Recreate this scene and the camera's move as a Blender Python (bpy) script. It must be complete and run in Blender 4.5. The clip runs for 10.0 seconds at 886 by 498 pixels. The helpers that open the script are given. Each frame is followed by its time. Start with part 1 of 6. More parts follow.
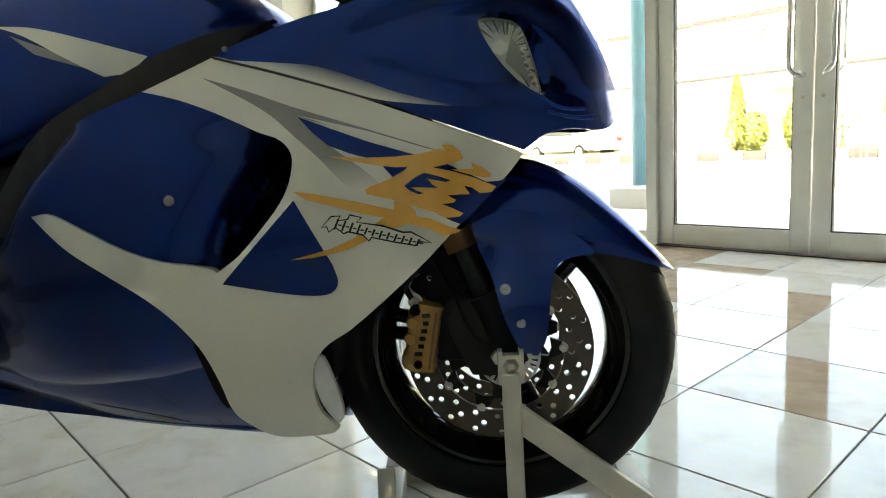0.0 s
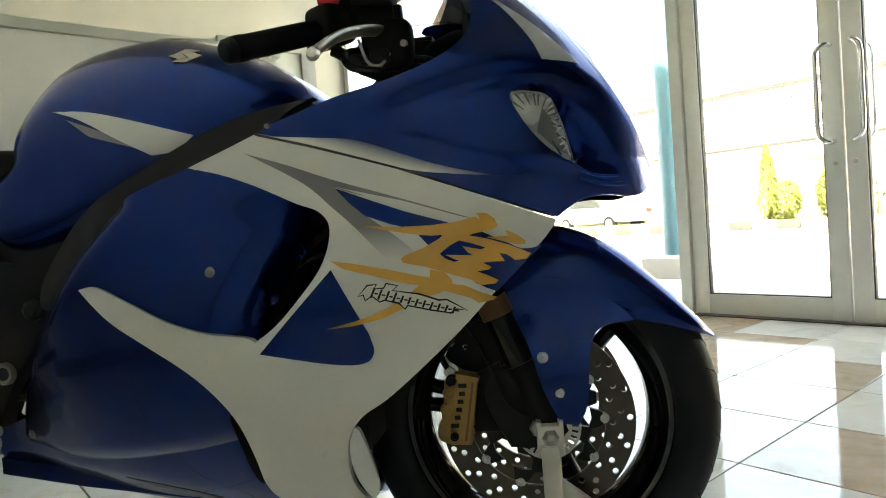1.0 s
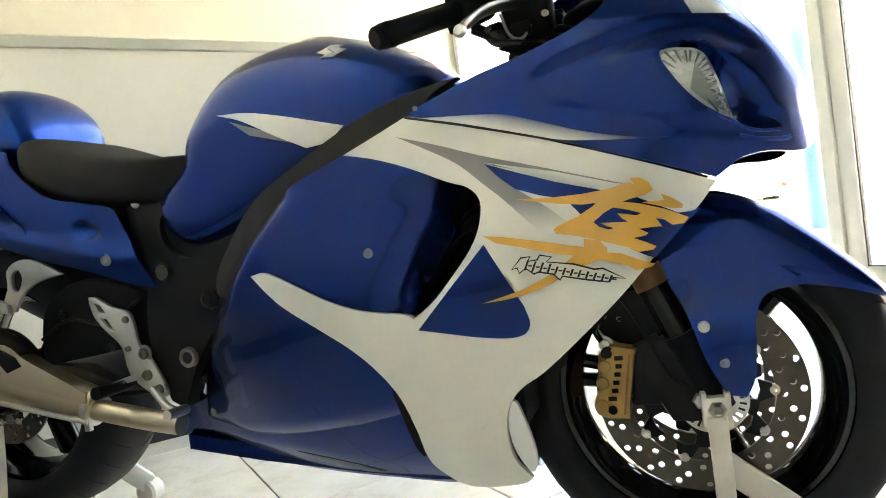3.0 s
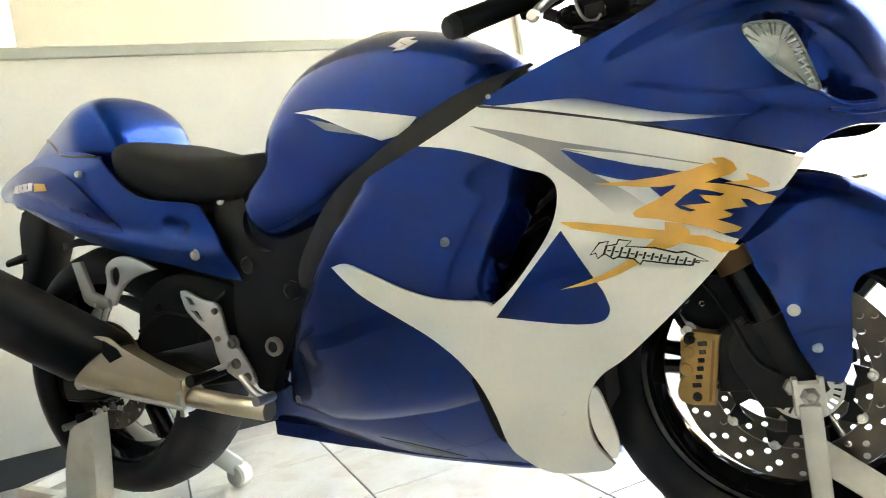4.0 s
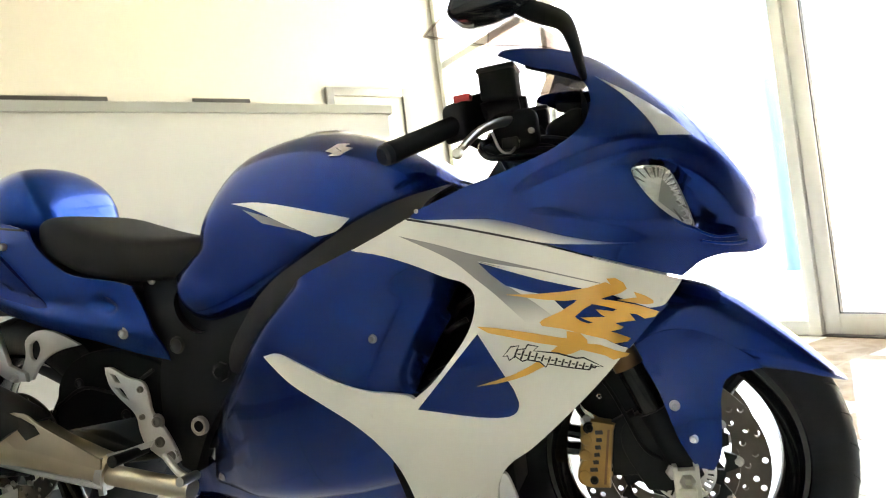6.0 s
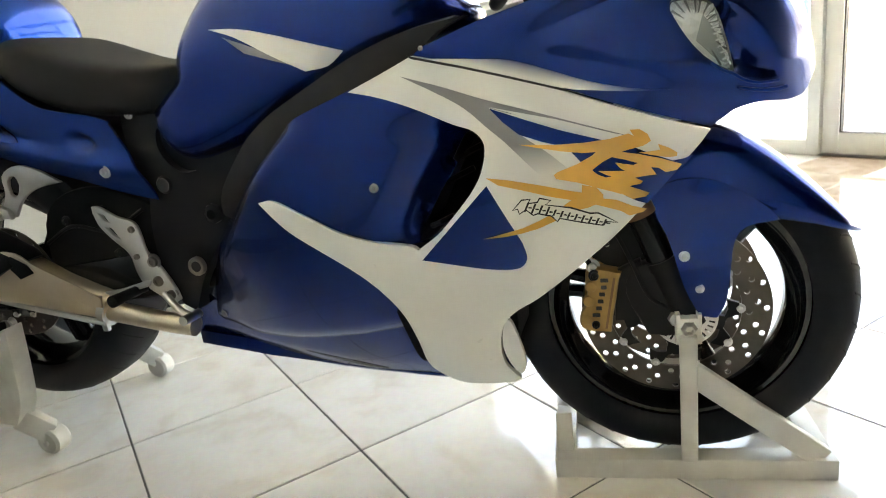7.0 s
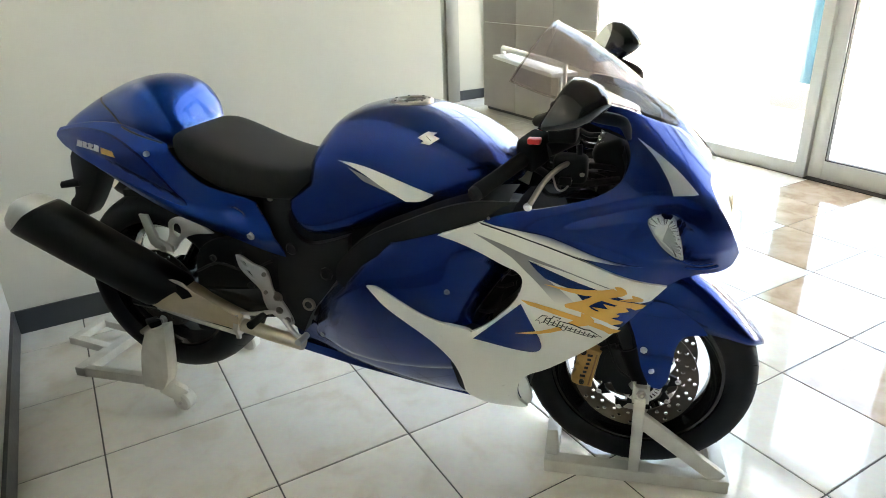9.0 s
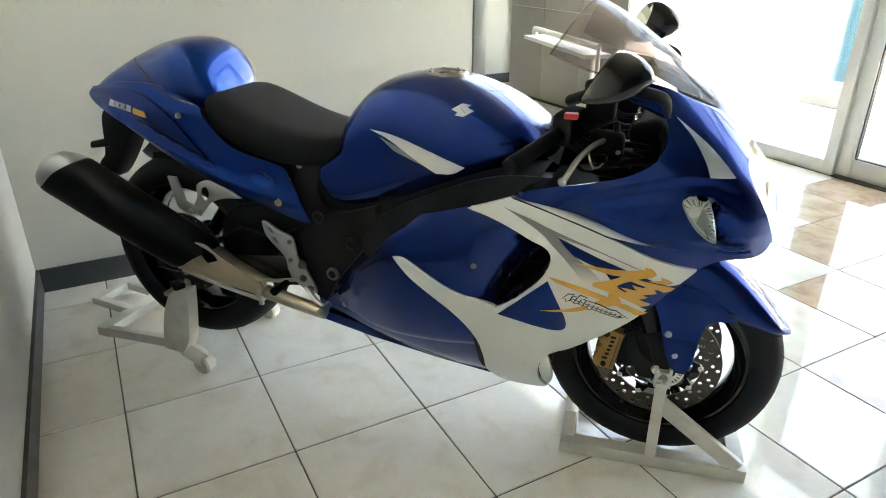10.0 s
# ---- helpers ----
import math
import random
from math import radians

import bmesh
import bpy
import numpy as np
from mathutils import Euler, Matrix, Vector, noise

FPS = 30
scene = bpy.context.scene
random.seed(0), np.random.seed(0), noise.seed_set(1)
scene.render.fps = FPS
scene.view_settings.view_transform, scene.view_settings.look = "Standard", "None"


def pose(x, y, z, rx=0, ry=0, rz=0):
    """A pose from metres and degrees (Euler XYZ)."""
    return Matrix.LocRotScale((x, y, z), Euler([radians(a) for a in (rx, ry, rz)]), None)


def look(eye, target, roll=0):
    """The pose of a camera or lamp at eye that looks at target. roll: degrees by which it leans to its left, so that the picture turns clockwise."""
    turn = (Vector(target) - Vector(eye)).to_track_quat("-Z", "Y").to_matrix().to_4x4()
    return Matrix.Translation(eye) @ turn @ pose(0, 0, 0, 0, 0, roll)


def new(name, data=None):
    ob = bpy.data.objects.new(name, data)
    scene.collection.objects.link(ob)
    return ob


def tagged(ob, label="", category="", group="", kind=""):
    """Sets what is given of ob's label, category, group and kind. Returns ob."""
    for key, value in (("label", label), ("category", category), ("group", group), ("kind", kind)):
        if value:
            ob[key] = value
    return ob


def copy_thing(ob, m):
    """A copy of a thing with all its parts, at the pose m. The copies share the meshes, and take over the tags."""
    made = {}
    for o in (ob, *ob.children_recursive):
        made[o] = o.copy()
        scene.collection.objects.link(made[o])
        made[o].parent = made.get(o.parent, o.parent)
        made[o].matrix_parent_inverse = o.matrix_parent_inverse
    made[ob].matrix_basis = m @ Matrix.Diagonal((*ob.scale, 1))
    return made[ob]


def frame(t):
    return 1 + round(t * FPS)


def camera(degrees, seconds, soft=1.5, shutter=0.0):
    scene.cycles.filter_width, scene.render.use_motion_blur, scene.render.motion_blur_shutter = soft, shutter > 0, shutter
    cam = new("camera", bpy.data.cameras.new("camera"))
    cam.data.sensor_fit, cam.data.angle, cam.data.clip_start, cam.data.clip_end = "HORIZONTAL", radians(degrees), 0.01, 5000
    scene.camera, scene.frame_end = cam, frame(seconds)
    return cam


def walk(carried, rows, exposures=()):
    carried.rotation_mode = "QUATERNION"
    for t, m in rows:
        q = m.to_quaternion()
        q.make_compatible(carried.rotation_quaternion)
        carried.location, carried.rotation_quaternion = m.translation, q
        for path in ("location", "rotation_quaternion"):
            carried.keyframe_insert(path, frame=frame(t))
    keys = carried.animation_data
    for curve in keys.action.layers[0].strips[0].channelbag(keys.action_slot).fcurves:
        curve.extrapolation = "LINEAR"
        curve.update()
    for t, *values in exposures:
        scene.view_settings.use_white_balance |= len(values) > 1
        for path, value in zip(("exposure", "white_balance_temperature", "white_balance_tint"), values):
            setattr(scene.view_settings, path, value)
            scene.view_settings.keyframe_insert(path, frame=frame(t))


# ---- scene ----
cam = camera(68.0, 10.0, 0.9, 0.25)
PATH = [
    (0, (0.026, -1.114, 0.649), (-0.193, 0.85, 0.345), -3.2),
    (0.5, (0.024, -1.119, 0.645), (-0.257, 0.853, 0.464), -3.5),
    (1, (0.019, -1.118, 0.641), (-0.28, 0.858, 0.566), -4.2),
    (1.5, (0.004, -1.123, 0.634), (-0.313, 0.852, 0.631), -5.5),
    (2, (-0.008, -1.128, 0.628), (-0.451, 0.823, 0.628), -6.2),
    (2.5, (-0.021, -1.132, 0.623), (-0.581, 0.788, 0.573), -6.8),
    (4, (-0.04, -1.148, 0.618), (-0.873, 0.669, 0.557), -9.0),
    (4.5, (-0.046, -1.158, 0.619), (-0.982, 0.608, 0.551), -9.6),
    (5, (-0.036, -1.177, 0.631), (-0.815, 0.661, 0.755), -7.4),
    (5.2, (-0.03, -1.192, 0.64), (-0.773, 0.659, 0.789), -7.1),
    (6.3, (0.001, -1.245, 0.733), (-0.559, 0.668, 0.574), -7.7),
    (6.5, (-0.012, -1.235, 0.735), (-0.598, 0.644, 0.38), -7.1),
    (6.7, (-0.024, -1.22, 0.729), (-0.598, 0.651, 0.315), -5.9),
    (7, (-0.046, -1.173, 0.777), (-0.643, 0.652, 0.219), -7.2),
    (7.3, (-0.043, -1.164, 0.932), (-0.57, 0.601, 0.154), -5.8),
    (7.5, (-0.015, -1.209, 1.095), (-0.6, 0.547, 0.337), -5.5),
    (7.7, (0.004, -1.264, 1.23), (-0.522, 0.499, 0.448), -3.4),
    (8, (0.011, -1.362, 1.292), (-0.517, 0.401, 0.509), -3.3),
    (8.5, (-0.002, -1.512, 1.288), (-0.598, 0.253, 0.56), -2.7),
    (9, (-0.001, -1.558, 1.3), (-0.599, 0.178, 0.509), -2.1),
    (9.5, (-0.022, -1.578, 1.276), (-0.625, 0.159, 0.49), -1.7),
    (10, (-0.032, -1.576, 1.27), (-0.663, 0.131, 0.441), 0.1),
]
EXPOSURE = [(0.0, 3.80, 8800, 7), (1.0, 3.85, 8800, 7), (2.0, 3.97, 8800, 8), (2.5, 4.52, 9000, 12), (4.0, 5.33, 8800, 14), (4.5, 5.40, 8800, 14), (5.0, 5.36, 8800, 14), (6.5, 5.03, 9000, 16), (7.0, 4.95, 9000, 16), (7.5, 4.88, 8500, 13), (8.0, 4.78, 8200, 12), (9.0, 4.63, 8200, 12), (10.0, 4.58, 8200, 12)]
walk(cam, [(t, look(eye, target, roll)) for t, eye, target, roll in PATH], EXPOSURE)

# ---------------------------------------------------------------- light
world = bpy.data.worlds.new("world")
scene.world = world
world.use_nodes = True
wn, wl = world.node_tree.nodes, world.node_tree.links
sky = wn.new("ShaderNodeTexSky")
sky.sky_type, sky.sun_disc = "NISHITA", False
sky.dust_density, sky.ozone_density = 6.0, 0.4
sky.sun_elevation, sky.sun_rotation = radians(60), radians(205)
wl.new(sky.outputs["Color"], wn["Background"].inputs["Color"])
wn["Background"].inputs["Strength"].default_value = 0.15
sun = new("sun", bpy.data.lights.new("sun", "SUN"))
sun.data.energy, sun.data.angle, sun.data.color = 5.0, radians(0.5), (1.0, 0.95, 0.88)
SUN_WAY = Vector((math.sin(radians(205)) * math.cos(radians(60)), math.cos(radians(205)) * math.cos(radians(60)), math.sin(radians(60))))
sun.matrix_world = Matrix.Translation((4, 8, 9)) @ (-SUN_WAY).to_track_quat("-Z", "Y").to_matrix().to_4x4()


# ---------------------------------------------------------------- materials
def material(name, colour, rough=0.5, metal=0.0, coat=0.0, coat_ior=1.5, vary=0.0, scale=8.0, bump=0.0, bscale=200.0, colour2=None, spec=0.5, flecks=0.0, detail=4.0):
    m = bpy.data.materials.new(name)
    m.use_nodes = True
    n, l = m.node_tree.nodes, m.node_tree.links
    p = n["Principled BSDF"]
    p.inputs["Base Color"].default_value = (*colour, 1)
    p.inputs["Roughness"].default_value = rough
    p.inputs["Metallic"].default_value = metal
    p.inputs["Coat Weight"].default_value = coat
    p.inputs["Coat Roughness"].default_value = 0.03
    p.inputs["Coat IOR"].default_value = coat_ior
    p.inputs["Specular IOR Level"].default_value = spec
    tc = n.new("ShaderNodeTexCoord")
    if vary or colour2:
        tex = n.new("ShaderNodeTexNoise")
        tex.inputs["Scale"].default_value, tex.inputs["Detail"].default_value = scale, detail
        l.new(tc.outputs["Object"], tex.inputs["Vector"])
        ramp = n.new("ShaderNodeValToRGB")
        ramp.color_ramp.elements[0].position, ramp.color_ramp.elements[1].position = 0.35, 0.65
        c2 = colour2 or tuple(c * (1 - vary) for c in colour)
        ramp.color_ramp.elements[0].color = (*c2, 1)
        ramp.color_ramp.elements[1].color = (*colour, 1)
        l.new(tex.outputs["Fac"], ramp.inputs["Fac"])
        l.new(ramp.outputs["Color"], p.inputs["Base Color"])
        mr = n.new("ShaderNodeMapRange")
        mr.inputs["To Min"].default_value, mr.inputs["To Max"].default_value = max(0.0, rough - 0.06), min(1.0, rough + 0.06)
        t2 = n.new("ShaderNodeTexNoise")
        t2.inputs["Scale"].default_value, t2.inputs["Detail"].default_value = scale * 7, 3
        l.new(tc.outputs["Object"], t2.inputs["Vector"])
        l.new(t2.outputs["Fac"], mr.inputs["Value"])
        l.new(mr.outputs["Result"], p.inputs["Roughness"])
    if bump:
        t3 = n.new("ShaderNodeTexNoise")
        t3.inputs["Scale"].default_value, t3.inputs["Detail"].default_value = bscale, 4
        l.new(tc.outputs["Object"], t3.inputs["Vector"])
        b = n.new("ShaderNodeBump")
        b.inputs["Strength"].default_value, b.inputs["Distance"].default_value = bump, 0.002
        l.new(t3.outputs["Fac"], b.inputs["Height"])
        l.new(b.outputs["Normal"], p.inputs["Normal"])
    return m


def glass(name, tint, rough=0.0, most=0.6, haze=0.0):
    """Clear sheet that mirrors more at grazing angles."""
    m = bpy.data.materials.new(name)
    m.use_nodes = True
    n, l = m.node_tree.nodes, m.node_tree.links
    n.remove(n["Principled BSDF"])
    clear, gloss, mix, facing, power, share = (n.new(k) for k in ("ShaderNodeBsdfTransparent", "ShaderNodeBsdfGlossy", "ShaderNodeMixShader", "ShaderNodeLayerWeight", "ShaderNodeMath", "ShaderNodeMath"))
    clear.inputs["Color"].default_value = (*tint, 1)
    gloss.inputs["Roughness"].default_value = rough
    power.operation, share.operation = "POWER", "MULTIPLY_ADD"
    power.inputs[1].default_value = 4.5
    share.inputs[1].default_value, share.inputs[2].default_value = most, 0.045
    l.new(facing.outputs["Facing"], power.inputs[0])
    l.new(power.outputs[0], share.inputs[0])
    l.new(share.outputs[0], mix.inputs["Fac"])
    l.new(clear.outputs["BSDF"], mix.inputs[1])
    l.new(gloss.outputs["BSDF"], mix.inputs[2])
    last = mix
    if haze:
        film, veil = n.new("ShaderNodeBsdfDiffuse"), n.new("ShaderNodeMixShader")
        film.inputs["Color"].default_value = (0.62, 0.56, 0.54, 1)
        veil.inputs["Fac"].default_value = haze
        l.new(mix.outputs["Shader"], veil.inputs[1])
        l.new(film.outputs["BSDF"], veil.inputs[2])
        last = veil
    l.new(last.outputs["Shader"], n["Material Output"].inputs["Surface"])
    return m


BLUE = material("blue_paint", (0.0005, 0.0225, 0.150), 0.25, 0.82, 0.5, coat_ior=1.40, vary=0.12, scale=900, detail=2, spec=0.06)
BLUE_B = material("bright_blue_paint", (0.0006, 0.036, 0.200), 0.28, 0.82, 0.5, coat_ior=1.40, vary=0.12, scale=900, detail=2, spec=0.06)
WHITE = material("white_paint", (0.68, 0.678, 0.605), 0.3, 0.0, 0.6, vary=0.03, scale=5)


def fade_material(name, low, high, slope, start, end):
    """Lacquer sprayed out softly from one colour into another across a slanted band."""
    m = material(name, low, 0.3, 0.0, 0.6)
    n, l = m.node_tree.nodes, m.node_tree.links
    tc, sep = n.new("ShaderNodeTexCoord"), n.new("ShaderNodeSeparateXYZ")
    l.new(tc.outputs["Object"], sep.inputs[0])
    mad = n.new("ShaderNodeMath")
    mad.operation = "MULTIPLY_ADD"
    mad.inputs[1].default_value = slope
    l.new(sep.outputs["X"], mad.inputs[0])
    l.new(sep.outputs["Z"], mad.inputs[2])
    ramp = n.new("ShaderNodeValToRGB")
    mr = n.new("ShaderNodeMapRange")
    mr.inputs["From Min"].default_value, mr.inputs["From Max"].default_value = start, end
    l.new(mad.outputs[0], mr.inputs["Value"])
    ramp.color_ramp.elements[0].color = (*low, 1)
    ramp.color_ramp.elements[1].color = (*high, 1)
    l.new(mr.outputs["Result"], ramp.inputs["Fac"])
    l.new(ramp.outputs["Color"], n["Principled BSDF"].inputs["Base Color"])
    return m


FADEWHITE = fade_material("faded_white", (0.68, 0.678, 0.605), (0.0009, 0.0175, 0.115), 0.347, 0.668, 0.688)
GREYDEC = material("grey_decal", (0.20, 0.20, 0.195), 0.35, 0.2, 0.7, vary=0.12, scale=15)
GREYFADE = fade_material("faded_grey", (0.68, 0.678, 0.605), (0.20, 0.20, 0.19), 0.0, 0.598, 0.645)
ORANGE = material("orange_decal", (0.70, 0.36, 0.055), 0.3, 0.0, 0.7, vary=0.08, scale=30)
BLACKDEC = material("black_decal", (0.006, 0.006, 0.006), 0.35, 0.0, 0.5, spec=0.3)
PLASTIC = material("black_plastic", (0.008, 0.0077, 0.0077), 0.45, vary=0.25, scale=20, bump=0.12, bscale=900, spec=0.13)
GLOSSBLK = material("gloss_black", (0.007, 0.007, 0.0075), 0.24, 0.0, 0.2, vary=0.2, scale=12, spec=0.3)
MATTBLK = material("matt_black_lining", (0.007, 0.007, 0.007), 0.65, vary=0.2, scale=20, spec=0.08)
PALEDEC = material("pale_grey_decal", (0.40, 0.42, 0.40), 0.35, 0.0, 0.5, vary=0.06, scale=20)
RUBBER = material("tyre_rubber", (0.011, 0.0113, 0.013), 0.58, vary=0.3, scale=25, bump=0.2, bscale=600, spec=0.2)
SEATMAT = material("seat_vinyl", (0.012, 0.0112, 0.0102), 0.6, vary=0.2, scale=18, bump=0.35, bscale=1500, spec=0.16)
STEEL = material("brushed_steel", (0.55, 0.53, 0.50), 0.3, 1.0, vary=0.08, scale=14)
TITAN = material("warm_steel", (0.66, 0.57, 0.44), 0.34, 1.0, vary=0.12, scale=6, colour2=(0.56, 0.47, 0.35))
CHROME = material("chrome", (0.75, 0.75, 0.76), 0.1, 1.0)
ALU = material("cast_aluminium", (0.60, 0.59, 0.56), 0.42, 1.0, vary=0.10, scale=20, bump=0.06, bscale=500)
DISC = material("brake_disc", (0.105, 0.090, 0.075), 0.36, 1.0, vary=0.2, scale=40)
GOLD = material("gold_caliper", (0.40, 0.235, 0.08), 0.45, 0.6, vary=0.2, scale=35, bump=0.1, bscale=700)
BRONZE = material("bronze_sleeve", (0.20, 0.105, 0.05), 0.4, 0.6, vary=0.2, scale=30)
PEWTER = material("worn_lever_metal", (0.30, 0.28, 0.245), 0.34, 1.0, vary=0.12, scale=20)
RIMBLK = material("rim_gloss_black", (0.004, 0.004, 0.0045), 0.12, 0.0, 0.6, spec=0.3)
MIRRORBLK = material("mirror_gloss_black", (0.006, 0.006, 0.0065), 0.2, 0.0, 0.8, spec=0.3)
FRAMEBLK = material("frame_black", (0.009, 0.0088, 0.0088), 0.45, 0.1, vary=0.3, scale=18, bump=0.15, bscale=500, spec=0.2)
MUFFLER = material("muffler_black", (0.007, 0.007, 0.0075), 0.45, 0.2, vary=0.25, scale=10, spec=0.16)
STANDW = material("stand_paint", (0.62, 0.61, 0.55), 0.45, vary=0.16, scale=14, bump=0.1, bscale=120, colour2=(0.52, 0.50, 0.44))
RED = material("red_plastic", (0.55, 0.02, 0.02), 0.4)
TAILRED = material("red_lens", (0.30, 0.01, 0.015), 0.12, coat=0.5)
# Lamp bowls: nearly white and barely metallic, mirrored light put into the colour.
REFLECTOR = material("lamp_reflector", (0.85, 0.86, 0.83), 0.2, 0.15)
LAMPBOWL = material("faceted_lamp_bowl", (0.95, 0.95, 0.90), 0.25, 0.15, 0.5)
SCREEN = glass("tinted_screen", (0.62, 0.54, 0.52), haze=0.22)
CLEAR = glass("clear_lens", (0.93, 0.95, 0.95))
PANE = glass("window_glass", (0.93, 0.96, 0.95))
MIRROR = material("mirror", (0.85, 0.86, 0.87), 0.02, 1.0)
WALLP = material("cream_wall", (0.50, 0.505, 0.455), 0.55, vary=0.05, scale=1.3, bump=0.06, bscale=160, colour2=(0.475, 0.485, 0.44))
WALLG = material("pale_wall", (0.52, 0.53, 0.515), 0.55, vary=0.03, scale=1.6, bump=0.05, bscale=160)
RAIL = material("grey_trim", (0.33, 0.345, 0.30), 0.45, vary=0.08, scale=5)
JAMB = material("grey_door_frame", (0.20, 0.205, 0.19), 0.45, vary=0.08, scale=5)
POSTER = material("poster_print", (0.62, 0.63, 0.60), 0.45, vary=0.06, scale=7)
SILVERPRINT = material("silver_badge", (0.62, 0.61, 0.57), 0.32, 0.6, 0.4, vary=0.05, scale=30)
PLINTH_SHADE = material("shaded_white_render", (0.26, 0.265, 0.27), 0.8, vary=0.1, scale=4)
SKIRT = material("dark_skirting", (0.035, 0.04, 0.045), 0.35, vary=0.25, scale=6)
# Unseen walls: colour held nearly black so little light bounces onto the motorcycle.
WALLD = material("bounce_cut_wall", (0.085, 0.08, 0.075), 0.6, vary=0.05, scale=1.6)
# The ceiling is out of view; its dark colour lowers the room's ambient light.
CEIL = material("bounce_cut_ceiling", (0.17, 0.165, 0.155), 0.7, vary=0.03, scale=2)
WALLB = material("dull_cream_wall", (0.34, 0.335, 0.29), 0.6, vary=0.05, scale=1.3, bump=0.05, bscale=160)
ALUW = material("white_aluminium", (0.72, 0.74, 0.71), 0.35, 0.2, vary=0.05, scale=9)
GASKET = material("black_gasket", (0.02, 0.02, 0.02), 0.6)
GROUT = material("grout", (0.12, 0.11, 0.10), 0.8, vary=0.3, scale=30)
CLAD = material("grey_laminate", (0.30, 0.285, 0.26), 0.4, vary=0.1, scale=3)
CONCRETE = material("concrete", (0.72, 0.71, 0.67), 0.8, vary=0.12, scale=1.2, bump=0.2, bscale=40)
TURQ = material("turquoise_paint", (0.05, 0.145, 0.20), 0.45, vary=0.08, scale=4)
KERBW = material("kerb_white", (0.75, 0.74, 0.70), 0.7, vary=0.1, scale=6)
KERBB = material("kerb_black", (0.018, 0.018, 0.019), 0.7, vary=0.3, scale=6)
GRASS = material("lawn", (0.085, 0.105, 0.03), 0.9, vary=0.4, scale=9)
LEAF = material("yellow_green_leaf", (0.15, 0.16, 0.022), 0.6, vary=0.5, scale=6, colour2=(0.07, 0.095, 0.014))
LEAFD = material("green_leaf", (0.06, 0.10, 0.03), 0.6, vary=0.5, scale=6)
BARK = material("bark", (0.12, 0.08, 0.05), 0.9, vary=0.4, scale=12)
ROOF = material("roof_sheet", (0.40, 0.395, 0.38), 0.6, vary=0.1, scale=2)
RIDGE_EAVE = material("dark_ridge_eave_shade", (0.018, 0.018, 0.02), 0.6, vary=0.2, scale=3)
HOUSE = material("house_wall", (0.60, 0.585, 0.54), 0.7, vary=0.06, scale=1.0)
CARPAINT = material("silver_car_paint", (0.55, 0.56, 0.57), 0.3, 0.5, 1.0, vary=0.05, scale=3)
HOUSEGLASS = material("pale_house_glass", (0.30, 0.30, 0.29), 0.2, vary=0.1, scale=2)
DARKGLASS = material("dark_glass", (0.03, 0.035, 0.04), 0.08)


def tile_material(name, a, b, vein):
    """Glossy glazed tile: two scales of mottling, a tint of its own for each tile."""
    m = bpy.data.materials.new(name)
    m.use_nodes = True
    n, l = m.node_tree.nodes, m.node_tree.links
    p = n["Principled BSDF"]
    geo, info = n.new("ShaderNodeNewGeometry"), n.new("ShaderNodeObjectInfo")
    add = n.new("ShaderNodeVectorMath")
    add.operation = "MULTIPLY_ADD"
    add.inputs[1].default_value = (1, 1, 1)
    comb = n.new("ShaderNodeCombineXYZ")
    mul = n.new("ShaderNodeMath")
    mul.operation = "MULTIPLY"
    mul.inputs[1].default_value = 37.0
    l.new(info.outputs["Random"], mul.inputs[0])
    l.new(mul.outputs[0], comb.inputs["Z"])
    l.new(geo.outputs["Position"], add.inputs[0])
    l.new(comb.outputs[0], add.inputs[2])
    big, fine = n.new("ShaderNodeTexNoise"), n.new("ShaderNodeTexNoise")
    big.inputs["Scale"].default_value, big.inputs["Detail"].default_value, big.inputs["Distortion"].default_value = 9.0, 9.0, 0.5
    fine.inputs["Scale"].default_value, fine.inputs["Detail"].default_value = 60.0, 4.0
    r = n.new("ShaderNodeValToRGB")
    e = r.color_ramp.elements
    e[0].position, e[0].color = 0.33, (*b, 1)
    e[1].position, e[1].color = 0.60, (*a, 1)
    mid = r.color_ramp.elements.new(0.46)
    mid.color = (*vein, 1)
    for t in (big, fine):
        l.new(add.outputs[0], t.inputs["Vector"])
    mix = n.new("ShaderNodeMix")
    mix.data_type, mix.blend_type = "RGBA", "MULTIPLY"
    mix.inputs[0].default_value = 0.14
    l.new(big.outputs["Fac"], r.inputs["Fac"])
    l.new(r.outputs["Color"], mix.inputs[6])
    l.new(fine.outputs["Color"], mix.inputs[7])
    hsv = n.new("ShaderNodeHueSaturation")
    mr = n.new("ShaderNodeMapRange")
    mr.inputs["To Min"].default_value, mr.inputs["To Max"].default_value = 0.94, 1.05
    l.new(info.outputs["Random"], mr.inputs["Value"])
    l.new(mr.outputs["Result"], hsv.inputs["Value"])
    l.new(mix.outputs[2], hsv.inputs["Color"])
    l.new(hsv.outputs["Color"], p.inputs["Base Color"])
    rr = n.new("ShaderNodeMapRange")
    rr.inputs["To Min"].default_value, rr.inputs["To Max"].default_value = 0.03, 0.09
    l.new(fine.outputs["Fac"], rr.inputs["Value"])
    l.new(rr.outputs["Result"], p.inputs["Roughness"])
    p.inputs["IOR"].default_value = 1.75
    return m


TILE = tile_material("cream_tile", (0.86, 0.83, 0.755), (0.77, 0.715, 0.615), (0.83, 0.795, 0.71))
TILEB = tile_material("brown_tile", (0.60, 0.46, 0.34), (0.44, 0.31, 0.21), (0.53, 0.40, 0.28))


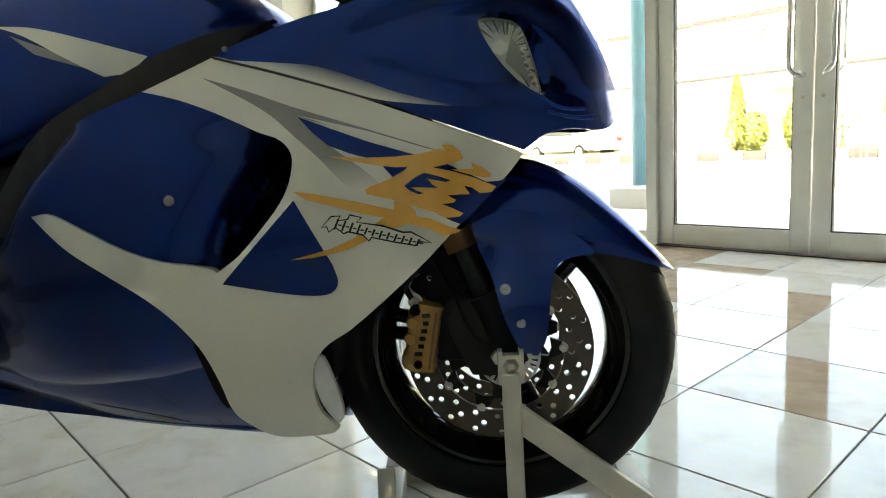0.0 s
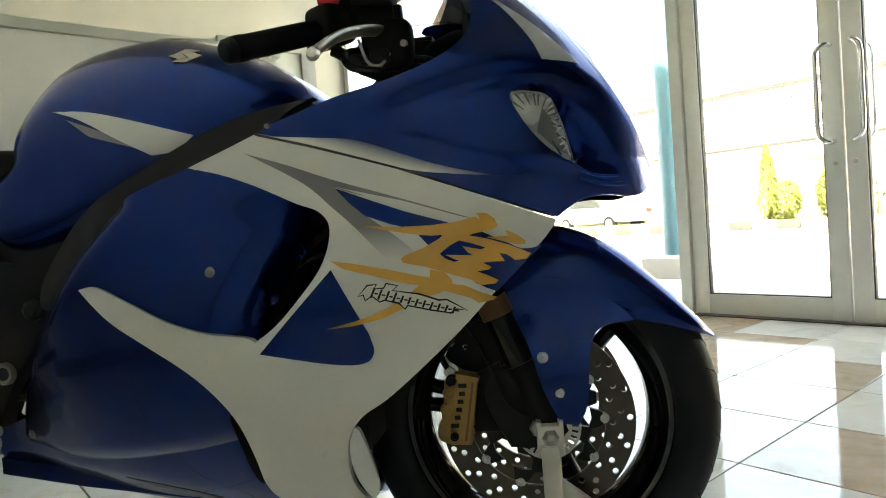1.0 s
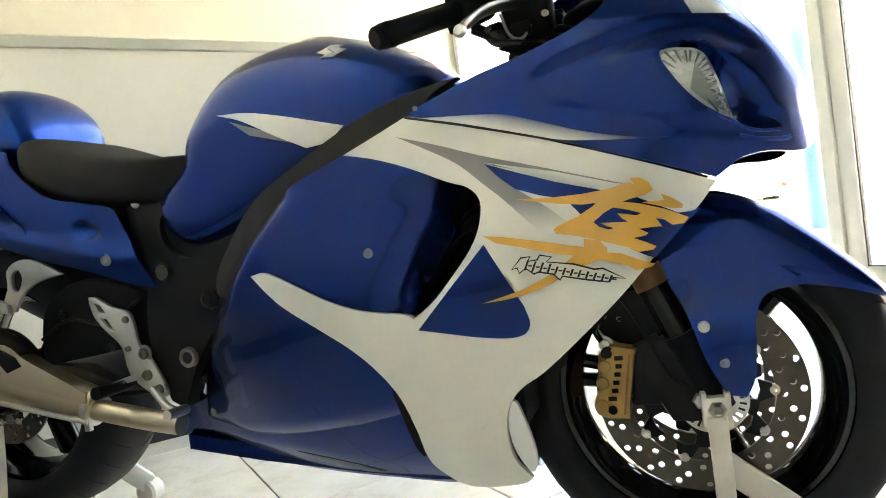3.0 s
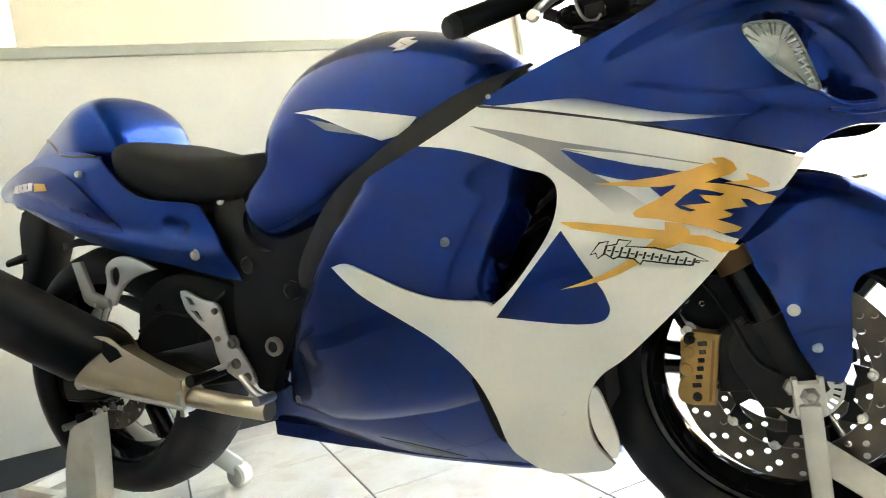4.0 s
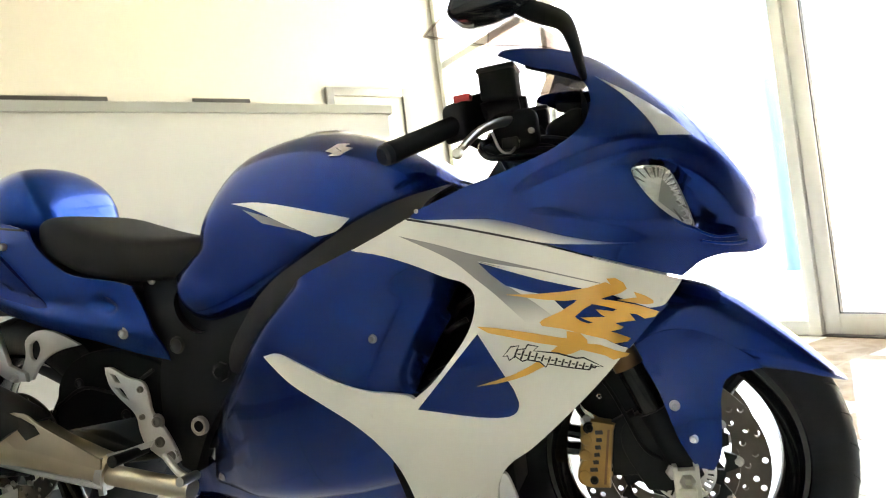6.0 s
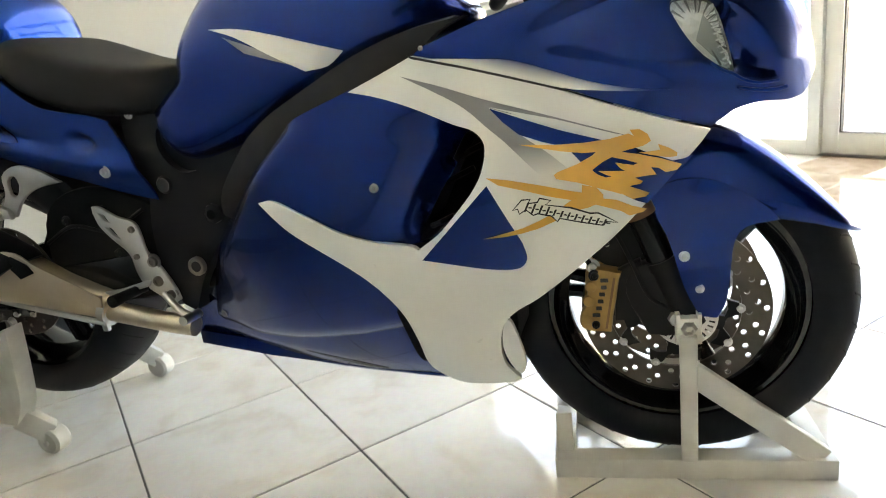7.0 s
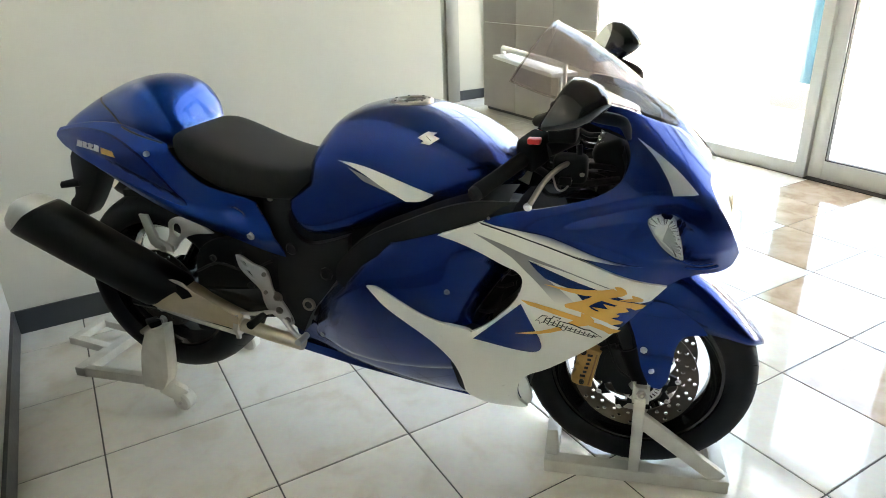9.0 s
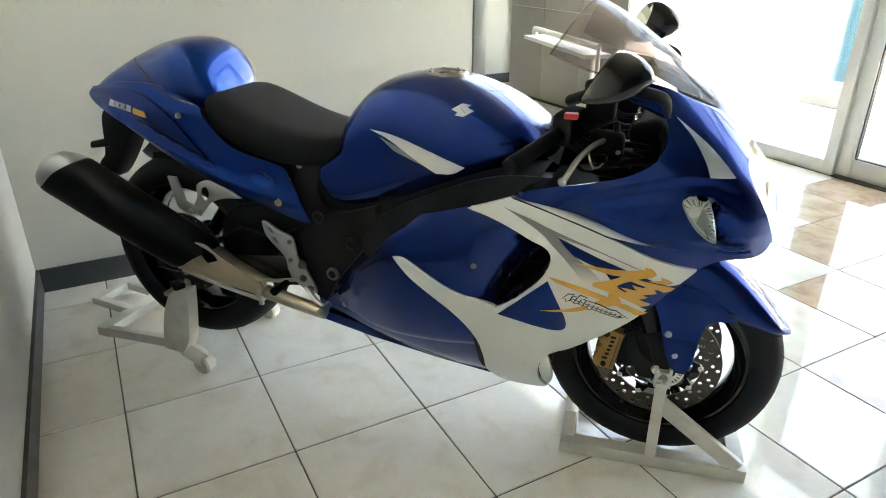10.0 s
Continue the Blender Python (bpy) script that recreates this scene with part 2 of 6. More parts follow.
# ---------------------------------------------------------------- mesh tools
def part(name, bm, mat, parent=None, label="", smooth=35, matrix=None):
    """Links a bmesh as one mesh object, under a thing or a part if one is given."""
    me = bpy.data.meshes.new(name)
    bmesh.ops.recalc_face_normals(bm, faces=bm.faces)
    bm.to_mesh(me)
    bm.free()
    for m in mat if isinstance(mat, (list, tuple)) else (mat,):
        me.materials.append(m)
    if smooth:
        me.polygons.foreach_set("use_smooth", [True] * len(me.polygons))
        me.set_sharp_from_angle(angle=radians(smooth))
    ob = new(name, me)
    if parent:
        ob.parent = parent
    if matrix:
        ob.matrix_basis = matrix
    if label:
        tagged(ob, label)
    return ob


def thing(name, label, category, matrix=None, group="", kind=""):
    ob = new(name)
    ob.empty_display_size = 0.1
    if matrix:
        ob.matrix_basis = matrix
    return tagged(ob, label, category, group, kind)


def add_box(bm, lo, hi, bevel=0.0, seg=2):
    lo, hi = Vector(lo), Vector(hi)
    made = bmesh.ops.create_cube(bm, size=1.0)["verts"]
    for v in made:
        v.co = Vector(((lo + hi) / 2)[i] + v.co[i] * (hi - lo)[i] for i in range(3))
    if bevel:
        bmesh.ops.bevel(bm, geom=list({e for v in made for e in v.link_edges}), offset=bevel, segments=seg, affect="EDGES", profile=0.5)
    return bm


def box(lo, hi, bevel=0.0, seg=2):
    return add_box(bmesh.new(), lo, hi, bevel, seg)


def spline(points, steps=6, closed=False):
    """Catmull-Rom through points of any size."""
    pts = [Vector(p) for p in points]
    n, out = len(pts), []
    for i in range(n if closed else n - 1):
        p0 = pts[(i - 1) % n] if closed or i else pts[0] * 2 - pts[1]
        p1, p2 = pts[i], pts[(i + 1) % n]
        p3 = pts[(i + 2) % n] if closed or i + 2 < n else pts[-1] * 2 - pts[-2]
        for k in range(steps):
            t = k / steps
            out.append(0.5 * (2 * p1 + (p2 - p0) * t + (2 * p0 - 5 * p1 + 4 * p2 - p3) * t * t + (3 * p1 - p0 - 3 * p2 + p3) * t ** 3))
    if not closed:
        out.append(pts[-1])
    return out


def add_loft(bm, rings, cap=True, closed=True):
    rows = [[bm.verts.new(p) for p in ring] for ring in rings]
    n = len(rows[0])
    for a, b in zip(rows, rows[1:]):
        for i in range(n if closed else n - 1):
            j = (i + 1) % n
            bm.faces.new((a[i], a[j], b[j], b[i]))
    if cap and closed:
        bm.faces.new(rows[0][::-1])
        bm.faces.new(rows[-1])
    return bm


def add_tube(bm, path, r, seg=12, cap=True, flat=1.0):
    path = [Vector(p) for p in path]
    n = len(path)
    radii = [r] * n if isinstance(r, (int, float)) else [r[0] + (r[1] - r[0]) * i / (n - 1) for i in range(n)] if len(r) == 2 else r
    rings, up = [], None
    for i, p in enumerate(path):
        d = (path[min(i + 1, n - 1)] - path[max(i - 1, 0)]).normalized()
        if up is None:
            up = d.orthogonal().normalized()
        up = (up - d * up.dot(d)).normalized()
        side = d.cross(up)
        rings.append([p + radii[i] * (math.cos(q) * up + flat * math.sin(q) * side) for q in (2 * math.pi * k / seg for k in range(seg))])
    return add_loft(bm, rings, cap)


def tube(path, r, seg=12, cap=True, flat=1.0):
    return add_tube(bmesh.new(), path, r, seg, cap, flat)


def add_lathe(bm, profile, centre, seg=64, axis="Y", closed=False):
    """Turns (radius, along) pairs about an axis through centre."""
    c, rings = Vector(centre), []
    for k in range(seg):
        q = 2 * math.pi * k / seg
        s, t = math.cos(q), math.sin(q)
        rings.append([c + (Vector((r * s, a, r * t)) if axis == "Y" else Vector((a, r * s, r * t)) if axis == "X" else Vector((r * s, r * t, a))) for r, a in profile])
    rows = [[bm.verts.new(p) for p in ring] for ring in rings]
    n = len(profile)
    for k in range(seg):
        a, b = rows[k], rows[(k + 1) % seg]
        for i in range(n if closed else n - 1):
            j = (i + 1) % n
            if (a[i].co - b[i].co).length < 1e-7 and (a[j].co - b[j].co).length < 1e-7:
                continue
            bm.faces.new((a[i], a[j], b[j], b[i]))
    bmesh.ops.remove_doubles(bm, verts=bm.verts, dist=1e-6)
    return bm


def lathe(profile, centre, seg=64, axis="Y", closed=False):
    return add_lathe(bmesh.new(), profile, centre, seg, axis, closed)


def inside(p, poly):
    x, z, hit = p[0], p[1], False
    for (x1, z1), (x2, z2) in zip(poly, poly[1:] + poly[:1]):
        if (z1 > z) != (z2 > z) and x < (x2 - x1) * (z - z1) / (z2 - z1) + x1:
            hit = not hit
    return hit


def plate_mesh(outline, holes=(), step=0.02):
    """Triangles that fill an outline in (x, z), with holes left open."""
    from mathutils.geometry import delaunay_2d_cdt
    loops = [[tuple(p) for p in outline]] + [[tuple(p) for p in h] for h in holes]
    dense = []
    for loop in loops:
        d = []
        for (x1, z1), (x2, z2) in zip(loop, loop[1:] + loop[:1]):
            k = max(1, int(math.hypot(x2 - x1, z2 - z1) / step))
            d += [(x1 + (x2 - x1) * i / k, z1 + (z2 - z1) * i / k) for i in range(k)]
        dense.append(d)
    pts, edges = [], []
    for d in dense:
        s = len(pts)
        pts += d
        edges += [(s + i, s + (i + 1) % len(d)) for i in range(len(d))]
    xs, zs = [p[0] for p in loops[0]], [p[1] for p in loops[0]]
    x = min(xs) + step / 2
    row = 0
    while x < max(xs):
        z = min(zs) + step / 2 * (1 + row % 2)
        while z < max(zs):
            q = (x, z)
            if inside(q, loops[0]) and not any(inside(q, h) for h in loops[1:]):
                pts.append(q)
            z += step
        x += step * 0.87
        row += 1
    v, _, faces, *_ = delaunay_2d_cdt([Vector(p) for p in pts], edges, [], 0, 1e-5)
    keep = []
    for f in faces:
        c = sum((v[i] for i in f), Vector((0, 0))) / len(f)
        if inside(c, loops[0]) and not any(inside(c, h) for h in loops[1:]):
            keep.append(f)
    return v, keep


def shell(outline, depth_at, thick=0.004, holes=(), step=0.02, side=-1, bm=None, off=0.0):
    """A skin over the outline in (x, z), bulging to y = side * depth_at(x, z), with a rim turned inwards."""
    bm = bm or bmesh.new()
    v, faces = plate_mesh(outline, holes, step)
    used = sorted({i for f in faces for i in f})
    outer = {i: bm.verts.new((v[i].x, side * (depth_at(v[i].x, v[i].y) + off), v[i].y)) for i in used}
    inner = {i: bm.verts.new((v[i].x, side * (depth_at(v[i].x, v[i].y) + off - thick), v[i].y)) for i in used}
    count = {}
    for f in faces:
        bm.faces.new([outer[i] for i in f])
        bm.faces.new([inner[i] for i in reversed(f)])
        for a, b in zip(f, f[1:] + f[:1]):
            count[(a, b)] = count.get((a, b), 0) + 1
    for a, b in list(count):
        if (b, a) not in count:
            bm.faces.new((outer[a], inner[a], inner[b], outer[b]))
    return bm


def slab(outline, y0, y1, bevel=0.0, bm=None, holes=()):
    """A flat plate cut to the outline in (x, z), between y0 and y1."""
    bm = bm or bmesh.new()
    v, faces = plate_mesh(outline, holes, 10.0)
    used = sorted({i for f in faces for i in f})
    lo = {i: bm.verts.new((v[i].x, y0, v[i].y)) for i in used}
    hi = {i: bm.verts.new((v[i].x, y1, v[i].y)) for i in used}
    count = set()
    for f in faces:
        bm.faces.new([lo[i] for i in f])
        bm.faces.new([hi[i] for i in reversed(f)])
        count |= set(zip(f, f[1:] + f[:1]))
    rim = []
    for a, b in count:
        if (b, a) not in count:
            bm.faces.new((lo[a], hi[a], hi[b], lo[b]))
            rim += [bm.edges.get((lo[a], lo[b])), bm.edges.get((hi[a], hi[b]))]
    if bevel:
        bmesh.ops.recalc_face_normals(bm, faces=bm.faces)
        bmesh.ops.bevel(bm, geom=[e for e in rim if e], offset=bevel, segments=2, affect="EDGES", profile=0.5)
    return bm


def ring(r, n, cx=0.0, cz=0.0, turn=0.0):
    return [(cx + r * math.cos(turn + 2 * math.pi * k / n), cz + r * math.sin(turn + 2 * math.pi * k / n)) for k in range(n)]


def lerp(x, table):
    if x <= table[0][0]:
        return table[0][1]
    for (x1, y1), (x2, y2) in zip(table, table[1:]):
        if x <= x2:
            return y1 + (y2 - y1) * (x - x1) / (x2 - x1)
    return table[-1][1]


def curve(x, table):
    """Smooth interpolation through a table."""
    if x <= table[0][0]:
        return table[0][1]
    if x >= table[-1][0]:
        return table[-1][1]
    i = max(k for k in range(len(table) - 1) if table[k][0] <= x)
    (x1, y1), (x2, y2) = table[i], table[i + 1]
    m = lambda a, b: (table[b][1] - table[a][1]) / (table[b][0] - table[a][0])
    m1, m2 = m(max(i - 1, 0), i + 1), m(i, min(i + 2, len(table) - 1))
    h, t = x2 - x1, (x - x1) / (x2 - x1)
    return (2 * t ** 3 - 3 * t * t + 1) * y1 + (t ** 3 - 2 * t * t + t) * h * m1 + (-2 * t ** 3 + 3 * t * t) * y2 + (t ** 3 - t * t) * h * m2


def smooth01(x, a, b):
    t = min(1.0, max(0.0, (x - a) / (b - a)))
    return t * t * (3 - 2 * t)


def bolt(bm, x, y, z, r=0.009, h=0.006, side=-1):
    """A hex-socket bolt head that faces sideways."""
    return add_lathe(bm, [(0, side * h * 0.55), (r * 0.45, side * h * 0.5), (r * 0.5, side * h), (r * 0.85, side * h), (r, side * h * 0.6), (r, 0), (r * 1.5, -side * 0.0005), (r * 1.5, -side * 0.003)], (x, y, z), 14)


# ---------------------------------------------------------------- the room
# Room axes: x runs from the end wall to the glass front, y is 0 at the rear wall and grows less into the room.
ROOM = pose(-2.38, 0.068, 0, 0, 0, 48.5)
FRONT, NEAR, HIGH, DEEP = 4.33, -8.5, 3.7, 3.05
GLASS_END = -3.5
WALL_END = 2.01
PITCH, TA, TB = 0.404, 0.236, -0.99


def structure(name, bm, mat, label="", smooth=0):
    ob = part(name, bm, mat, None, label, smooth, ROOM)
    return tagged(ob, kind="structure")


structure("wall_rear", box((0, 0, 0), (WALL_END, 0.14, 1.395)), WALLP, "half-height cream painted partition with a grey cap")
structure("wall_end", box((-0.15, NEAR, 0), (0, DEEP, HIGH)), WALLG, "plain pale painted end wall")
structure("wall_near", box((-0.15, NEAR - 0.15, 0), (FRONT + 0.1, NEAR, HIGH)), WALLD, "unseen near wall, darkened to cut bounced light")
structure("wall_passage", box((-0.15, DEEP, 0), (FRONT + 0.1, DEEP + 0.15, HIGH)), WALLB, "cream wall of the room behind the partition")
structure("ceiling", box((-0.15, NEAR - 0.15, HIGH), (FRONT + 0.1, DEEP + 0.15, HIGH + 0.15)), CEIL, "unseen ceiling, darkened to cut bounced light")
structure("wall_upper", box((-0.15, NEAR - 0.15, HIGH + 0.15), (FRONT + 0.1, DEEP + 0.15, 5.4)), WALLP, "plain cream upper wall over the glass front")
structure("baseboard_rear", box((0.012, -0.012, 0), (WALL_END, 0, 0.10), 0.002), SKIRT, "dark grey tile baseboard")
structure("baseboard_end", box((0, NEAR, 0), (0.012, 0, 0.10), 0.002), SKIRT, "dark grey tile baseboard")
structure("baseboard_passage", box((0, DEEP - 0.012, 0), (FRONT, DEEP, 0.10), 0.002), SKIRT, "black baseboard")
structure("trim", box((0.0, -0.018, 1.395), (WALL_END + 0.018, 0.158, 1.435), 0.003), RAIL, "grey cap along the top of the partition")

structure("wall_front", box((FRONT - 0.05, NEAR, 0), (FRONT + 0.1, GLASS_END - 0.035, HIGH)), WALLD, "unseen wall beside the glass front, darkened to cut bounced light")

# glazed front: posts, head, sill, panes and a pair of doors
front = thing("window_1", "white aluminium shop front with tall clear panes", "window", ROOM, kind="structure")


def post(y, w=0.07, name="frame_post"):
    part(name, box((FRONT - 0.05, y - w / 2, 0), (FRONT + 0.05, y + w / 2, HIGH), 0.004), ALUW, front)


for y in (DEEP - 0.05, 1.4, -0.52, -2.26, GLASS_END):
    post(y)
for y0, y1 in ((1.435, DEEP - 0.085), (-0.485, 1.365), (GLASS_END + 0.035, -2.295)):
    part("sill_rail", box((FRONT - 0.045, y0, 0.0), (FRONT + 0.045, y1, 0.085), 0.003), ALUW, front)
    p = part("pane", box((FRONT - 0.004, y0, 0.085), (FRONT + 0.004, y1, 2.62)), PANE, front, smooth=0)
    p.visible_shadow = False
    part("head_rail", box((FRONT - 0.045, y0, 2.62), (FRONT + 0.045, y1, 2.70), 0.003), ALUW, front)
    p = part("pane", box((FRONT - 0.004, y0, 2.70), (FRONT + 0.004, y1, 3.55)), PANE, front, smooth=0)
    p.visible_shadow = False
    part("head_rail", box((FRONT - 0.045, y0, 3.55), (FRONT + 0.045, y1, HIGH), 0.003), ALUW, front)
part("head_rail", box((FRONT - 0.045, -2.225, 2.2), (FRONT + 0.045, -0.555, 2.28), 0.003), ALUW, front)
p = part("pane", box((FRONT - 0.004, -2.225, 2.28), (FRONT + 0.004, -0.555, 2.62)), PANE, front, smooth=0)
p.visible_shadow = False
part("head_rail", box((FRONT - 0.045, -2.225, 2.62), (FRONT + 0.045, -0.555, 2.70), 0.003), ALUW, front)
p = part("pane", box((FRONT - 0.004, -2.225, 2.70), (FRONT + 0.004, -0.555, 3.55)), PANE, front, smooth=0)
p.visible_shadow = False
part("head_rail", box((FRONT - 0.045, -2.225, 3.55), (FRONT + 0.045, -0.555, HIGH), 0.003), ALUW, front)
structure("threshold", box((FRONT - 0.06, -2.225, 0.0), (FRONT + 0.06, -0.555, 0.006)), GASKET, "dark metal door threshold")


def door(name, y0, y1, handle_y):
    d = thing(name, "white aluminium glass door with tall steel pull handle, closed", "door", ROOM, kind="structure")
    x0, x1 = FRONT - 0.024, FRONT + 0.024
    stile = 0.09
    part("stile", box((x0, y0, 0.012), (x1, y0 + stile, 2.19), 0.004), ALUW, d)
    part("stile", box((x0, y1 - stile, 0.012), (x1, y1, 2.19), 0.004), ALUW, d)
    part("bottom_rail", box((x0, y0 + stile, 0.012), (x1, y1 - stile, 0.125), 0.003), ALUW, d)
    part("top_rail", box((x0, y0 + stile, 2.08), (x1, y1 - stile, 2.19), 0.003), ALUW, d)
    p = part("pane", box((FRONT - 0.004, y0 + stile, 0.125), (FRONT + 0.004, y1 - stile, 2.08)), PANE, d, smooth=0)
    p.visible_shadow = False
    bm = bmesh.new()
    for ya, yb, za, zb in ((y0 + stile, y1 - stile, 0.125, 0.131), (y0 + stile, y1 - stile, 2.074, 2.08), (y0 + stile, y0 + stile + 0.006, 0.131, 2.074), (y1 - stile - 0.006, y1 - stile, 0.131, 2.074)):
        add_box(bm, (FRONT - 0.016, ya, za), (FRONT + 0.016, yb, zb))
    part("gasket", bm, GASKET, d, smooth=0)
    s = 1 if handle_y < (y0 + y1) / 2 else -1
    for out in (-1, 1):
        x = FRONT + out * 0.075
        path = spline([(FRONT + out * 0.024, handle_y, 0.91), (x - out * 0.02, handle_y + s * 0.012, 0.905), (x, handle_y + s * 0.04, 0.925), (x, handle_y + s * 0.055, 0.97), (x, handle_y + s * 0.055, 1.145),
                       (x, handle_y + s * 0.055, 1.32), (x, handle_y + s * 0.04, 1.365), (x - out * 0.02, handle_y + s * 0.012, 1.385), (FRONT + out * 0.024, handle_y, 1.38)], 5)
        part("handle", tube(path, 0.0125, 14), CHROME, d, "bent polished steel pull handle")
    part("lock", lathe([(0, -0.028), (0.006, -0.029), (0.011, -0.028), (0.012, -0.024), (0.012, 0.028), (0, 0.028)], (FRONT, handle_y - s * 0.0, 0.80), 20, "X"), STEEL, d, "round key lock")
    return d


door("door_1", -1.386, -0.558, -1.345)
door("door_2", -2.222, -1.394, -1.435)

# grey cabinet by the glass
cab = thing("cabinet", "grey laminate cabinet with wide flush panels beside the glass front", "cabinet", ROOM)
part("body", box((3.957, 1.02, 0.03), (4.28, 2.55, 1.115), 0.004), ALUW, cab, "pale end panel")
for z0, z1 in ((0.035, 0.805), (0.812, 1.112)):
    for j in range(3):
        y0 = 1.022 + j * 0.5095
        part("door_panel", box((3.940, y0 + 0.003, z0), (3.956, y0 + 0.5065, z1), 0.003), CLAD, cab, "grey laminate panel")
part("top", box((3.935, 1.01, 1.115), (4.285, 2.56, 1.135), 0.004), ALUW, cab, "white top board")
part("plinth", box((3.975, 1.05, 0.0), (4.25, 2.53, 0.03)), GASKET, cab, smooth=0)

# tall grey door of the room behind
pd = thing("door_3", "plain grey flush door in a darker grey frame, closed", "door", ROOM, kind="structure")
part("leaf", box((3.07, DEEP - 0.03, 0.01), (3.80, DEEP - 0.013, 2.34), 0.003), RAIL, pd)
for x, w in ((3.00, 0.07), (3.80, 0.14)):
    part("jamb", box((x, DEEP - 0.06, 0), (x + w, DEEP - 0.013, 2.42), 0.003), JAMB, pd)
part("head", box((3.07, DEEP - 0.06, 2.34), (3.80, DEEP - 0.013, 2.42), 0.003), JAMB, pd)

# posters on the end wall and boards on the wall behind, seen over the partition
for y0, y1, z0, z1 in ((1.03, 1.40, 1.95, 2.75), (1.77, 2.14, 1.62, 2.32)):
    sheet = thing("wall_poster", "pale poster with a thin black border on the wall", "poster", ROOM, group="wall posters")
    part("border", box((0.0, y0, z0), (0.008, y1, z1), 0.001), BLACKDEC, sheet, smooth=0)
    part("print", box((0.008, y0 + 0.022, z0 + 0.022), (0.011, y1 - 0.022, z1 - 0.022)), POSTER, sheet, smooth=0)
for x0, x1, w in ((0.35, 1.17, 0.065), (1.81, 2.29, 0.16)):
    board = thing("framed_board", "wall board in a broad dark frame", "board", ROOM, group="framed boards")
    for xa, xb, za, zb in ((x0, x1, 2.30 - w, 2.30), (x0, x1, 1.60, 1.60 + w), (x0, x0 + w, 1.60 + w, 2.30 - w), (x1 - w, x1, 1.60 + w, 2.30 - w)):
        part("frame", box((xa, DEEP - 0.03, za), (xb, DEEP, zb), 0.002), GASKET, board)
    part("sheet", box((x0 + w, DEEP - 0.012, 1.60 + w), (x1 - w, DEEP, 2.30 - w)), POSTER, board, smooth=0)


def plank_between(a, b, w, h):
    d = (b - a).normalized()
    n = d.cross(Vector((0, 0, 1))) * w / 2
    return add_loft(bmesh.new(), [[p + n * sx + Vector((0, 0, sz * h / 2)) for sx, sz in ((-1, -1), (1, -1), (1, 1), (-1, 1))] for p in (a, b)])


# white tubular display rack behind the motorcycle
rack = thing("display_rack", "low white tubular steel rack with a flat top plate", "rack")
ra, rb = Vector((-0.70, 1.39, 0)), Vector((-0.35, 0.87, 0))
part("top_rail", tube([ra + Vector((0, 0, 0.957)), rb + Vector((0, 0, 0.957))], 0.012, 12), ALUW, rack)
part("top_plate", plank_between(ra + Vector((0, 0, 0.925)), rb + Vector((0, 0, 0.925)), 0.10, 0.014), ALUW, rack)
part("riser", tube([ra + Vector((0, 0, 0.92)), ra + Vector((0, 0, 0.957))], 0.012, 12), ALUW, rack)
for k in (0.94, 1.0):
    p = ra.lerp(rb, k)
    part("post", tube([p, p + Vector((0, 0, 0.93 if k < 1 else 0.957))], 0.008, 12), ALUW, rack)
# ---------------------------------------------------------------- the motorcycle
# It stands along x: front axle over the origin, nose to +x, its middle plane at y = 0.
bike = thing("motorcycle", "blue and white sport motorcycle with orange decals on two stands", "motorcycle")
AXLE, REAR = (-0.008, 0.0, 0.316), (-1.44, 0.0, 0.40)

WIDTH = [(-1.02, 0.105), (-0.95, 0.115), (-0.88, 0.145), (-0.8, 0.195), (-0.7, 0.24), (-0.6, 0.258), (-0.45, 0.265), (-0.3, 0.258), (-0.2, 0.252), (-0.1, 0.247), (0.0, 0.236), (0.05, 0.220), (0.09, 0.201), (0.13, 0.172), (0.165, 0.133), (0.19, 0.095), (0.2, 0.075)]
LOWER = [(0.15, 0.25), (0.2, 0.42), (0.26, 0.60), (0.33, 0.75), (0.4, 0.86), (0.48, 0.94), (0.56, 0.985), (0.66, 1.0), (0.74, 1.0)]
CREST = [(-0.3, 1.20), (-0.2, 1.15), (-0.1, 1.085), (0.0, 1.002), (0.06, 0.948), (0.115, 0.888), (0.15, 0.85), (0.175, 0.81), (0.195, 0.75), (0.2, 0.72)]


def side_width(x, z):
    """Half the fairing's width at a place of its side."""
    w = curve(x, WIDTH)
    if z < 0.74:
        chin = smooth01(x, -0.08, 0.06)
        return w * ((1 - chin) * curve(z, LOWER) + chin * (1 - 2.2 * max(0.0, 0.72 - z)))
    top = curve(x, CREST)
    q = min(1.0, max(0.0, (z - 0.74) / (top - 0.74)))
    return w * (1 - q ** 2.4) ** (1 / 2.4)


def away(x, z, line):
    """Distance from a place to a line of points, minus below it."""
    best = (9.0, 1.0)
    for (x1, z1), (x2, z2) in zip(line, line[1:]):
        dx, dz = x2 - x1, z2 - z1
        t = min(1.0, max(0.0, ((x - x1) * dx + (z - z1) * dz) / (dx * dx + dz * dz)))
        gap = math.hypot(x - x1 - t * dx, z - z1 - t * dz)
        if gap < best[0]:
            best = (gap, 1.0 if dx * (z - z1) - dz * (x - x1) >= 0 else -1.0)
    return best[0] * best[1]


INTAKE = [(-0.290, 0.669), (-0.276, 0.672), (-0.265, 0.661), (-0.264, 0.642), (-0.270, 0.616), (-0.286, 0.586), (-0.318, 0.551), (-0.350, 0.521), (-0.384, 0.497), (-0.399, 0.497), (-0.393, 0.520), (-0.358, 0.575), (-0.317, 0.632), (-0.299, 0.660)]


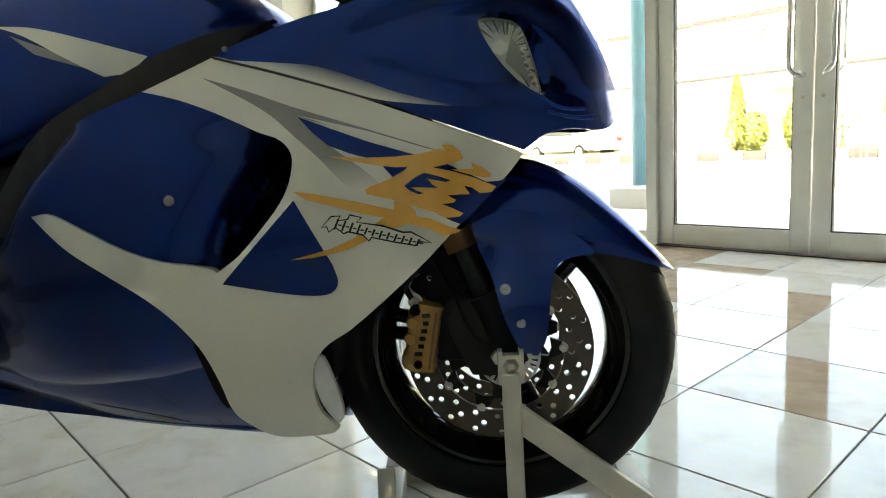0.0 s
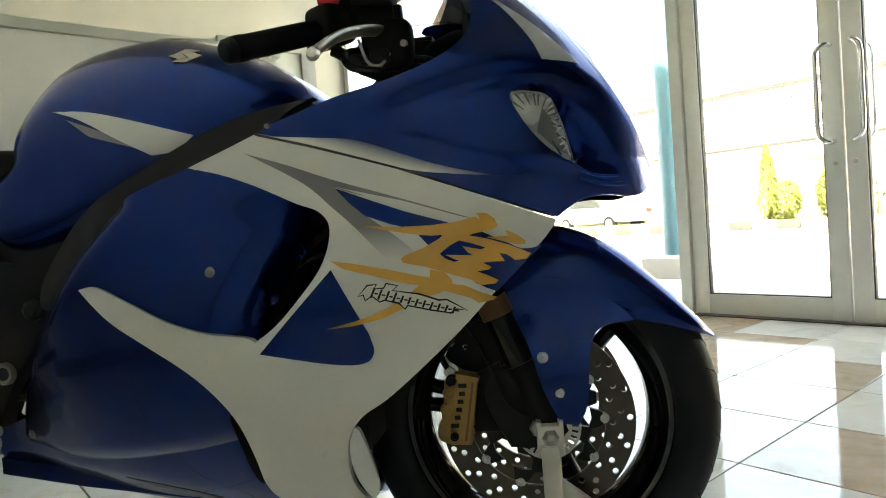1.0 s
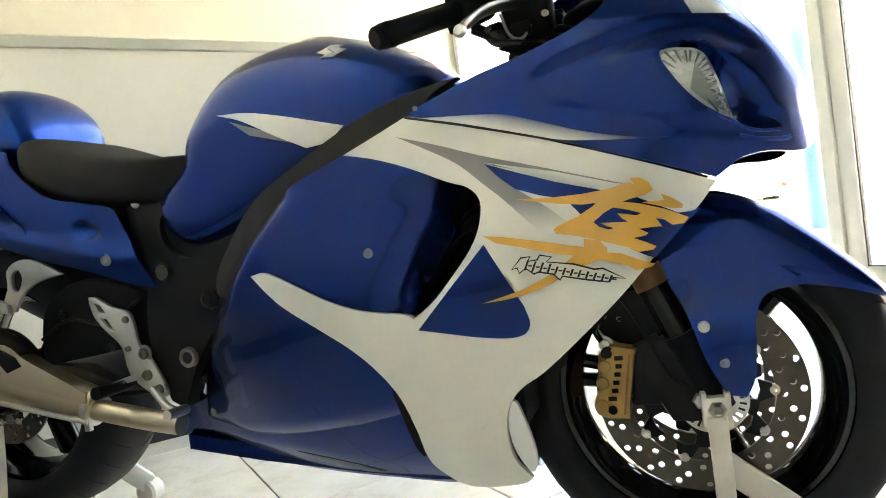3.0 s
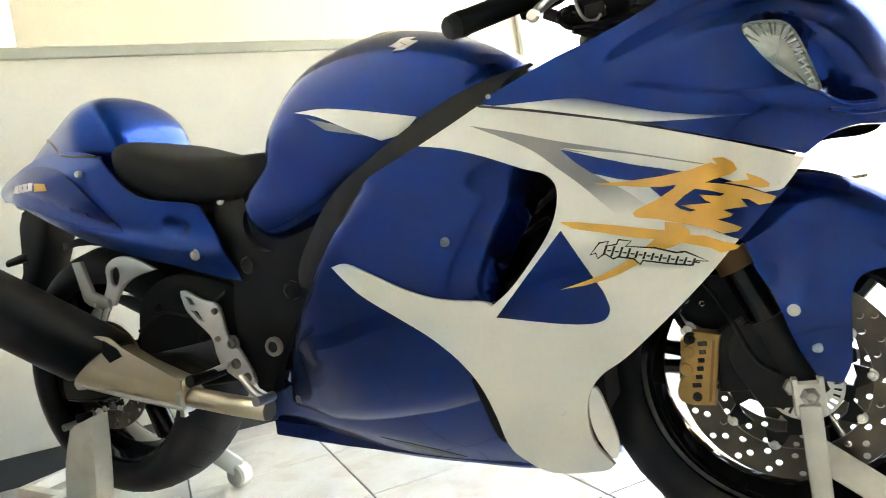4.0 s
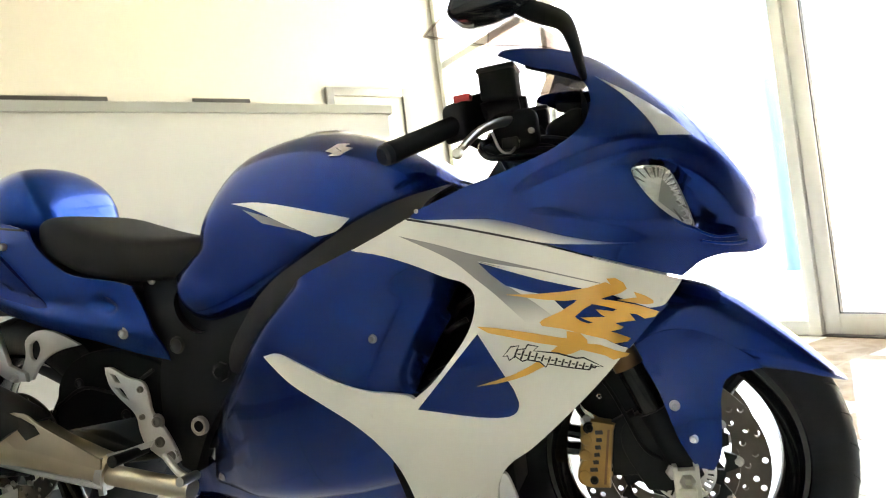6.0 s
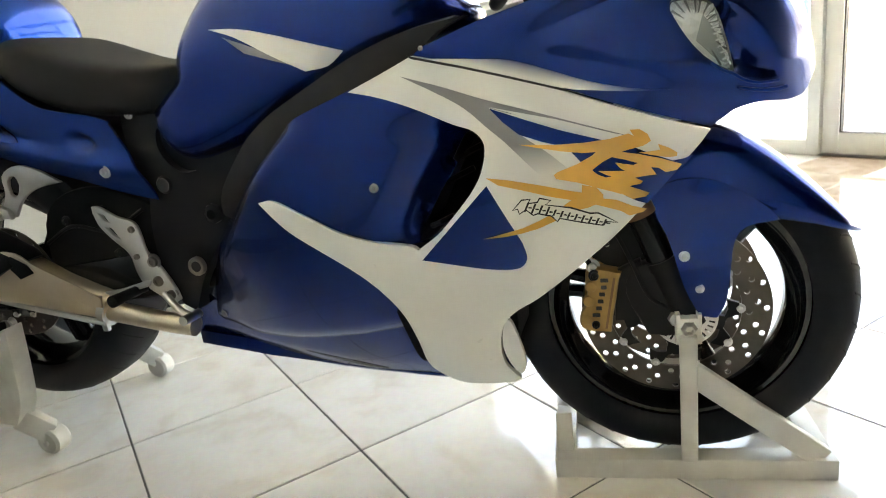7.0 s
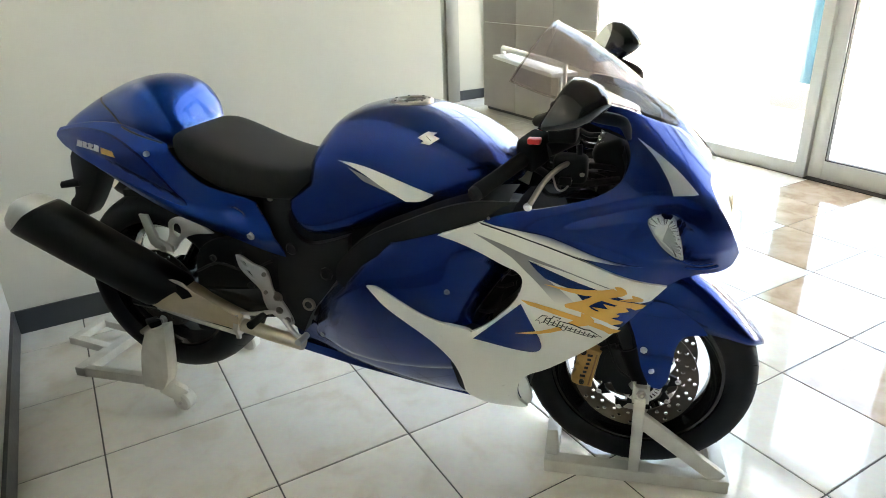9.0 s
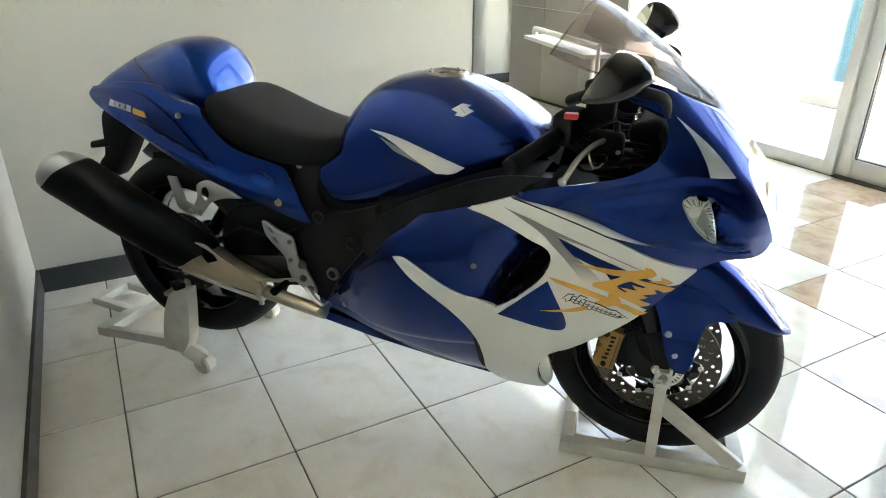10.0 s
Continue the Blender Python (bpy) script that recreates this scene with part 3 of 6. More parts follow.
def scoop(x, z):
    """How far the middle panel sinks towards the intake."""
    u = (x + 0.46) / 0.12 + (0.58 - z) * 0.55
    ends = smooth01(z, 0.47, 0.52) * (1 - smooth01(z, 0.66, 0.71))
    return 0.028 * smooth01(u, 0.0, 1.3) * ends * (1 if x < -0.30 or u < 1.4 else 1)


def skin(x, z):
    return side_width(x, z)


THROAT = [(-0.399, 0.480), (-0.392, 0.526), (-0.362, 0.580), (-0.318, 0.643), (-0.285, 0.690)]
HEM = [(-0.96, 0.285), (-0.86, 0.278), (-0.789, 0.272), (-0.649, 0.286), (-0.54, 0.301), (-0.432, 0.326)]


def sunk(x, z):
    """The blue body: hollow towards the intake, rolled under along its hem, its rear edge turned in."""
    hem = max(0.0, 1 - (z - lerp(x, HEM)) / 0.045)
    edge = max(0.0, 1 - (x - lerp(z, [(0.285, -0.955), (0.345, -0.93), (0.43, -0.875), (0.505, -0.81), (0.545, -0.765), (0.632, -0.677), (0.70, -0.59)])) / 0.05)
    throat_gap = max(0.0, away(x, z, THROAT))
    dip = 0.050 * math.exp(-throat_gap / 0.020) * smooth01(z, 0.46, 0.52) * (1 - smooth01(z, 0.68, 0.73))
    return side_width(x, z) - 0.004 - scoop(x, z) - dip - 0.030 * hem ** 2 - 0.022 * edge ** 2


def both(name, make, mat, parent, label="", mirror=True):
    """The right part and its mirror image."""
    obs = [part(name, make(-1), mat, parent, label)]
    if mirror:
        obs.append(part(name, make(1), mat, parent, label))
    return obs


def closed(points, steps=4):
    return [tuple(p) for p in spline([Vector((x, z)) for x, z in points], steps, True)]


def eased(points, sharp=(), steps=4):
    """An outline smoothed between its sharp corners, which are given by index."""
    n, out = len(points), []
    marks = sorted(sharp) or [0]
    for a, b in zip(marks, marks[1:] + [marks[0] + n]):
        run = [Vector(points[i % n]) for i in range(a, b + 1)]
        out += [tuple(p) for p in (spline(run, steps)[:-1] if len(run) > 2 else run[:-1])]
    return out


# --- side fairing: blue body, white sweep, decals
BODY = eased([(-0.456, 0.747), (-0.36, 0.714), (-0.284, 0.672), (-0.262, 0.637), (-0.27, 0.60), (-0.374, 0.492), (-0.46, 0.506), (-0.52, 0.526), (-0.575, 0.555), (-0.624, 0.582), (-0.650, 0.582), (-0.631, 0.557), (-0.603, 0.530), (-0.549, 0.492), (-0.50, 0.455), (-0.463, 0.414), (-0.440, 0.362), (-0.432, 0.326),
              (-0.54, 0.301), (-0.649, 0.286), (-0.789, 0.272), (-0.86, 0.278), (-0.91, 0.283), (-0.955, 0.285), (-0.93, 0.345), (-0.875, 0.43), (-0.81, 0.505), (-0.765, 0.545), (-0.677, 0.632), (-0.59, 0.70)], (0, 2, 5, 10, 17, 23))
side = {}
for s in (-1, 1):
    fairing = part("side_fairing", shell(BODY, sunk, 0.005, (INTAKE,), 0.010, s), BLUE, bike, "glossy blue side fairing with a deep air intake")
    side[s] = fairing

SWEEP = eased([(-0.458, 0.744), (-0.406, 0.763), (-0.355, 0.783), (-0.327, 0.775), (-0.224, 0.741), (-0.092, 0.690), (0.042, 0.636), (0.025, 0.614), (-0.004, 0.585), (-0.047, 0.546), (-0.099, 0.495), (-0.163, 0.439), (-0.214, 0.398), (-0.249, 0.376), (-0.270, 0.354), (-0.284, 0.324), (-0.292, 0.282), (-0.291, 0.241), (-0.275, 0.200), (-0.300, 0.184),
               (-0.385, 0.180), (-0.424, 0.222), (-0.433, 0.256), (-0.432, 0.309), (-0.440, 0.368), (-0.463, 0.414), (-0.500, 0.455), (-0.549, 0.492), (-0.603, 0.530), (-0.631, 0.557), (-0.655, 0.584), (-0.624, 0.586), (-0.572, 0.560), (-0.518, 0.531), (-0.463, 0.512), (-0.402, 0.502), (-0.388, 0.494), (-0.354, 0.517), (-0.320, 0.550),
               (-0.288, 0.586), (-0.271, 0.617), (-0.265, 0.650), (-0.279, 0.671), (-0.309, 0.684), (-0.362, 0.711), (-0.411, 0.731)], (0, 2, 6, 18, 30, 36))
for s in (-1, 1):
    sweep = part("white_sweep", shell(SWEEP, skin, 0.012, (), 0.016, s, off=0.002), WHITE, side[s], "glossy white sweep round the intake")

FACET = [(-0.985, 0.278), (-0.923, 0.283), (-0.801, 0.277), (-0.668, 0.262), (-0.576, 0.240), (-0.462, 0.226), (-0.384, 0.181)]


def belly_side(x, z):
    """The lower fairing: hollow below the body's hem, folded under along its foot."""
    fold = lerp(x, FACET)
    return side_width(x, max(z, fold)) - 0.018 + 0.010 * (1 - smooth01(x, -0.88, -0.70)) - 0.95 * max(0.0, fold - z)


LOWBELLY = eased([(-0.985, 0.318), (-0.925, 0.375), (-0.890, 0.350), (-0.86, 0.330), (-0.789, 0.315), (-0.649, 0.328), (-0.54, 0.343), (-0.438, 0.362), (-0.436, 0.309), (-0.436, 0.256), (-0.427, 0.222), (-0.388, 0.180), (-0.44, 0.178), (-0.492, 0.184), (-0.551, 0.192), (-0.783, 0.213), (-0.985, 0.226)], (0, 1, 7, 11, 16))
for s in (-1, 1):
    part("belly_fairing", shell(LOWBELLY, belly_side, 0.005, (), 0.012, s), BLUE, bike, "dark blue lower fairing")
part("belly_pan", add_loft(bmesh.new(), [[(x, w * c, zb + 0.028 * (1 - abs(c)) * -1 + 0.02) for c in (-1, -0.8, -0.4, 0, 0.4, 0.8, 1)] + [(x, w * c, zb + 0.05) for c in (1, 0, -1)] for x, w, zb in ((-0.98, 0.07, 0.225), (-0.8, 0.085, 0.205), (-0.6, 0.09, 0.185), (-0.45, 0.085, 0.168), (-0.33, 0.08, 0.165), (-0.28, 0.07, 0.185))]), BLUE, bike)

BELLYSLOT = [(-0.700, 0.254), (-0.636, 0.240), (-0.582, 0.224), (-0.541, 0.207), (-0.574, 0.210), (-0.638, 0.230)]
# No opening is cut; the slot's inner darkness is a black sheet.
both("belly_slot", lambda s: shell(BELLYSLOT, belly_side, 0.002, (), 0.02, s, off=0.0015), BLACKDEC, bike, "black sheet for the slot's dark depth in the lower fairing")

# slot and fin behind the white cheek
SLOT = eased([(-0.452, 0.380), (-0.441, 0.362), (-0.433, 0.32), (-0.428, 0.28), (-0.429, 0.262), (-0.440, 0.257), (-0.446, 0.281), (-0.448, 0.331)], (0,))
# Black sheet flush with the skin; its colour stands for the slot's dark depth.
both("air_slot", lambda s: shell(SLOT, skin, 0.02, (), 0.02, s, off=0.001), MATTBLK, bike, "black sheet for the slot's dark depth behind the white cheek")
# lamp-like duct at the front of the cheek
DUCT = eased([(-0.279, 0.346), (-0.268, 0.350), (-0.262, 0.322), (-0.258, 0.269), (-0.262, 0.230), (-0.274, 0.210), (-0.285, 0.240), (-0.289, 0.292)], (0,))
both("front_duct", lambda s: shell(DUCT, lambda x, z: side_width(x, z) - 0.006 - 0.25 * max(0, x + 0.277), 0.01, (), 0.012, s), REFLECTOR, bike, "pale silver duct cover")

# dark throat of the intake, with a lip and inner vanes
for s in (-1, 1):
    bm = bmesh.new()
    rim = closed(INTAKE, 3)
    cx, cz = -0.335, 0.575
    rings = []
    for k, dep in ((1.0, 0.003), (0.97, 0.02), (0.9, 0.05), (0.8, 0.07)):
        rings.append([(cx + (x - cx) * k + 0.02 * (1 - k), s * (min(side_width(x, z) - 0.012, sunk(x, z) if x < cx + 0.2 * (z - 0.575) else 1.0) - dep), cz + (z - cz) * k) for x, z in rim])
    add_loft(bm, rings, False)
    bm.faces.new([bm.verts.new(p) for p in rings[-1]])
    throat = part("intake_throat", bm, PLASTIC, side[s], "deep black intake throat")
    for x, z in ((-0.300, 0.635), (-0.318, 0.60), (-0.36, 0.525)):
        part("vane", tube([(x - 0.025, s * 0.175, z - 0.012), (x, s * 0.198, z), (x + 0.02, s * 0.195, z + 0.008)], 0.005, 8), PLASTIC, throat)
    for x0, x1, z0 in ((-0.283, -0.271, 0.583), (-0.278, -0.268, 0.597)):
        part("clip", box((x0, s * 0.236 - 0.004, z0), (x1, s * 0.236 + 0.004, z0 + 0.009), 0.001), ALU, side[s], "pale metal clip")


def decal(name, pts, mat, s, off, sharp=None, fun=skin, step=0.014, parent=None, label=""):
    out = eased(pts, sharp, 3) if sharp is not None else pts
    return part(name, shell(out, fun, 0.0012, (), step, s, off=off), mat, parent or side[s], label)


TRI = eased([(-0.384, 0.477), (-0.268, 0.590), (-0.225, 0.498), (-0.221, 0.471), (-0.238, 0.455), (-0.287, 0.457)], (0, 1, 2), 4)
SWOOSH = eased([(-0.374, 0.757), (-0.315, 0.736), (-0.258, 0.713), (-0.17, 0.682), (-0.067, 0.645), (-0.126, 0.661), (-0.17, 0.674), (-0.229, 0.692), (-0.253, 0.701), (-0.23, 0.678), (-0.209, 0.657), (-0.175, 0.630), (-0.150, 0.606), (-0.188, 0.598), (-0.207, 0.619), (-0.233, 0.649), (-0.26, 0.676), (-0.288, 0.704), (-0.324, 0.728)], (0, 4, 8, 12, 13), 3)
WEDGE = eased([(-0.252, 0.700), (-0.16, 0.662), (-0.060, 0.628), (-0.01, 0.60), (0.020, 0.603), (-0.046, 0.545), (-0.072, 0.560), (-0.12, 0.600), (-0.150, 0.637), (-0.214, 0.660)], (0, 4, 5, 7, 8), 2)
WHITELINE = [(-0.252, 0.702), (-0.16, 0.676), (-0.060, 0.641), (-0.072, 0.634)]
PINLINE = [(-0.361, 0.7845), (-0.283, 0.7612), (-0.225, 0.7425), (-0.152, 0.7175), (-0.115, 0.7035), (-0.152, 0.7145), (-0.225, 0.7390), (-0.283, 0.7578), (-0.355, 0.7790)]
FADE = eased([(-0.334, 0.777), (-0.267, 0.769), (-0.215, 0.761), (-0.16, 0.74), (-0.117, 0.723), (-0.061, 0.707), (-0.01, 0.699), (-0.061, 0.7035), (-0.107, 0.7095), (-0.151, 0.7175), (-0.225, 0.7425), (-0.283, 0.7615)], (0, 6), 3)
for s in (-1, 1):
    decal("blue_triangle", TRI, BLUE, s, 0.003)
    decal("grey_swoosh", SWOOSH, GREYFADE, s, 0.003)
    decal("blue_wedge", WEDGE, BLUE, s, 0.0036)
    decal("white_flash", WHITELINE, WHITE, s, 0.0042)

# brush-stroke emblem in orange, and a black outlined script of which only the shape is kept
EMBLEM = [(-0.215, 0.646), (-0.173, 0.642), (-0.127, 0.641), (-0.093, 0.643), (-0.067, 0.648), (-0.06, 0.644), (-0.065, 0.653), (-0.052, 0.652), (-0.042, 0.644), (-0.038, 0.634), (-0.048, 0.629), (-0.068, 0.626), (-0.077, 0.624), (-0.054, 0.618), (-0.025, 0.607),
          (0.003, 0.592), (-0.004, 0.585), (-0.019, 0.585), (-0.029, 0.594), (-0.039, 0.597), (-0.032, 0.585), (-0.045, 0.586), (-0.061, 0.586), (-0.05, 0.579), (-0.054, 0.576), (-0.069, 0.575), (-0.057, 0.569), (-0.042, 0.56), (-0.047, 0.556), (-0.065, 0.556),
          (-0.077, 0.564), (-0.105, 0.574), (-0.138, 0.586), (-0.167, 0.593), (-0.17, 0.599), (-0.164, 0.603), (-0.137, 0.612), (-0.115, 0.623), (-0.111, 0.627), (-0.128, 0.627), (-0.158, 0.632), (-0.188, 0.639)]
EMBLEM_GAP = [(-0.117, 0.602), (-0.103, 0.612), (-0.09, 0.618), (-0.073, 0.613), (-0.056, 0.606), (-0.062, 0.604), (-0.086, 0.61), (-0.08, 0.602), (-0.073, 0.597), (-0.109, 0.6), (-0.101, 0.595), (-0.092, 0.591), (-0.099, 0.59), (-0.11, 0.595)]
COMMA = eased([(-0.029, 0.628), (-0.013, 0.619), (-0.003, 0.61), (-0.004, 0.606), (-0.014, 0.606), (-0.032, 0.612), (-0.054, 0.62), (-0.026, 0.619)], (0, 2, 3, 6, 7), 2)
CROSS = [(-0.267, 0.602), (-0.238, 0.597), (-0.192, 0.586), (-0.147, 0.574), (-0.133, 0.571), (-0.132, 0.582), (-0.113, 0.577), (-0.104, 0.566), (-0.104, 0.56), (-0.087, 0.557), (-0.066, 0.546), (-0.046, 0.537), (-0.052, 0.534), (-0.07, 0.532), (-0.081, 0.54), (-0.115, 0.552),
         (-0.126, 0.548), (-0.142, 0.545), (-0.155, 0.537), (-0.175, 0.53), (-0.199, 0.52), (-0.223, 0.514), (-0.248, 0.51), (-0.282, 0.508), (-0.255, 0.514), (-0.222, 0.522), (-0.197, 0.532), (-0.173, 0.544), (-0.148, 0.561), (-0.178, 0.568), (-0.216, 0.58), (-0.25, 0.59)]
SCRIPT = [(-0.234, 0.551), (-0.219, 0.567), (-0.205, 0.567), (-0.209, 0.561), (-0.197, 0.562), (-0.193, 0.568), (-0.176, 0.563), (-0.184, 0.557), (-0.149, 0.551), (-0.123, 0.541), (-0.112, 0.541), (-0.085, 0.523), (-0.100, 0.525), (-0.108, 0.520), (-0.136, 0.526), (-0.166, 0.534), (-0.170, 0.529), (-0.178, 0.538), (-0.197, 0.543), (-0.204, 0.541), (-0.214, 0.550), (-0.224, 0.544), (-0.226, 0.552)]


def inset(points, d):
    """An outline drawn in by d."""
    n, out = len(points), []
    turn = sum(points[i - 1][0] * points[i][1] - points[i][0] * points[i - 1][1] for i in range(n))
    for i in range(n):
        a, b, c = (Vector(points[(i + k) % n]) for k in (-1, 0, 1))
        u, v = (b - a).normalized(), (c - b).normalized()
        m = (Vector((-u.y, u.x)) + Vector((-v.y, v.x))).normalized() * (d if turn > 0 else -d)
        out.append(tuple(b + m))
    return out


def slanted(bm, x, z, w, h, s, off):
    """A small leaning bar on the fairing's side."""
    return shell([(x - w / 2 - h * 0.25, z - h / 2), (x + w / 2 - h * 0.25, z - h / 2 - w * 0.2), (x + w / 2 + h * 0.25, z + h / 2 - w * 0.2), (x - w / 2 + h * 0.25, z + h / 2)], skin, 0.0008, (), 0.03, s, bm, off)


for s in (-1, 1):
    bm = shell(EMBLEM, skin, 0.001, (EMBLEM_GAP,), 0.012, s, off=0.0050)
    shell(COMMA, skin, 0.001, (), 0.012, s, bm, 0.0046)
    shell(CROSS, skin, 0.001, (), 0.012, s, bm, 0.0048)
    part("brush_emblem", bm, ORANGE, side[s], "orange brush-stroke emblem")
    mark = part("script_mark", shell(SCRIPT, skin, 0.001, (), 0.012, s, off=0.0066), BLACKDEC, side[s], "black jagged outline of a slanted script")
    part("script_fill", shell(inset(SCRIPT, 0.0023), skin, 0.001, (), 0.012, s, off=0.0072), WHITE, mark)
    bm = bmesh.new()
    for k in range(12):
        slanted(bm, -0.212 + 0.0098 * k, 0.5555 - 0.00275 * k, 0.0028, 0.0135 if k < 4 else 0.0092, s, 0.0079)
        slanted(bm, -0.207 + 0.0098 * k, 0.5545 - 0.00275 * k, 0.0050, 0.0018, s, 0.0084)
    tagged(part("script_stroke", bm, BLACKDEC, mark), kind="stuff")

# --- upper fairing and nose
NOSE = eased([(-0.341, 0.793), (-0.297, 0.806), (-0.25, 0.819), (-0.180, 0.835), (-0.112, 0.857), (-0.070, 0.886), (-0.056, 0.925), (-0.066, 0.962), (-0.100, 0.981), (-0.135, 0.992), (-0.165, 1.009), (-0.192, 1.024), (-0.178, 1.034), (-0.125, 1.029), (-0.075, 1.016), (-0.030, 0.996), (0.035, 0.964), (0.06, 0.940), (0.112, 0.886), (0.108, 0.862), (0.132, 0.815), (0.158, 0.768), (0.178, 0.722), (0.188, 0.694), (0.175, 0.669), (0.150, 0.662), (0.110, 0.666), (0.076, 0.661), (0.058, 0.650), (0.043, 0.640), (-0.092, 0.693), (-0.224, 0.744), (-0.353, 0.784)], (0, 11, 18, 23, 29, 32))
LAMP = closed([(-0.010, 0.808), (-0.006, 0.811), (0.007, 0.8115), (0.021, 0.8095), (0.034, 0.8065), (0.043, 0.799), (0.049, 0.788), (0.055, 0.770), (0.061, 0.749), (0.066, 0.728), (0.0685, 0.7155), (0.065, 0.713), (0.055, 0.718), (0.040, 0.729), (0.023, 0.746), (0.010, 0.763), (-0.001, 0.781), (-0.010, 0.799)], 2)


BROW = [(-0.200, 0.785), (-0.130, 0.808), (-0.066, 0.824), (-0.005, 0.835), (0.046, 0.833), (0.100, 0.807), (0.148, 0.757), (0.175, 0.716)]
FOLD = [(-0.177, 0.765), (-0.115, 0.746), (-0.045, 0.724), (0.025, 0.709), (0.066, 0.701), (0.166, 0.680)]


POCKET_RIM = [(-0.002, 0.817), (0.015, 0.821), (0.044, 0.817), (0.066, 0.802), (0.088, 0.785), (0.108, 0.764), (0.124, 0.738), (0.135, 0.715), (0.139, 0.695), (0.128, 0.693), (0.102, 0.694), (0.078, 0.703), (0.068, 0.713)]
LENS_EDGE = [(-0.006, 0.811), (0.021, 0.810), (0.034, 0.807), (0.043, 0.799), (0.049, 0.788), (0.055, 0.770), (0.061, 0.749), (0.066, 0.728), (0.0685, 0.7155)]
POCKET = POCKET_RIM + LENS_EDGE[::-1]


OPENING = [(-0.341, 0.793), (-0.25, 0.819), (-0.180, 0.835), (-0.112, 0.857), (-0.070, 0.886), (-0.056, 0.925), (-0.066, 0.962), (-0.100, 0.981), (-0.192, 1.024)]


def pocket(x, z):
    """The hollow before the side lamp: deepest at the lens, running out at its rim."""
    if not inside((x, z), POCKET):
        return 0.0
    rim_gap, lens_gap = abs(away(x, z, POCKET_RIM)), abs(away(x, z, LENS_EDGE))
    return 0.028 * (rim_gap / (rim_gap + lens_gap + 1e-6)) ** 0.8 * smooth01(rim_gap, -0.004, 0.016)


def nose_skin(x, z):
    """The nose's side, with the brow crease over the lamp, the lamp's hollow and the fold below it."""
    w = side_width(x, z)
    w += 0.012 * smooth01(0.11 - abs(away(x, z, OPENING)), 0.0, 0.11) * smooth01(x, -0.32, -0.22) * (1 - smooth01(z, 0.86, 0.92))
    if x < -0.24 or z > 0.90:
        return w
    w -= pocket(x, z)
    fade = smooth01(x, -0.22, -0.12) * (1 - smooth01(x, 0.07, 0.14))
    d = away(x, z, BROW)
    brow = (0.007 * math.exp(-(d / 0.014) ** 2) - 0.003 * math.exp(-((d - 0.026) / 0.014) ** 2)) * fade
    fold = 0.004 * math.exp(-(away(x, z, FOLD) / 0.012) ** 2) * fade
    return max(0.0, w - brow - fold)


for s in (-1, 1):
    nose = part("upper_fairing", shell(NOSE, nose_skin, 0.004, (LAMP,), 0.0055, s), BLUE, bike, "glossy blue nose fairing")
    part("fade_stripe", shell(FADE, nose_skin, 0.001, (), 0.0075, s, off=0.0024), FADEWHITE, nose, "white stripe fading into blue")
    part("pinstripe", shell(PINLINE, skin, 0.001, (), 0.0075, s, off=0.0050), BLACKDEC, nose, "thin black line")
    flash = eased([(-0.046, 0.965), (-0.022, 0.948), (0.020, 0.916), (0.057, 0.881), (0.085, 0.850), (0.035, 0.854), (0.021, 0.885), (-0.009, 0.928)], (0, 4, 5), 3)
    part("nose_flash", shell(flash, nose_skin, 0.001, (), 0.01, s, off=0.0016), PALEDEC, nose, "pale wedge decal")
    lamp = part("position_lamp", shell(LAMP, lambda x, z: side_width(x, z) - 0.002, 0.003, (), 0.01, s), CLEAR, bike, "clear side lamp lens")
    part("lamp_wall", add_loft(bmesh.new(), [[(x, s * (side_width(x, z) - d), z) for x, z in LAMP] for d in (0.003, 0.045)], False), LAMPBOWL, lamp)
    back = [(0.026 + (x - 0.026) * 0.95, 0.770 + (z - 0.770) * 0.95) for x, z in LAMP]
    part("reflector", shell(back, lambda x, z: side_width(x, z) - 0.020 - 0.004 * math.sin(x * 410 + 2 * z) * math.cos(z * 350), 0.003, (), 0.011, s), LAMPBOWL, lamp, "faceted reflector, mirrored light put into its white", 0)
    part("lamp_panel", shell([(0.031, 0.789), (0.043, 0.772), (0.0635, 0.722), (0.046, 0.732), (0.022, 0.757)], lambda x, z: side_width(x, z) - 0.013, 0.002, (), 0.02, s), PALEDEC, lamp, "grey inner panel")
    for k in range(10):
        t = k / 9
        x, z = 0.043 + 0.020 * t, 0.796 - 0.074 * t
        part("lamp_tooth", tube([(x - 0.012 + 0.007 * t, s * (side_width(x, z) - 0.011), z - 0.001), (x + 0.001, s * (side_width(x, z) - 0.007), z + 0.002)], (0.0008, 0.0028), 6), REFLECTOR, lamp)
    for k in range(13):
        q = radians(-62 + 17.5 * k)
        rim_p = max(LAMP, key=lambda p: ((p[0] - 0.024) * math.cos(q) + (p[1] - 0.775) * math.sin(q)) / math.hypot(p[0] - 0.024, p[1] - 0.775))
        pts = [(0.024 + (rim_p[0] - 0.024) * f, 0.775 + (rim_p[1] - 0.775) * f) for f in (0.92, 0.50)]
        part("lamp_rib", tube([(x, s * (side_width(x, z) - d), z) for (x, z), d in zip(pts, (0.006, 0.015))], (0.0017, 0.0006), 6), GREYDEC, lamp)
    for x, z, r in ((0.006, 0.800, 0.006), (0.021, 0.797, 0.007)):
        part("lamp_bulb", lathe([(0, s * 0.006), (r * 0.6, s * 0.005), (r, 0)], (x, s * (side_width(x, z) - 0.014), z), 16), CLEAR, lamp)
    lip = [(x, s * (nose_skin(x, z) + 0.002), z) for x, z in [(0.040, 0.727), (0.055, 0.716), (0.068, 0.710), (0.082, 0.700), (0.102, 0.693), (0.130, 0.692)]]
    part("lamp_brow", tube(spline(lip, 4), 0.0022, 8), BLUE_B, nose)
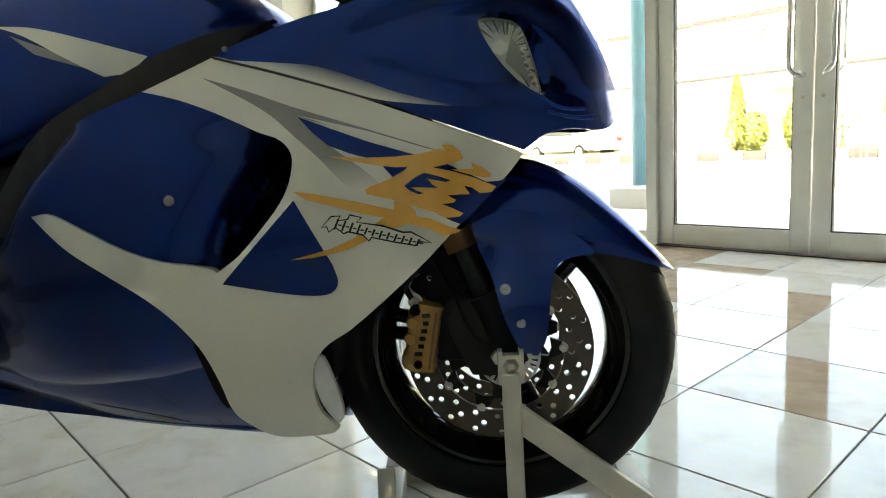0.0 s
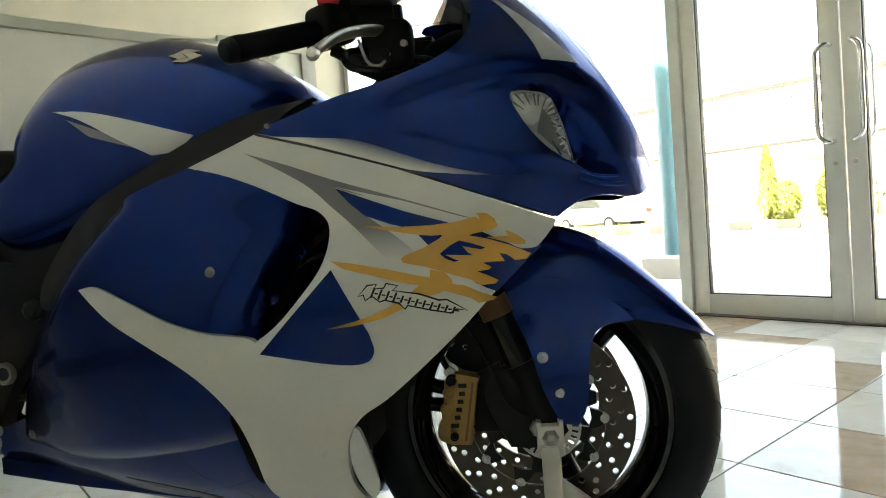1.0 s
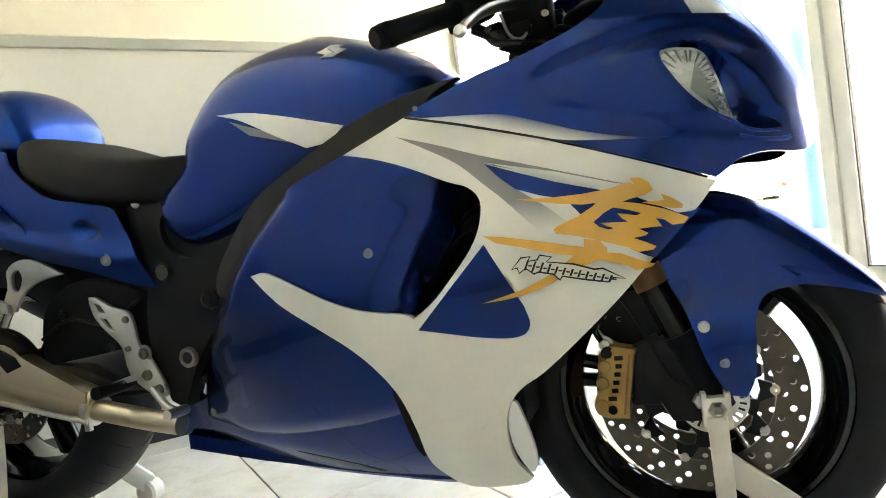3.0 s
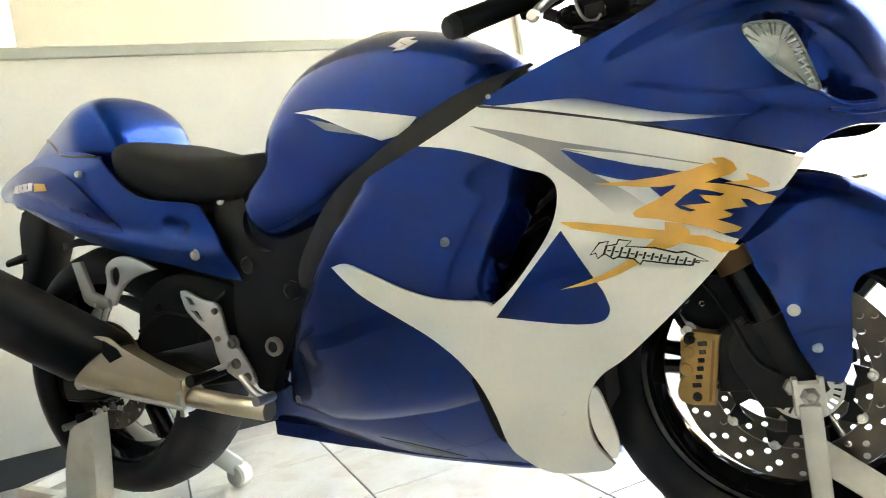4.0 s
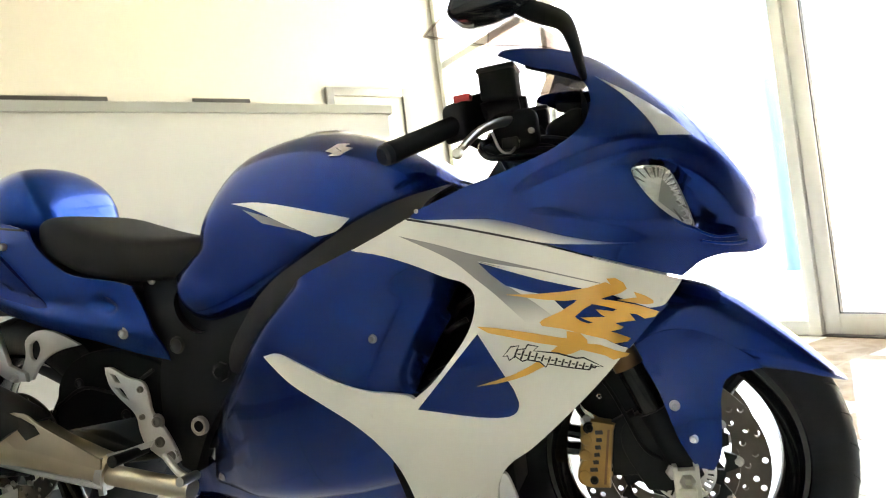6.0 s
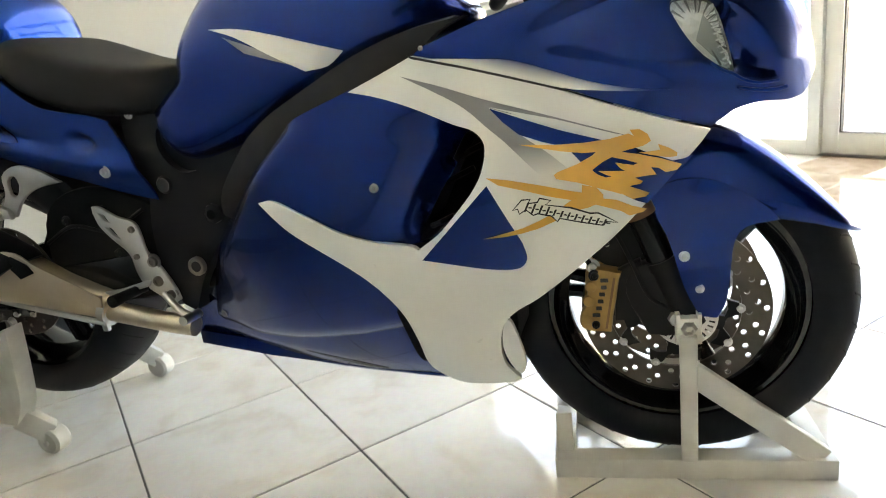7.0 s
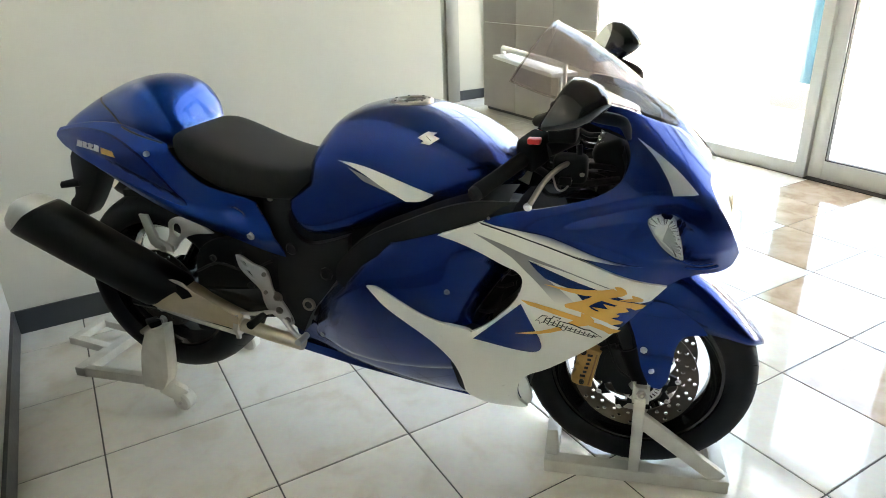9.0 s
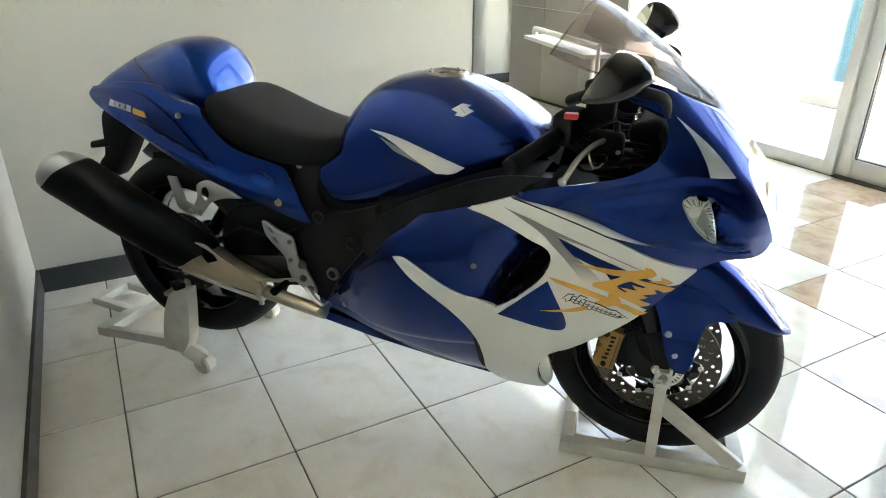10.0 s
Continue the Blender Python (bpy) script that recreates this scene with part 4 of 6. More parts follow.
    chin = [(x, s * (nose_skin(x, z) + 0.001), z) for x, z in [(0.076, 0.690), (0.102, 0.683), (0.125, 0.680), (0.142, 0.681)]]
    part("chin_edge", tube(spline(chin, 4), (0.002, 0.0035), 8), BLUE_B, nose)

# headlight in the middle of the nose
LIPX = [(0.694, 0.190), (0.722, 0.178), (0.768, 0.158), (0.815, 0.132), (0.862, 0.108), (0.886, 0.112)]
FRONTX = [(0.694, 0.199), (0.722, 0.200), (0.768, 0.190), (0.815, 0.173), (0.862, 0.140), (0.886, 0.118)]


def lens_rows(inset, n=9):
    rows = []
    for k in range(n):
        z = 0.696 + 0.186 * k / (n - 1)
        xl, xf = curve(z, LIPX), curve(z, FRONTX)
        w = side_width(xl, z) - 0.002
        rows.append([(xf - (xf - xl) * abs(c) ** 2.2 - inset, c * w * (1 - inset * 2), z) for c in [i / 8 - 1 for i in range(17)]])
    return rows


headlamp = part("headlight", add_loft(bmesh.new(), lens_rows(0.0), False, False), CLEAR, bike, "clear tall headlight in the nose", 60)
part("reflector", add_loft(bmesh.new(), lens_rows(0.022), False, False), REFLECTOR, headlamp, "silver headlight bowl", 60)
part("light_unit", lathe([(0, 0.0), (0.020, 0.004), (0.030, 0.014), (0.032, 0.018)], (0.150, 0, 0.770), 24, "X"), STEEL, headlamp)

# windscreen
SCREEN_MID = [(0.035, 0.0, 0.977), (0.01, 0.0, 0.998), (-0.02, 0.0, 1.022), (-0.10, 0.0, 1.088), (-0.18, 0.0, 1.143), (-0.246, 0.0, 1.177)]
SCREEN_EDGE = [(0.033, 0.062, 0.966), (-0.010, 0.092, 0.988), (-0.045, 0.118, 1.004), (-0.122, 0.166, 1.032), (-0.21, 0.202, 1.044), (-0.306, 0.210, 1.078)]
rows = []
for m, e in zip(spline(SCREEN_MID, 4), spline(SCREEN_EDGE, 4)):
    rows.append([(m.x + (e.x - m.x) * abs(c) ** 2, c * e.y, m.z + (e.z - m.z) * abs(c) ** 2.3) for c in [i / 10 - 1 for i in range(21)]])
screen = part("windscreen", add_loft(bmesh.new(), rows, False, False), SCREEN, bike, "pale smoke-tinted bubble windscreen", 70)
EDGE = glass("screen_edge", (0.75, 0.70, 0.68), 0.05)
rim = [r[0] for r in rows] + rows[-1][1:-1] + [r[-1] for r in reversed(rows)]
part("screen_edge", tube(rim, 0.0026, 8), EDGE, screen, "pale polished screen edge")
cowl = []
for x, w, z, b in ((0.112, 0.046, 0.890, 0.008), (0.085, 0.062, 0.921, 0.010), (0.06, 0.074, 0.948, 0.012), (0.030, 0.082, 0.979, 0.014)):
    cowl.append([(x - b * abs(c) ** 2, c * w, z - b * 0.9 * abs(c) ** 2) for c in (-1, -0.75, -0.5, -0.25, 0, 0.25, 0.5, 0.75, 1)])
cw = part("screen_cowl", add_loft(bmesh.new(), cowl, False, False), BLUE, bike, "blue cowl below the windscreen")
m2 = cw.modifiers.new("thick", "SOLIDIFY")
m2.thickness, m2.offset = 0.004, -1

# black inner panels round the cockpit
LEDGE = [(-0.335, 0.785), (-0.25, 0.808), (-0.180, 0.822), (-0.115, 0.844), (-0.075, 0.876), (-0.061, 0.918), (-0.070, 0.952)]


def cockpit_tub():
    """The black lining between both sides of the fairing: a trough that rises to the dash."""
    rows = []
    for p in spline([Vector((x, z)) for x, z in LEDGE], 4):
        w = side_width(p.x, p.y) - 0.006
        drop = 0.095 - 0.045 * smooth01(p.x, -0.16, -0.06)
        rows.append([(p.x - 0.02 * (1 - abs(c)), c * w, p.y - 0.002 - drop * (1 - abs(c) ** 3)) for c in [i / 9 - 1 for i in range(19)]])
    return add_loft(bmesh.new(), rows, False, False)


part("inner_panel", cockpit_tub(), MATTBLK, bike, "matt black cockpit lining", 60)
LINING = [(-0.25, 0.809), (-0.180, 0.825), (-0.112, 0.847), (-0.065, 0.880), (-0.050, 0.925), (-0.060, 0.957), (-0.100, 0.974), (-0.150, 0.996), (-0.150, 1.012), (-0.075, 0.996), (-0.010, 0.960), (0.000, 0.905), (-0.030, 0.850), (-0.090, 0.815), (-0.180, 0.795), (-0.25, 0.785)]
both("edge_lining", lambda s: shell(LINING, lambda x, z: side_width(x, z) - 0.007, 0.003, (), 0.02, s), MATTBLK, bike, "matt black lining of the fairing edge")
dash = box((-0.135, -0.115, 0.835), (-0.055, 0.115, 0.935), 0.022, 3)
bmesh.ops.rotate(dash, verts=dash.verts, cent=(-0.095, 0, 0.885), matrix=Matrix.Rotation(radians(-22), 3, "Y"))
cluster = part("instrument_panel", dash, MATTBLK, bike, "black instrument cluster")
for y, r in ((-0.082, 0.024), (-0.028, 0.032), (0.040, 0.032), (0.088, 0.020)):
    gauge = part("dial", lathe([(0, -0.001), (r * 0.9, -0.001), (r * 0.9, 0.0), (r, 0.001), (r, 0.012)], (0, 0, 0), 28, "X"), BLACKDEC, cluster)
    bezel = part("dial_ring", lathe([(r * 0.94, -0.001), (r * 0.97, -0.0035), (r, 0.0), (r, 0.004)], (0, 0, 0), 28, "X"), CHROME, gauge, "thin bright dial ring")
    for ob in (gauge, bezel):
        ob.data.transform(Matrix.Translation((-0.136 + 0.035 * 0.37, y, 0.902)) @ Matrix.Rotation(radians(-22), 4, "Y"))

# black side beam between tank and fairing
BEAM = eased([(-0.278, 0.828), (-0.318, 0.812), (-0.356, 0.785), (-0.454, 0.743), (-0.563, 0.697), (-0.635, 0.648), (-0.70, 0.585), (-0.735, 0.552), (-0.765, 0.560), (-0.765, 0.600), (-0.70, 0.668), (-0.645, 0.708), (-0.577, 0.742), (-0.465, 0.792), (-0.373, 0.818)], (0, 7), 3)


def beam_side(x, z):
    return 0.245 - 0.30 * max(0, z - lerp(x, [(-1, 0.34), (-0.86, 0.43), (-0.68, 0.62), (-0.45, 0.74), (-0.28, 0.82)])) - 0.28 * max(0, -0.62 - x)


both("side_beam", lambda s: shell(BEAM, beam_side, 0.02, (), 0.02, s), PLASTIC, bike, "matt black beam cover")


def beam_top(s):
    """The cover's upper face, from its outer edge in under the tank."""
    rows = []
    for p in spline([Vector(q) for q in ((-0.765, 0.598), (-0.70, 0.666), (-0.645, 0.706), (-0.577, 0.740), (-0.465, 0.790), (-0.373, 0.816), (-0.30, 0.826))], 3):
        w = beam_side(p.x, p.y)
        rows.append([(p.x, s * (w - 0.001), p.y), (p.x, s * (w * 0.7 + 0.036), p.y + 0.006), (p.x, s * 0.12, p.y + 0.004)])
    return add_loft(bmesh.new(), rows, False, False)


both("beam_top", beam_top, MATTBLK, bike)

# --- tank
TOPLINE = [(-0.925, 0.800), (-0.915, 0.855), (-0.895, 0.890), (-0.85, 0.926), (-0.80, 0.952), (-0.746, 0.971), (-0.69, 0.982), (-0.62, 0.986), (-0.56, 0.981), (-0.50, 0.967), (-0.44, 0.945), (-0.385, 0.916), (-0.343, 0.886), (-0.312, 0.852)]
LOWLINE = [(-0.925, 0.69), (-0.905, 0.655), (-0.87, 0.634), (-0.81, 0.638), (-0.72, 0.665), (-0.6, 0.71), (-0.45, 0.77), (-0.325, 0.815), (-0.295, 0.83)]
TANKW = [(-0.925, 0.112), (-0.918, 0.132), (-0.89, 0.143), (-0.85, 0.148), (-0.78, 0.150), (-0.7, 0.155), (-0.6, 0.165), (-0.5, 0.172), (-0.42, 0.162), (-0.37, 0.140), (-0.338, 0.108), (-0.312, 0.06)]


def tank_ring(x, n=44, grow=0.0):
    zt, zl, w = curve(x, TOPLINE), curve(x, LOWLINE), curve(x, TANKW)
    zc = zl + (zt - zl) * 0.42
    out = []
    for k in range(n):
        q = 2 * math.pi * k / n
        c, s = math.cos(q), math.sin(q)
        p = 0.62 if s > 0 else 0.5
        y = w * math.copysign(abs(c) ** p, c)
        z = zc + (math.copysign(abs(s) ** (0.62 if s > 0 else 0.6), s)) * ((zt - zc) if s > 0 else (zc - zl))
        if s > 0:
            y *= 1 - 0.06 * s
            z += 0.009 * s ** 10 * math.exp(-((x + 0.59) / 0.15) ** 2)
        pinch = math.exp(-((z - (zl + 0.11)) / 0.05) ** 2) * (1 - smooth01(x, -0.86, -0.62))
        y *= 1 - 0.10 * pinch
        back = 0.06 * smooth01(z, 0.745, 0.80) * (1 - smooth01(x, -0.93, -0.72))
        out.append((x + back, y * (1 + grow), z + grow * 0.1))
    return out


xs = [-0.925, -0.92, -0.91, -0.895, -0.875, -0.85, -0.82, -0.78, -0.74, -0.7, -0.66, -0.62, -0.58, -0.54, -0.5, -0.46, -0.42, -0.39, -0.365, -0.349, -0.335, -0.325, -0.316, -0.312]
tank = part("fuel_tank", add_loft(bmesh.new(), [tank_ring(x) for x in xs]), BLUE, bike, "glossy blue fuel tank with white flash", smooth=60)


def tank_width(x, z):
    ring_ = [p for p in tank_ring(x, 120) if p[1] > 0]
    best = min(ring_, key=lambda p: abs(p[2] - z))
    return best[1]


TFLASH = eased([(-0.752, 0.869), (-0.69, 0.862), (-0.62, 0.844), (-0.497, 0.805), (-0.530, 0.785), (-0.572, 0.781), (-0.637, 0.815), (-0.70, 0.85)], (0, 3, 5), 3)
TGREY = [(-0.725, 0.853), (-0.637, 0.818), (-0.578, 0.790), (-0.60, 0.795), (-0.685, 0.822)]
HOOK = [(-0.026, 0.001), (-0.005, 0.013), (0.017, 0.010), (0.007, 0.004), (-0.008, 0.005), (0.005, -0.004), (-0.006, -0.007)]
for s in (-1, 1):
    part("white_flash", shell(TFLASH, tank_width, 0.001, (), 0.012, s, off=0.002), WHITE, tank, "white flash on the tank")
    part("grey_flash", shell(TGREY, tank_width, 0.001, (), 0.012, s, off=0.0012), GREYDEC, tank)
    bm = bmesh.new()
    for turn in (1, -1):
        shell([(-0.513 + turn * x, 0.934 + turn * z) for x, z in HOOK], tank_width, 0.002, (), 0.008, s, bm, 0.002 + 0.0004 * turn)
    part("tank_badge", bm, SILVERPRINT, tank, "silver angular badge of two hooks")
TILT = pose(-0.606, 0, 0.9915, 0, -0.5, 0) @ Matrix.Diagonal((0.87, 0.87, 0.7, 1.0))
cap = part("filler_cap", lathe([(0.040, 0.004), (0.043, 0.0065), (0.058, 0.006), (0.062, 0.003), (0.064, -0.004), (0.064, -0.016)], (0, 0, 0), 40, "Z"), PEWTER, tank, "round silver filler ring with a black lid", matrix=TILT)
lid = part("cap_lid", lathe([(0, 0.0035), (0.034, 0.0035), (0.039, 0.002), (0.0405, -0.003)], (0, 0, 0), 32, "Z"), GLOSSBLK, cap, "black filler lid")
part("key_flap", box((-0.012, -0.030, 0.003), (0.012, 0.012, 0.0065), 0.002), PLASTIC, lid)
for k in range(7):
    q = 0.3 + k * 2 * math.pi / 7
    part("cap_screw", lathe([(0, 0.0085), (0.003, 0.0085), (0.0042, 0.006)], (0.051 * math.cos(q), 0.051 * math.sin(q), 0), 10, "Z"), BLACKDEC, cap)

# --- seat and tail
SEAT = [(-0.862, 0.085, 0.745, 0.826), (-0.885, 0.118, 0.738, 0.827), (-0.93, 0.138, 0.736, 0.830), (-0.99, 0.150, 0.738, 0.838), (-1.06, 0.157, 0.745, 0.856), (-1.13, 0.158, 0.763, 0.882), (-1.185, 0.152, 0.786, 0.904), (-1.225, 0.142, 0.806, 0.914), (-1.26, 0.124, 0.830, 0.910), (-1.29, 0.09, 0.850, 0.888)]


def oval(x, w, z0, z1, n=28, py=0.55, pz=0.62):
    zc, h = (z0 + z1) / 2, (z1 - z0) / 2
    return [(x, w * math.copysign(abs(math.cos(q)) ** py, math.cos(q)), zc + h * math.copysign(abs(math.sin(q)) ** pz, math.sin(q))) for q in (2 * math.pi * k / n for k in range(n))]


def resample(rows, steps):
    out, n = [], len(rows)
    for i in range(n - 1):
        p0, p1, p2, p3 = (np.array(rows[max(0, min(n - 1, i + k))], float) for k in (-1, 0, 1, 2))
        for k in range(steps):
            t = k / steps
            out.append(0.5 * (2 * p1 + (p2 - p0) * t + (2 * p0 - 5 * p1 + 4 * p2 - p3) * t * t + (3 * p1 - p0 - 3 * p2 + p3) * t ** 3))
    return out + [np.array(rows[-1], float)]


seat = part("seat", add_loft(bmesh.new(), [oval(*r, 28, 0.42, 0.5) for r in resample(SEAT, 3)]), SEATMAT, bike, "black vinyl rider seat", smooth=70)
HUMP = [(-1.240, 0.05, 0.88, 0.920), (-1.250, 0.098, 0.865, 0.960), (-1.270, 0.120, 0.85, 1.004), (-1.303, 0.134, 0.845, 1.034), (-1.35, 0.138, 0.842, 1.046), (-1.41, 0.122, 0.84, 1.041), (-1.48, 0.100, 0.838, 1.021), (-1.58, 0.078, 0.836, 0.979), (-1.68, 0.062, 0.835, 0.928), (-1.735, 0.042, 0.835, 0.892), (-1.757, 0.022, 0.84, 0.868)]
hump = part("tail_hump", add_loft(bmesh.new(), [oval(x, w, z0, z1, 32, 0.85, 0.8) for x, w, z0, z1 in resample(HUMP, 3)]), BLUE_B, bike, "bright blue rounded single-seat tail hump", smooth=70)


def hump_side(x, z):
    """Half the hump's width at a place of its side."""
    rows = sorted(HUMP)
    w, z0, z1 = (curve(x, [(r[0], r[k]) for r in rows]) for k in (1, 2, 3))
    rise = min(1.0, abs(2 * z - z0 - z1) / (z1 - z0)) ** (1 / 0.8)
    return w * (1 - rise ** 2) ** 0.425


TAILSIDE = eased([(-1.70, 0.898), (-1.58, 0.922), (-1.465, 0.930), (-1.36, 0.915), (-1.265, 0.885), (-1.24, 0.850), (-1.205, 0.812), (-1.15, 0.775), (-1.05, 0.752), (-1.01, 0.738), (-0.968, 0.645), (-0.952, 0.578), (-1.03, 0.602), (-1.112, 0.632), (-1.18, 0.653), (-1.248, 0.676), (-1.346, 0.712), (-1.44, 0.757), (-1.539, 0.806), (-1.609, 0.842), (-1.69, 0.852), (-1.725, 0.872)], (0, 4, 9, 11, 20), 3)


def tail_width(x, z):
    """The tail's side: a blade along its rear, a crease below it and a dimple at its front."""
    w = curve(x, [(-1.72, 0.084), (-1.6, 0.120), (-1.5, 0.139), (-1.4, 0.150), (-1.3, 0.156), (-1.2, 0.157), (-1.1, 0.154), (-1.0, 0.149), (-0.95, 0.145)])
    line = lerp(x, [(-1.6, 0.838), (-1.5, 0.803), (-1.388, 0.758), (-1.25, 0.702), (-1.15, 0.675), (-1.0, 0.64)])
    below = max(0.0, line - z)
    ridge = 0.008 * math.exp(-((z - line) / 0.024) ** 2) * smooth01(x, -1.66, -1.55)
    groove = 0.007 * math.exp(-((z - line - 0.030) / 0.012) ** 2) * (1 - smooth01(x, -1.25, -1.12))
    dent = 0.016 * math.exp(-(((x + 1.080 + 0.6 * (z - 0.703)) / 0.026) ** 2 + ((z - 0.703) / 0.016) ** 2) ** 2)
    return w + ridge - groove - dent - 0.40 * max(0, z - 0.865) - 0.25 * below


for s in (-1, 1):
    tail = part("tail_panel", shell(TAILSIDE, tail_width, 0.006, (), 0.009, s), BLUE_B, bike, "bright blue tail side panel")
    upper = eased([(-1.705, 0.872), (-1.692, 0.890), (-1.64, 0.903), (-1.56, 0.910), (-1.49, 0.906), (-1.43, 0.890), (-1.363, 0.858), (-1.308, 0.808), (-1.247, 0.742), (-1.225, 0.716), (-1.262, 0.722), (-1.415, 0.776), (-1.569, 0.828), (-1.66, 0.852)], (9,), 3)
    winglet = part("tail_blade", shell(upper, lambda x, z: tail_width(x, z) + 0.010 - 0.10 * max(0, 0.80 - z), 0.014, (), 0.009, s), BLUE, tail, "darker blue tail blade")
    bm = bmesh.new()
    for k in range(4):
        x0 = -1.590 + 0.025 * k
        shell([(x0, 0.878 - 0.002 * k), (x0 + 0.021, 0.875 - 0.002 * k), (x0 + 0.014, 0.857 - 0.002 * k), (x0 - 0.008, 0.860 - 0.002 * k)], lambda x, z: tail_width(x, z) + 0.0116, 0.001, (), 0.02, s, bm)
    tagged(part("model_mark", bm, STEEL, winglet, "small silver marks"), kind="stuff")
    bm = bmesh.new()
    shell([(-1.487, 0.866), (-1.445, 0.858), (-1.440, 0.841), (-1.492, 0.848)], lambda x, z: tail_width(x, z) + 0.0116, 0.001, (), 0.02, s, bm)
    part("model_mark", bm, ORANGE, winglet, "small orange mark")
    seam = [(x, s * (max(tail_width(x, z) if z < 0.925 else 0.0, hump_side(x, z)) + 0.0005), z) for x, z in spline([Vector(q) for q in ((-1.545, 0.985), (-1.475, 0.957), (-1.43, 0.925), (-1.36, 0.904), (-1.275, 0.888))], 6)]
    part("seam", tube([Vector(q) for q in seam], 0.0028, 6), BLACKDEC, tail, "dark seam below the hump")
    bm = bmesh.new()
    bolt(bm, -1.035, s * (tail_width(-1.035, 0.644) + 0.001), 0.644, 0.008, 0.006, s)
    part("bolt", bm, STEEL, tail)
    part("seat_lock", lathe([(0, s * 0.024), (0.006, s * 0.024), (0.008, s * 0.020), (0.008, s * 0.014), (0.005, s * 0.012), (0.006, -s * 0.01)], (-1.325, s * 0.142, 0.858), 16), STEEL, tail, "chrome seat lock")
# underside of the tail
und = [(-0.98, 0.10, 0.60, 0.73), (-1.1, 0.12, 0.63, 0.74), (-1.25, 0.135, 0.675, 0.82), (-1.4, 0.13, 0.742, 0.86), (-1.55, 0.10, 0.80, 0.86), (-1.70, 0.06, 0.845, 0.87)]
part("under_tail", add_loft(bmesh.new(), [oval(*r, 20, 0.5, 0.5) for r in und]), PLASTIC, bike, "black under-tail")


# --- wheels
def tyre_profile(r, w, rim=0.216):
    h = r - rim
    pts = []
    for k in range(25):
        q = math.pi * k / 24
        y = w / 2 * math.copysign(abs(math.cos(q)) ** 0.8, math.cos(q))
        pts.append((rim + 0.004 + (h - 0.004) * math.sin(q) ** 0.62, y))
    return [(rim + 0.001, w * 0.40), (rim + 0.008, w * 0.47)] + pts[1:-1] + [(rim + 0.008, -w * 0.47), (rim + 0.001, -w * 0.40)]


def make_wheel(name, centre, r, w, rim_w, spokes, hub_r, label):
    wheel = thing_part(name, label)
    tyre = part("tyre", lathe(tyre_profile(r, w), centre, 96), RUBBER, wheel, "black road tyre with slanted grooves", 50)
    c = Vector(centre)
    bm = bmesh.new()
    for k in range(34):
        q = 2 * math.pi * k / 34
        for s in (-1, 1):
            path = []
            for i in range(5):
                t = i / 4
                y = s * w * (0.10 + 0.30 * t)
                f = math.acos(min(1.0, (abs(y) / (w / 2)) ** 1.25))
                rad = 0.220 + (r - 0.220) * math.sin(f) ** 0.62 - 0.0006
                a = q + s * 0.03 + 0.10 * t + (0.09 if s > 0 else 0)
                path.append(c + Vector((rad * math.cos(a), y, rad * math.sin(a))))
            add_tube(bm, path, 0.0016, 5)
    tagged(part("tread", bm, MATTBLK, tyre), kind="stuff")
    lip = rim_w / 2
    prof = [(0.2175, lip), (0.222, lip - 0.004), (0.222, lip - 0.010), (0.212, lip - 0.016), (0.196, lip * 0.45), (0.193, 0), (0.196, -lip * 0.45), (0.212, -lip + 0.016), (0.222, -lip + 0.010), (0.222, -lip + 0.004), (0.2175, -lip), (0.208, -lip), (0.200, -lip + 0.012), (0.183, -lip * 0.42), (0.180, 0), (0.183, lip * 0.42), (0.200, lip - 0.012), (0.208, lip)]
    part("rim", lathe(prof, centre, 96, "Y", True), RIMBLK, wheel, "gloss black cast rim", 40)
    for k in range(spokes):
        q = 2 * math.pi * k / spokes + 0.88
        bm = bmesh.new()
        for d in (-1, 1):
            rings = []
            for t in (0, 0.25, 0.5, 0.75, 1.0):
                rad = 0.045 + 0.143 * t
                a = q + d * (0.12 - 0.03 * t)
                cc = c + Vector((rad * math.cos(a), 0, rad * math.sin(a)))
                tan, wide = Vector((-math.sin(a), 0, math.cos(a))), 0.016 - 0.004 * t
                rings.append([cc + tan * wide * math.cos(u) + Vector((0, (0.022 - 0.006 * t) * math.sin(u), 0)) for u in (2 * math.pi * i / 10 for i in range(10))])
            add_loft(bm, rings)
        part("spoke", bm, GLOSSBLK, wheel)
    part("hub", lathe([(0, 0.055), (hub_r * 0.5, 0.055), (hub_r * 0.6, 0.05), (hub_r, 0.03), (hub_r, -0.03), (hub_r * 0.6, -0.05), (hub_r * 0.5, -0.055), (0, -0.055)], centre, 32), GLOSSBLK, wheel)
    return wheel


def thing_part(name, label):
    ob = new(name)
    ob.empty_display_size = 0.05
    ob.parent = bike
    return tagged(ob, label)


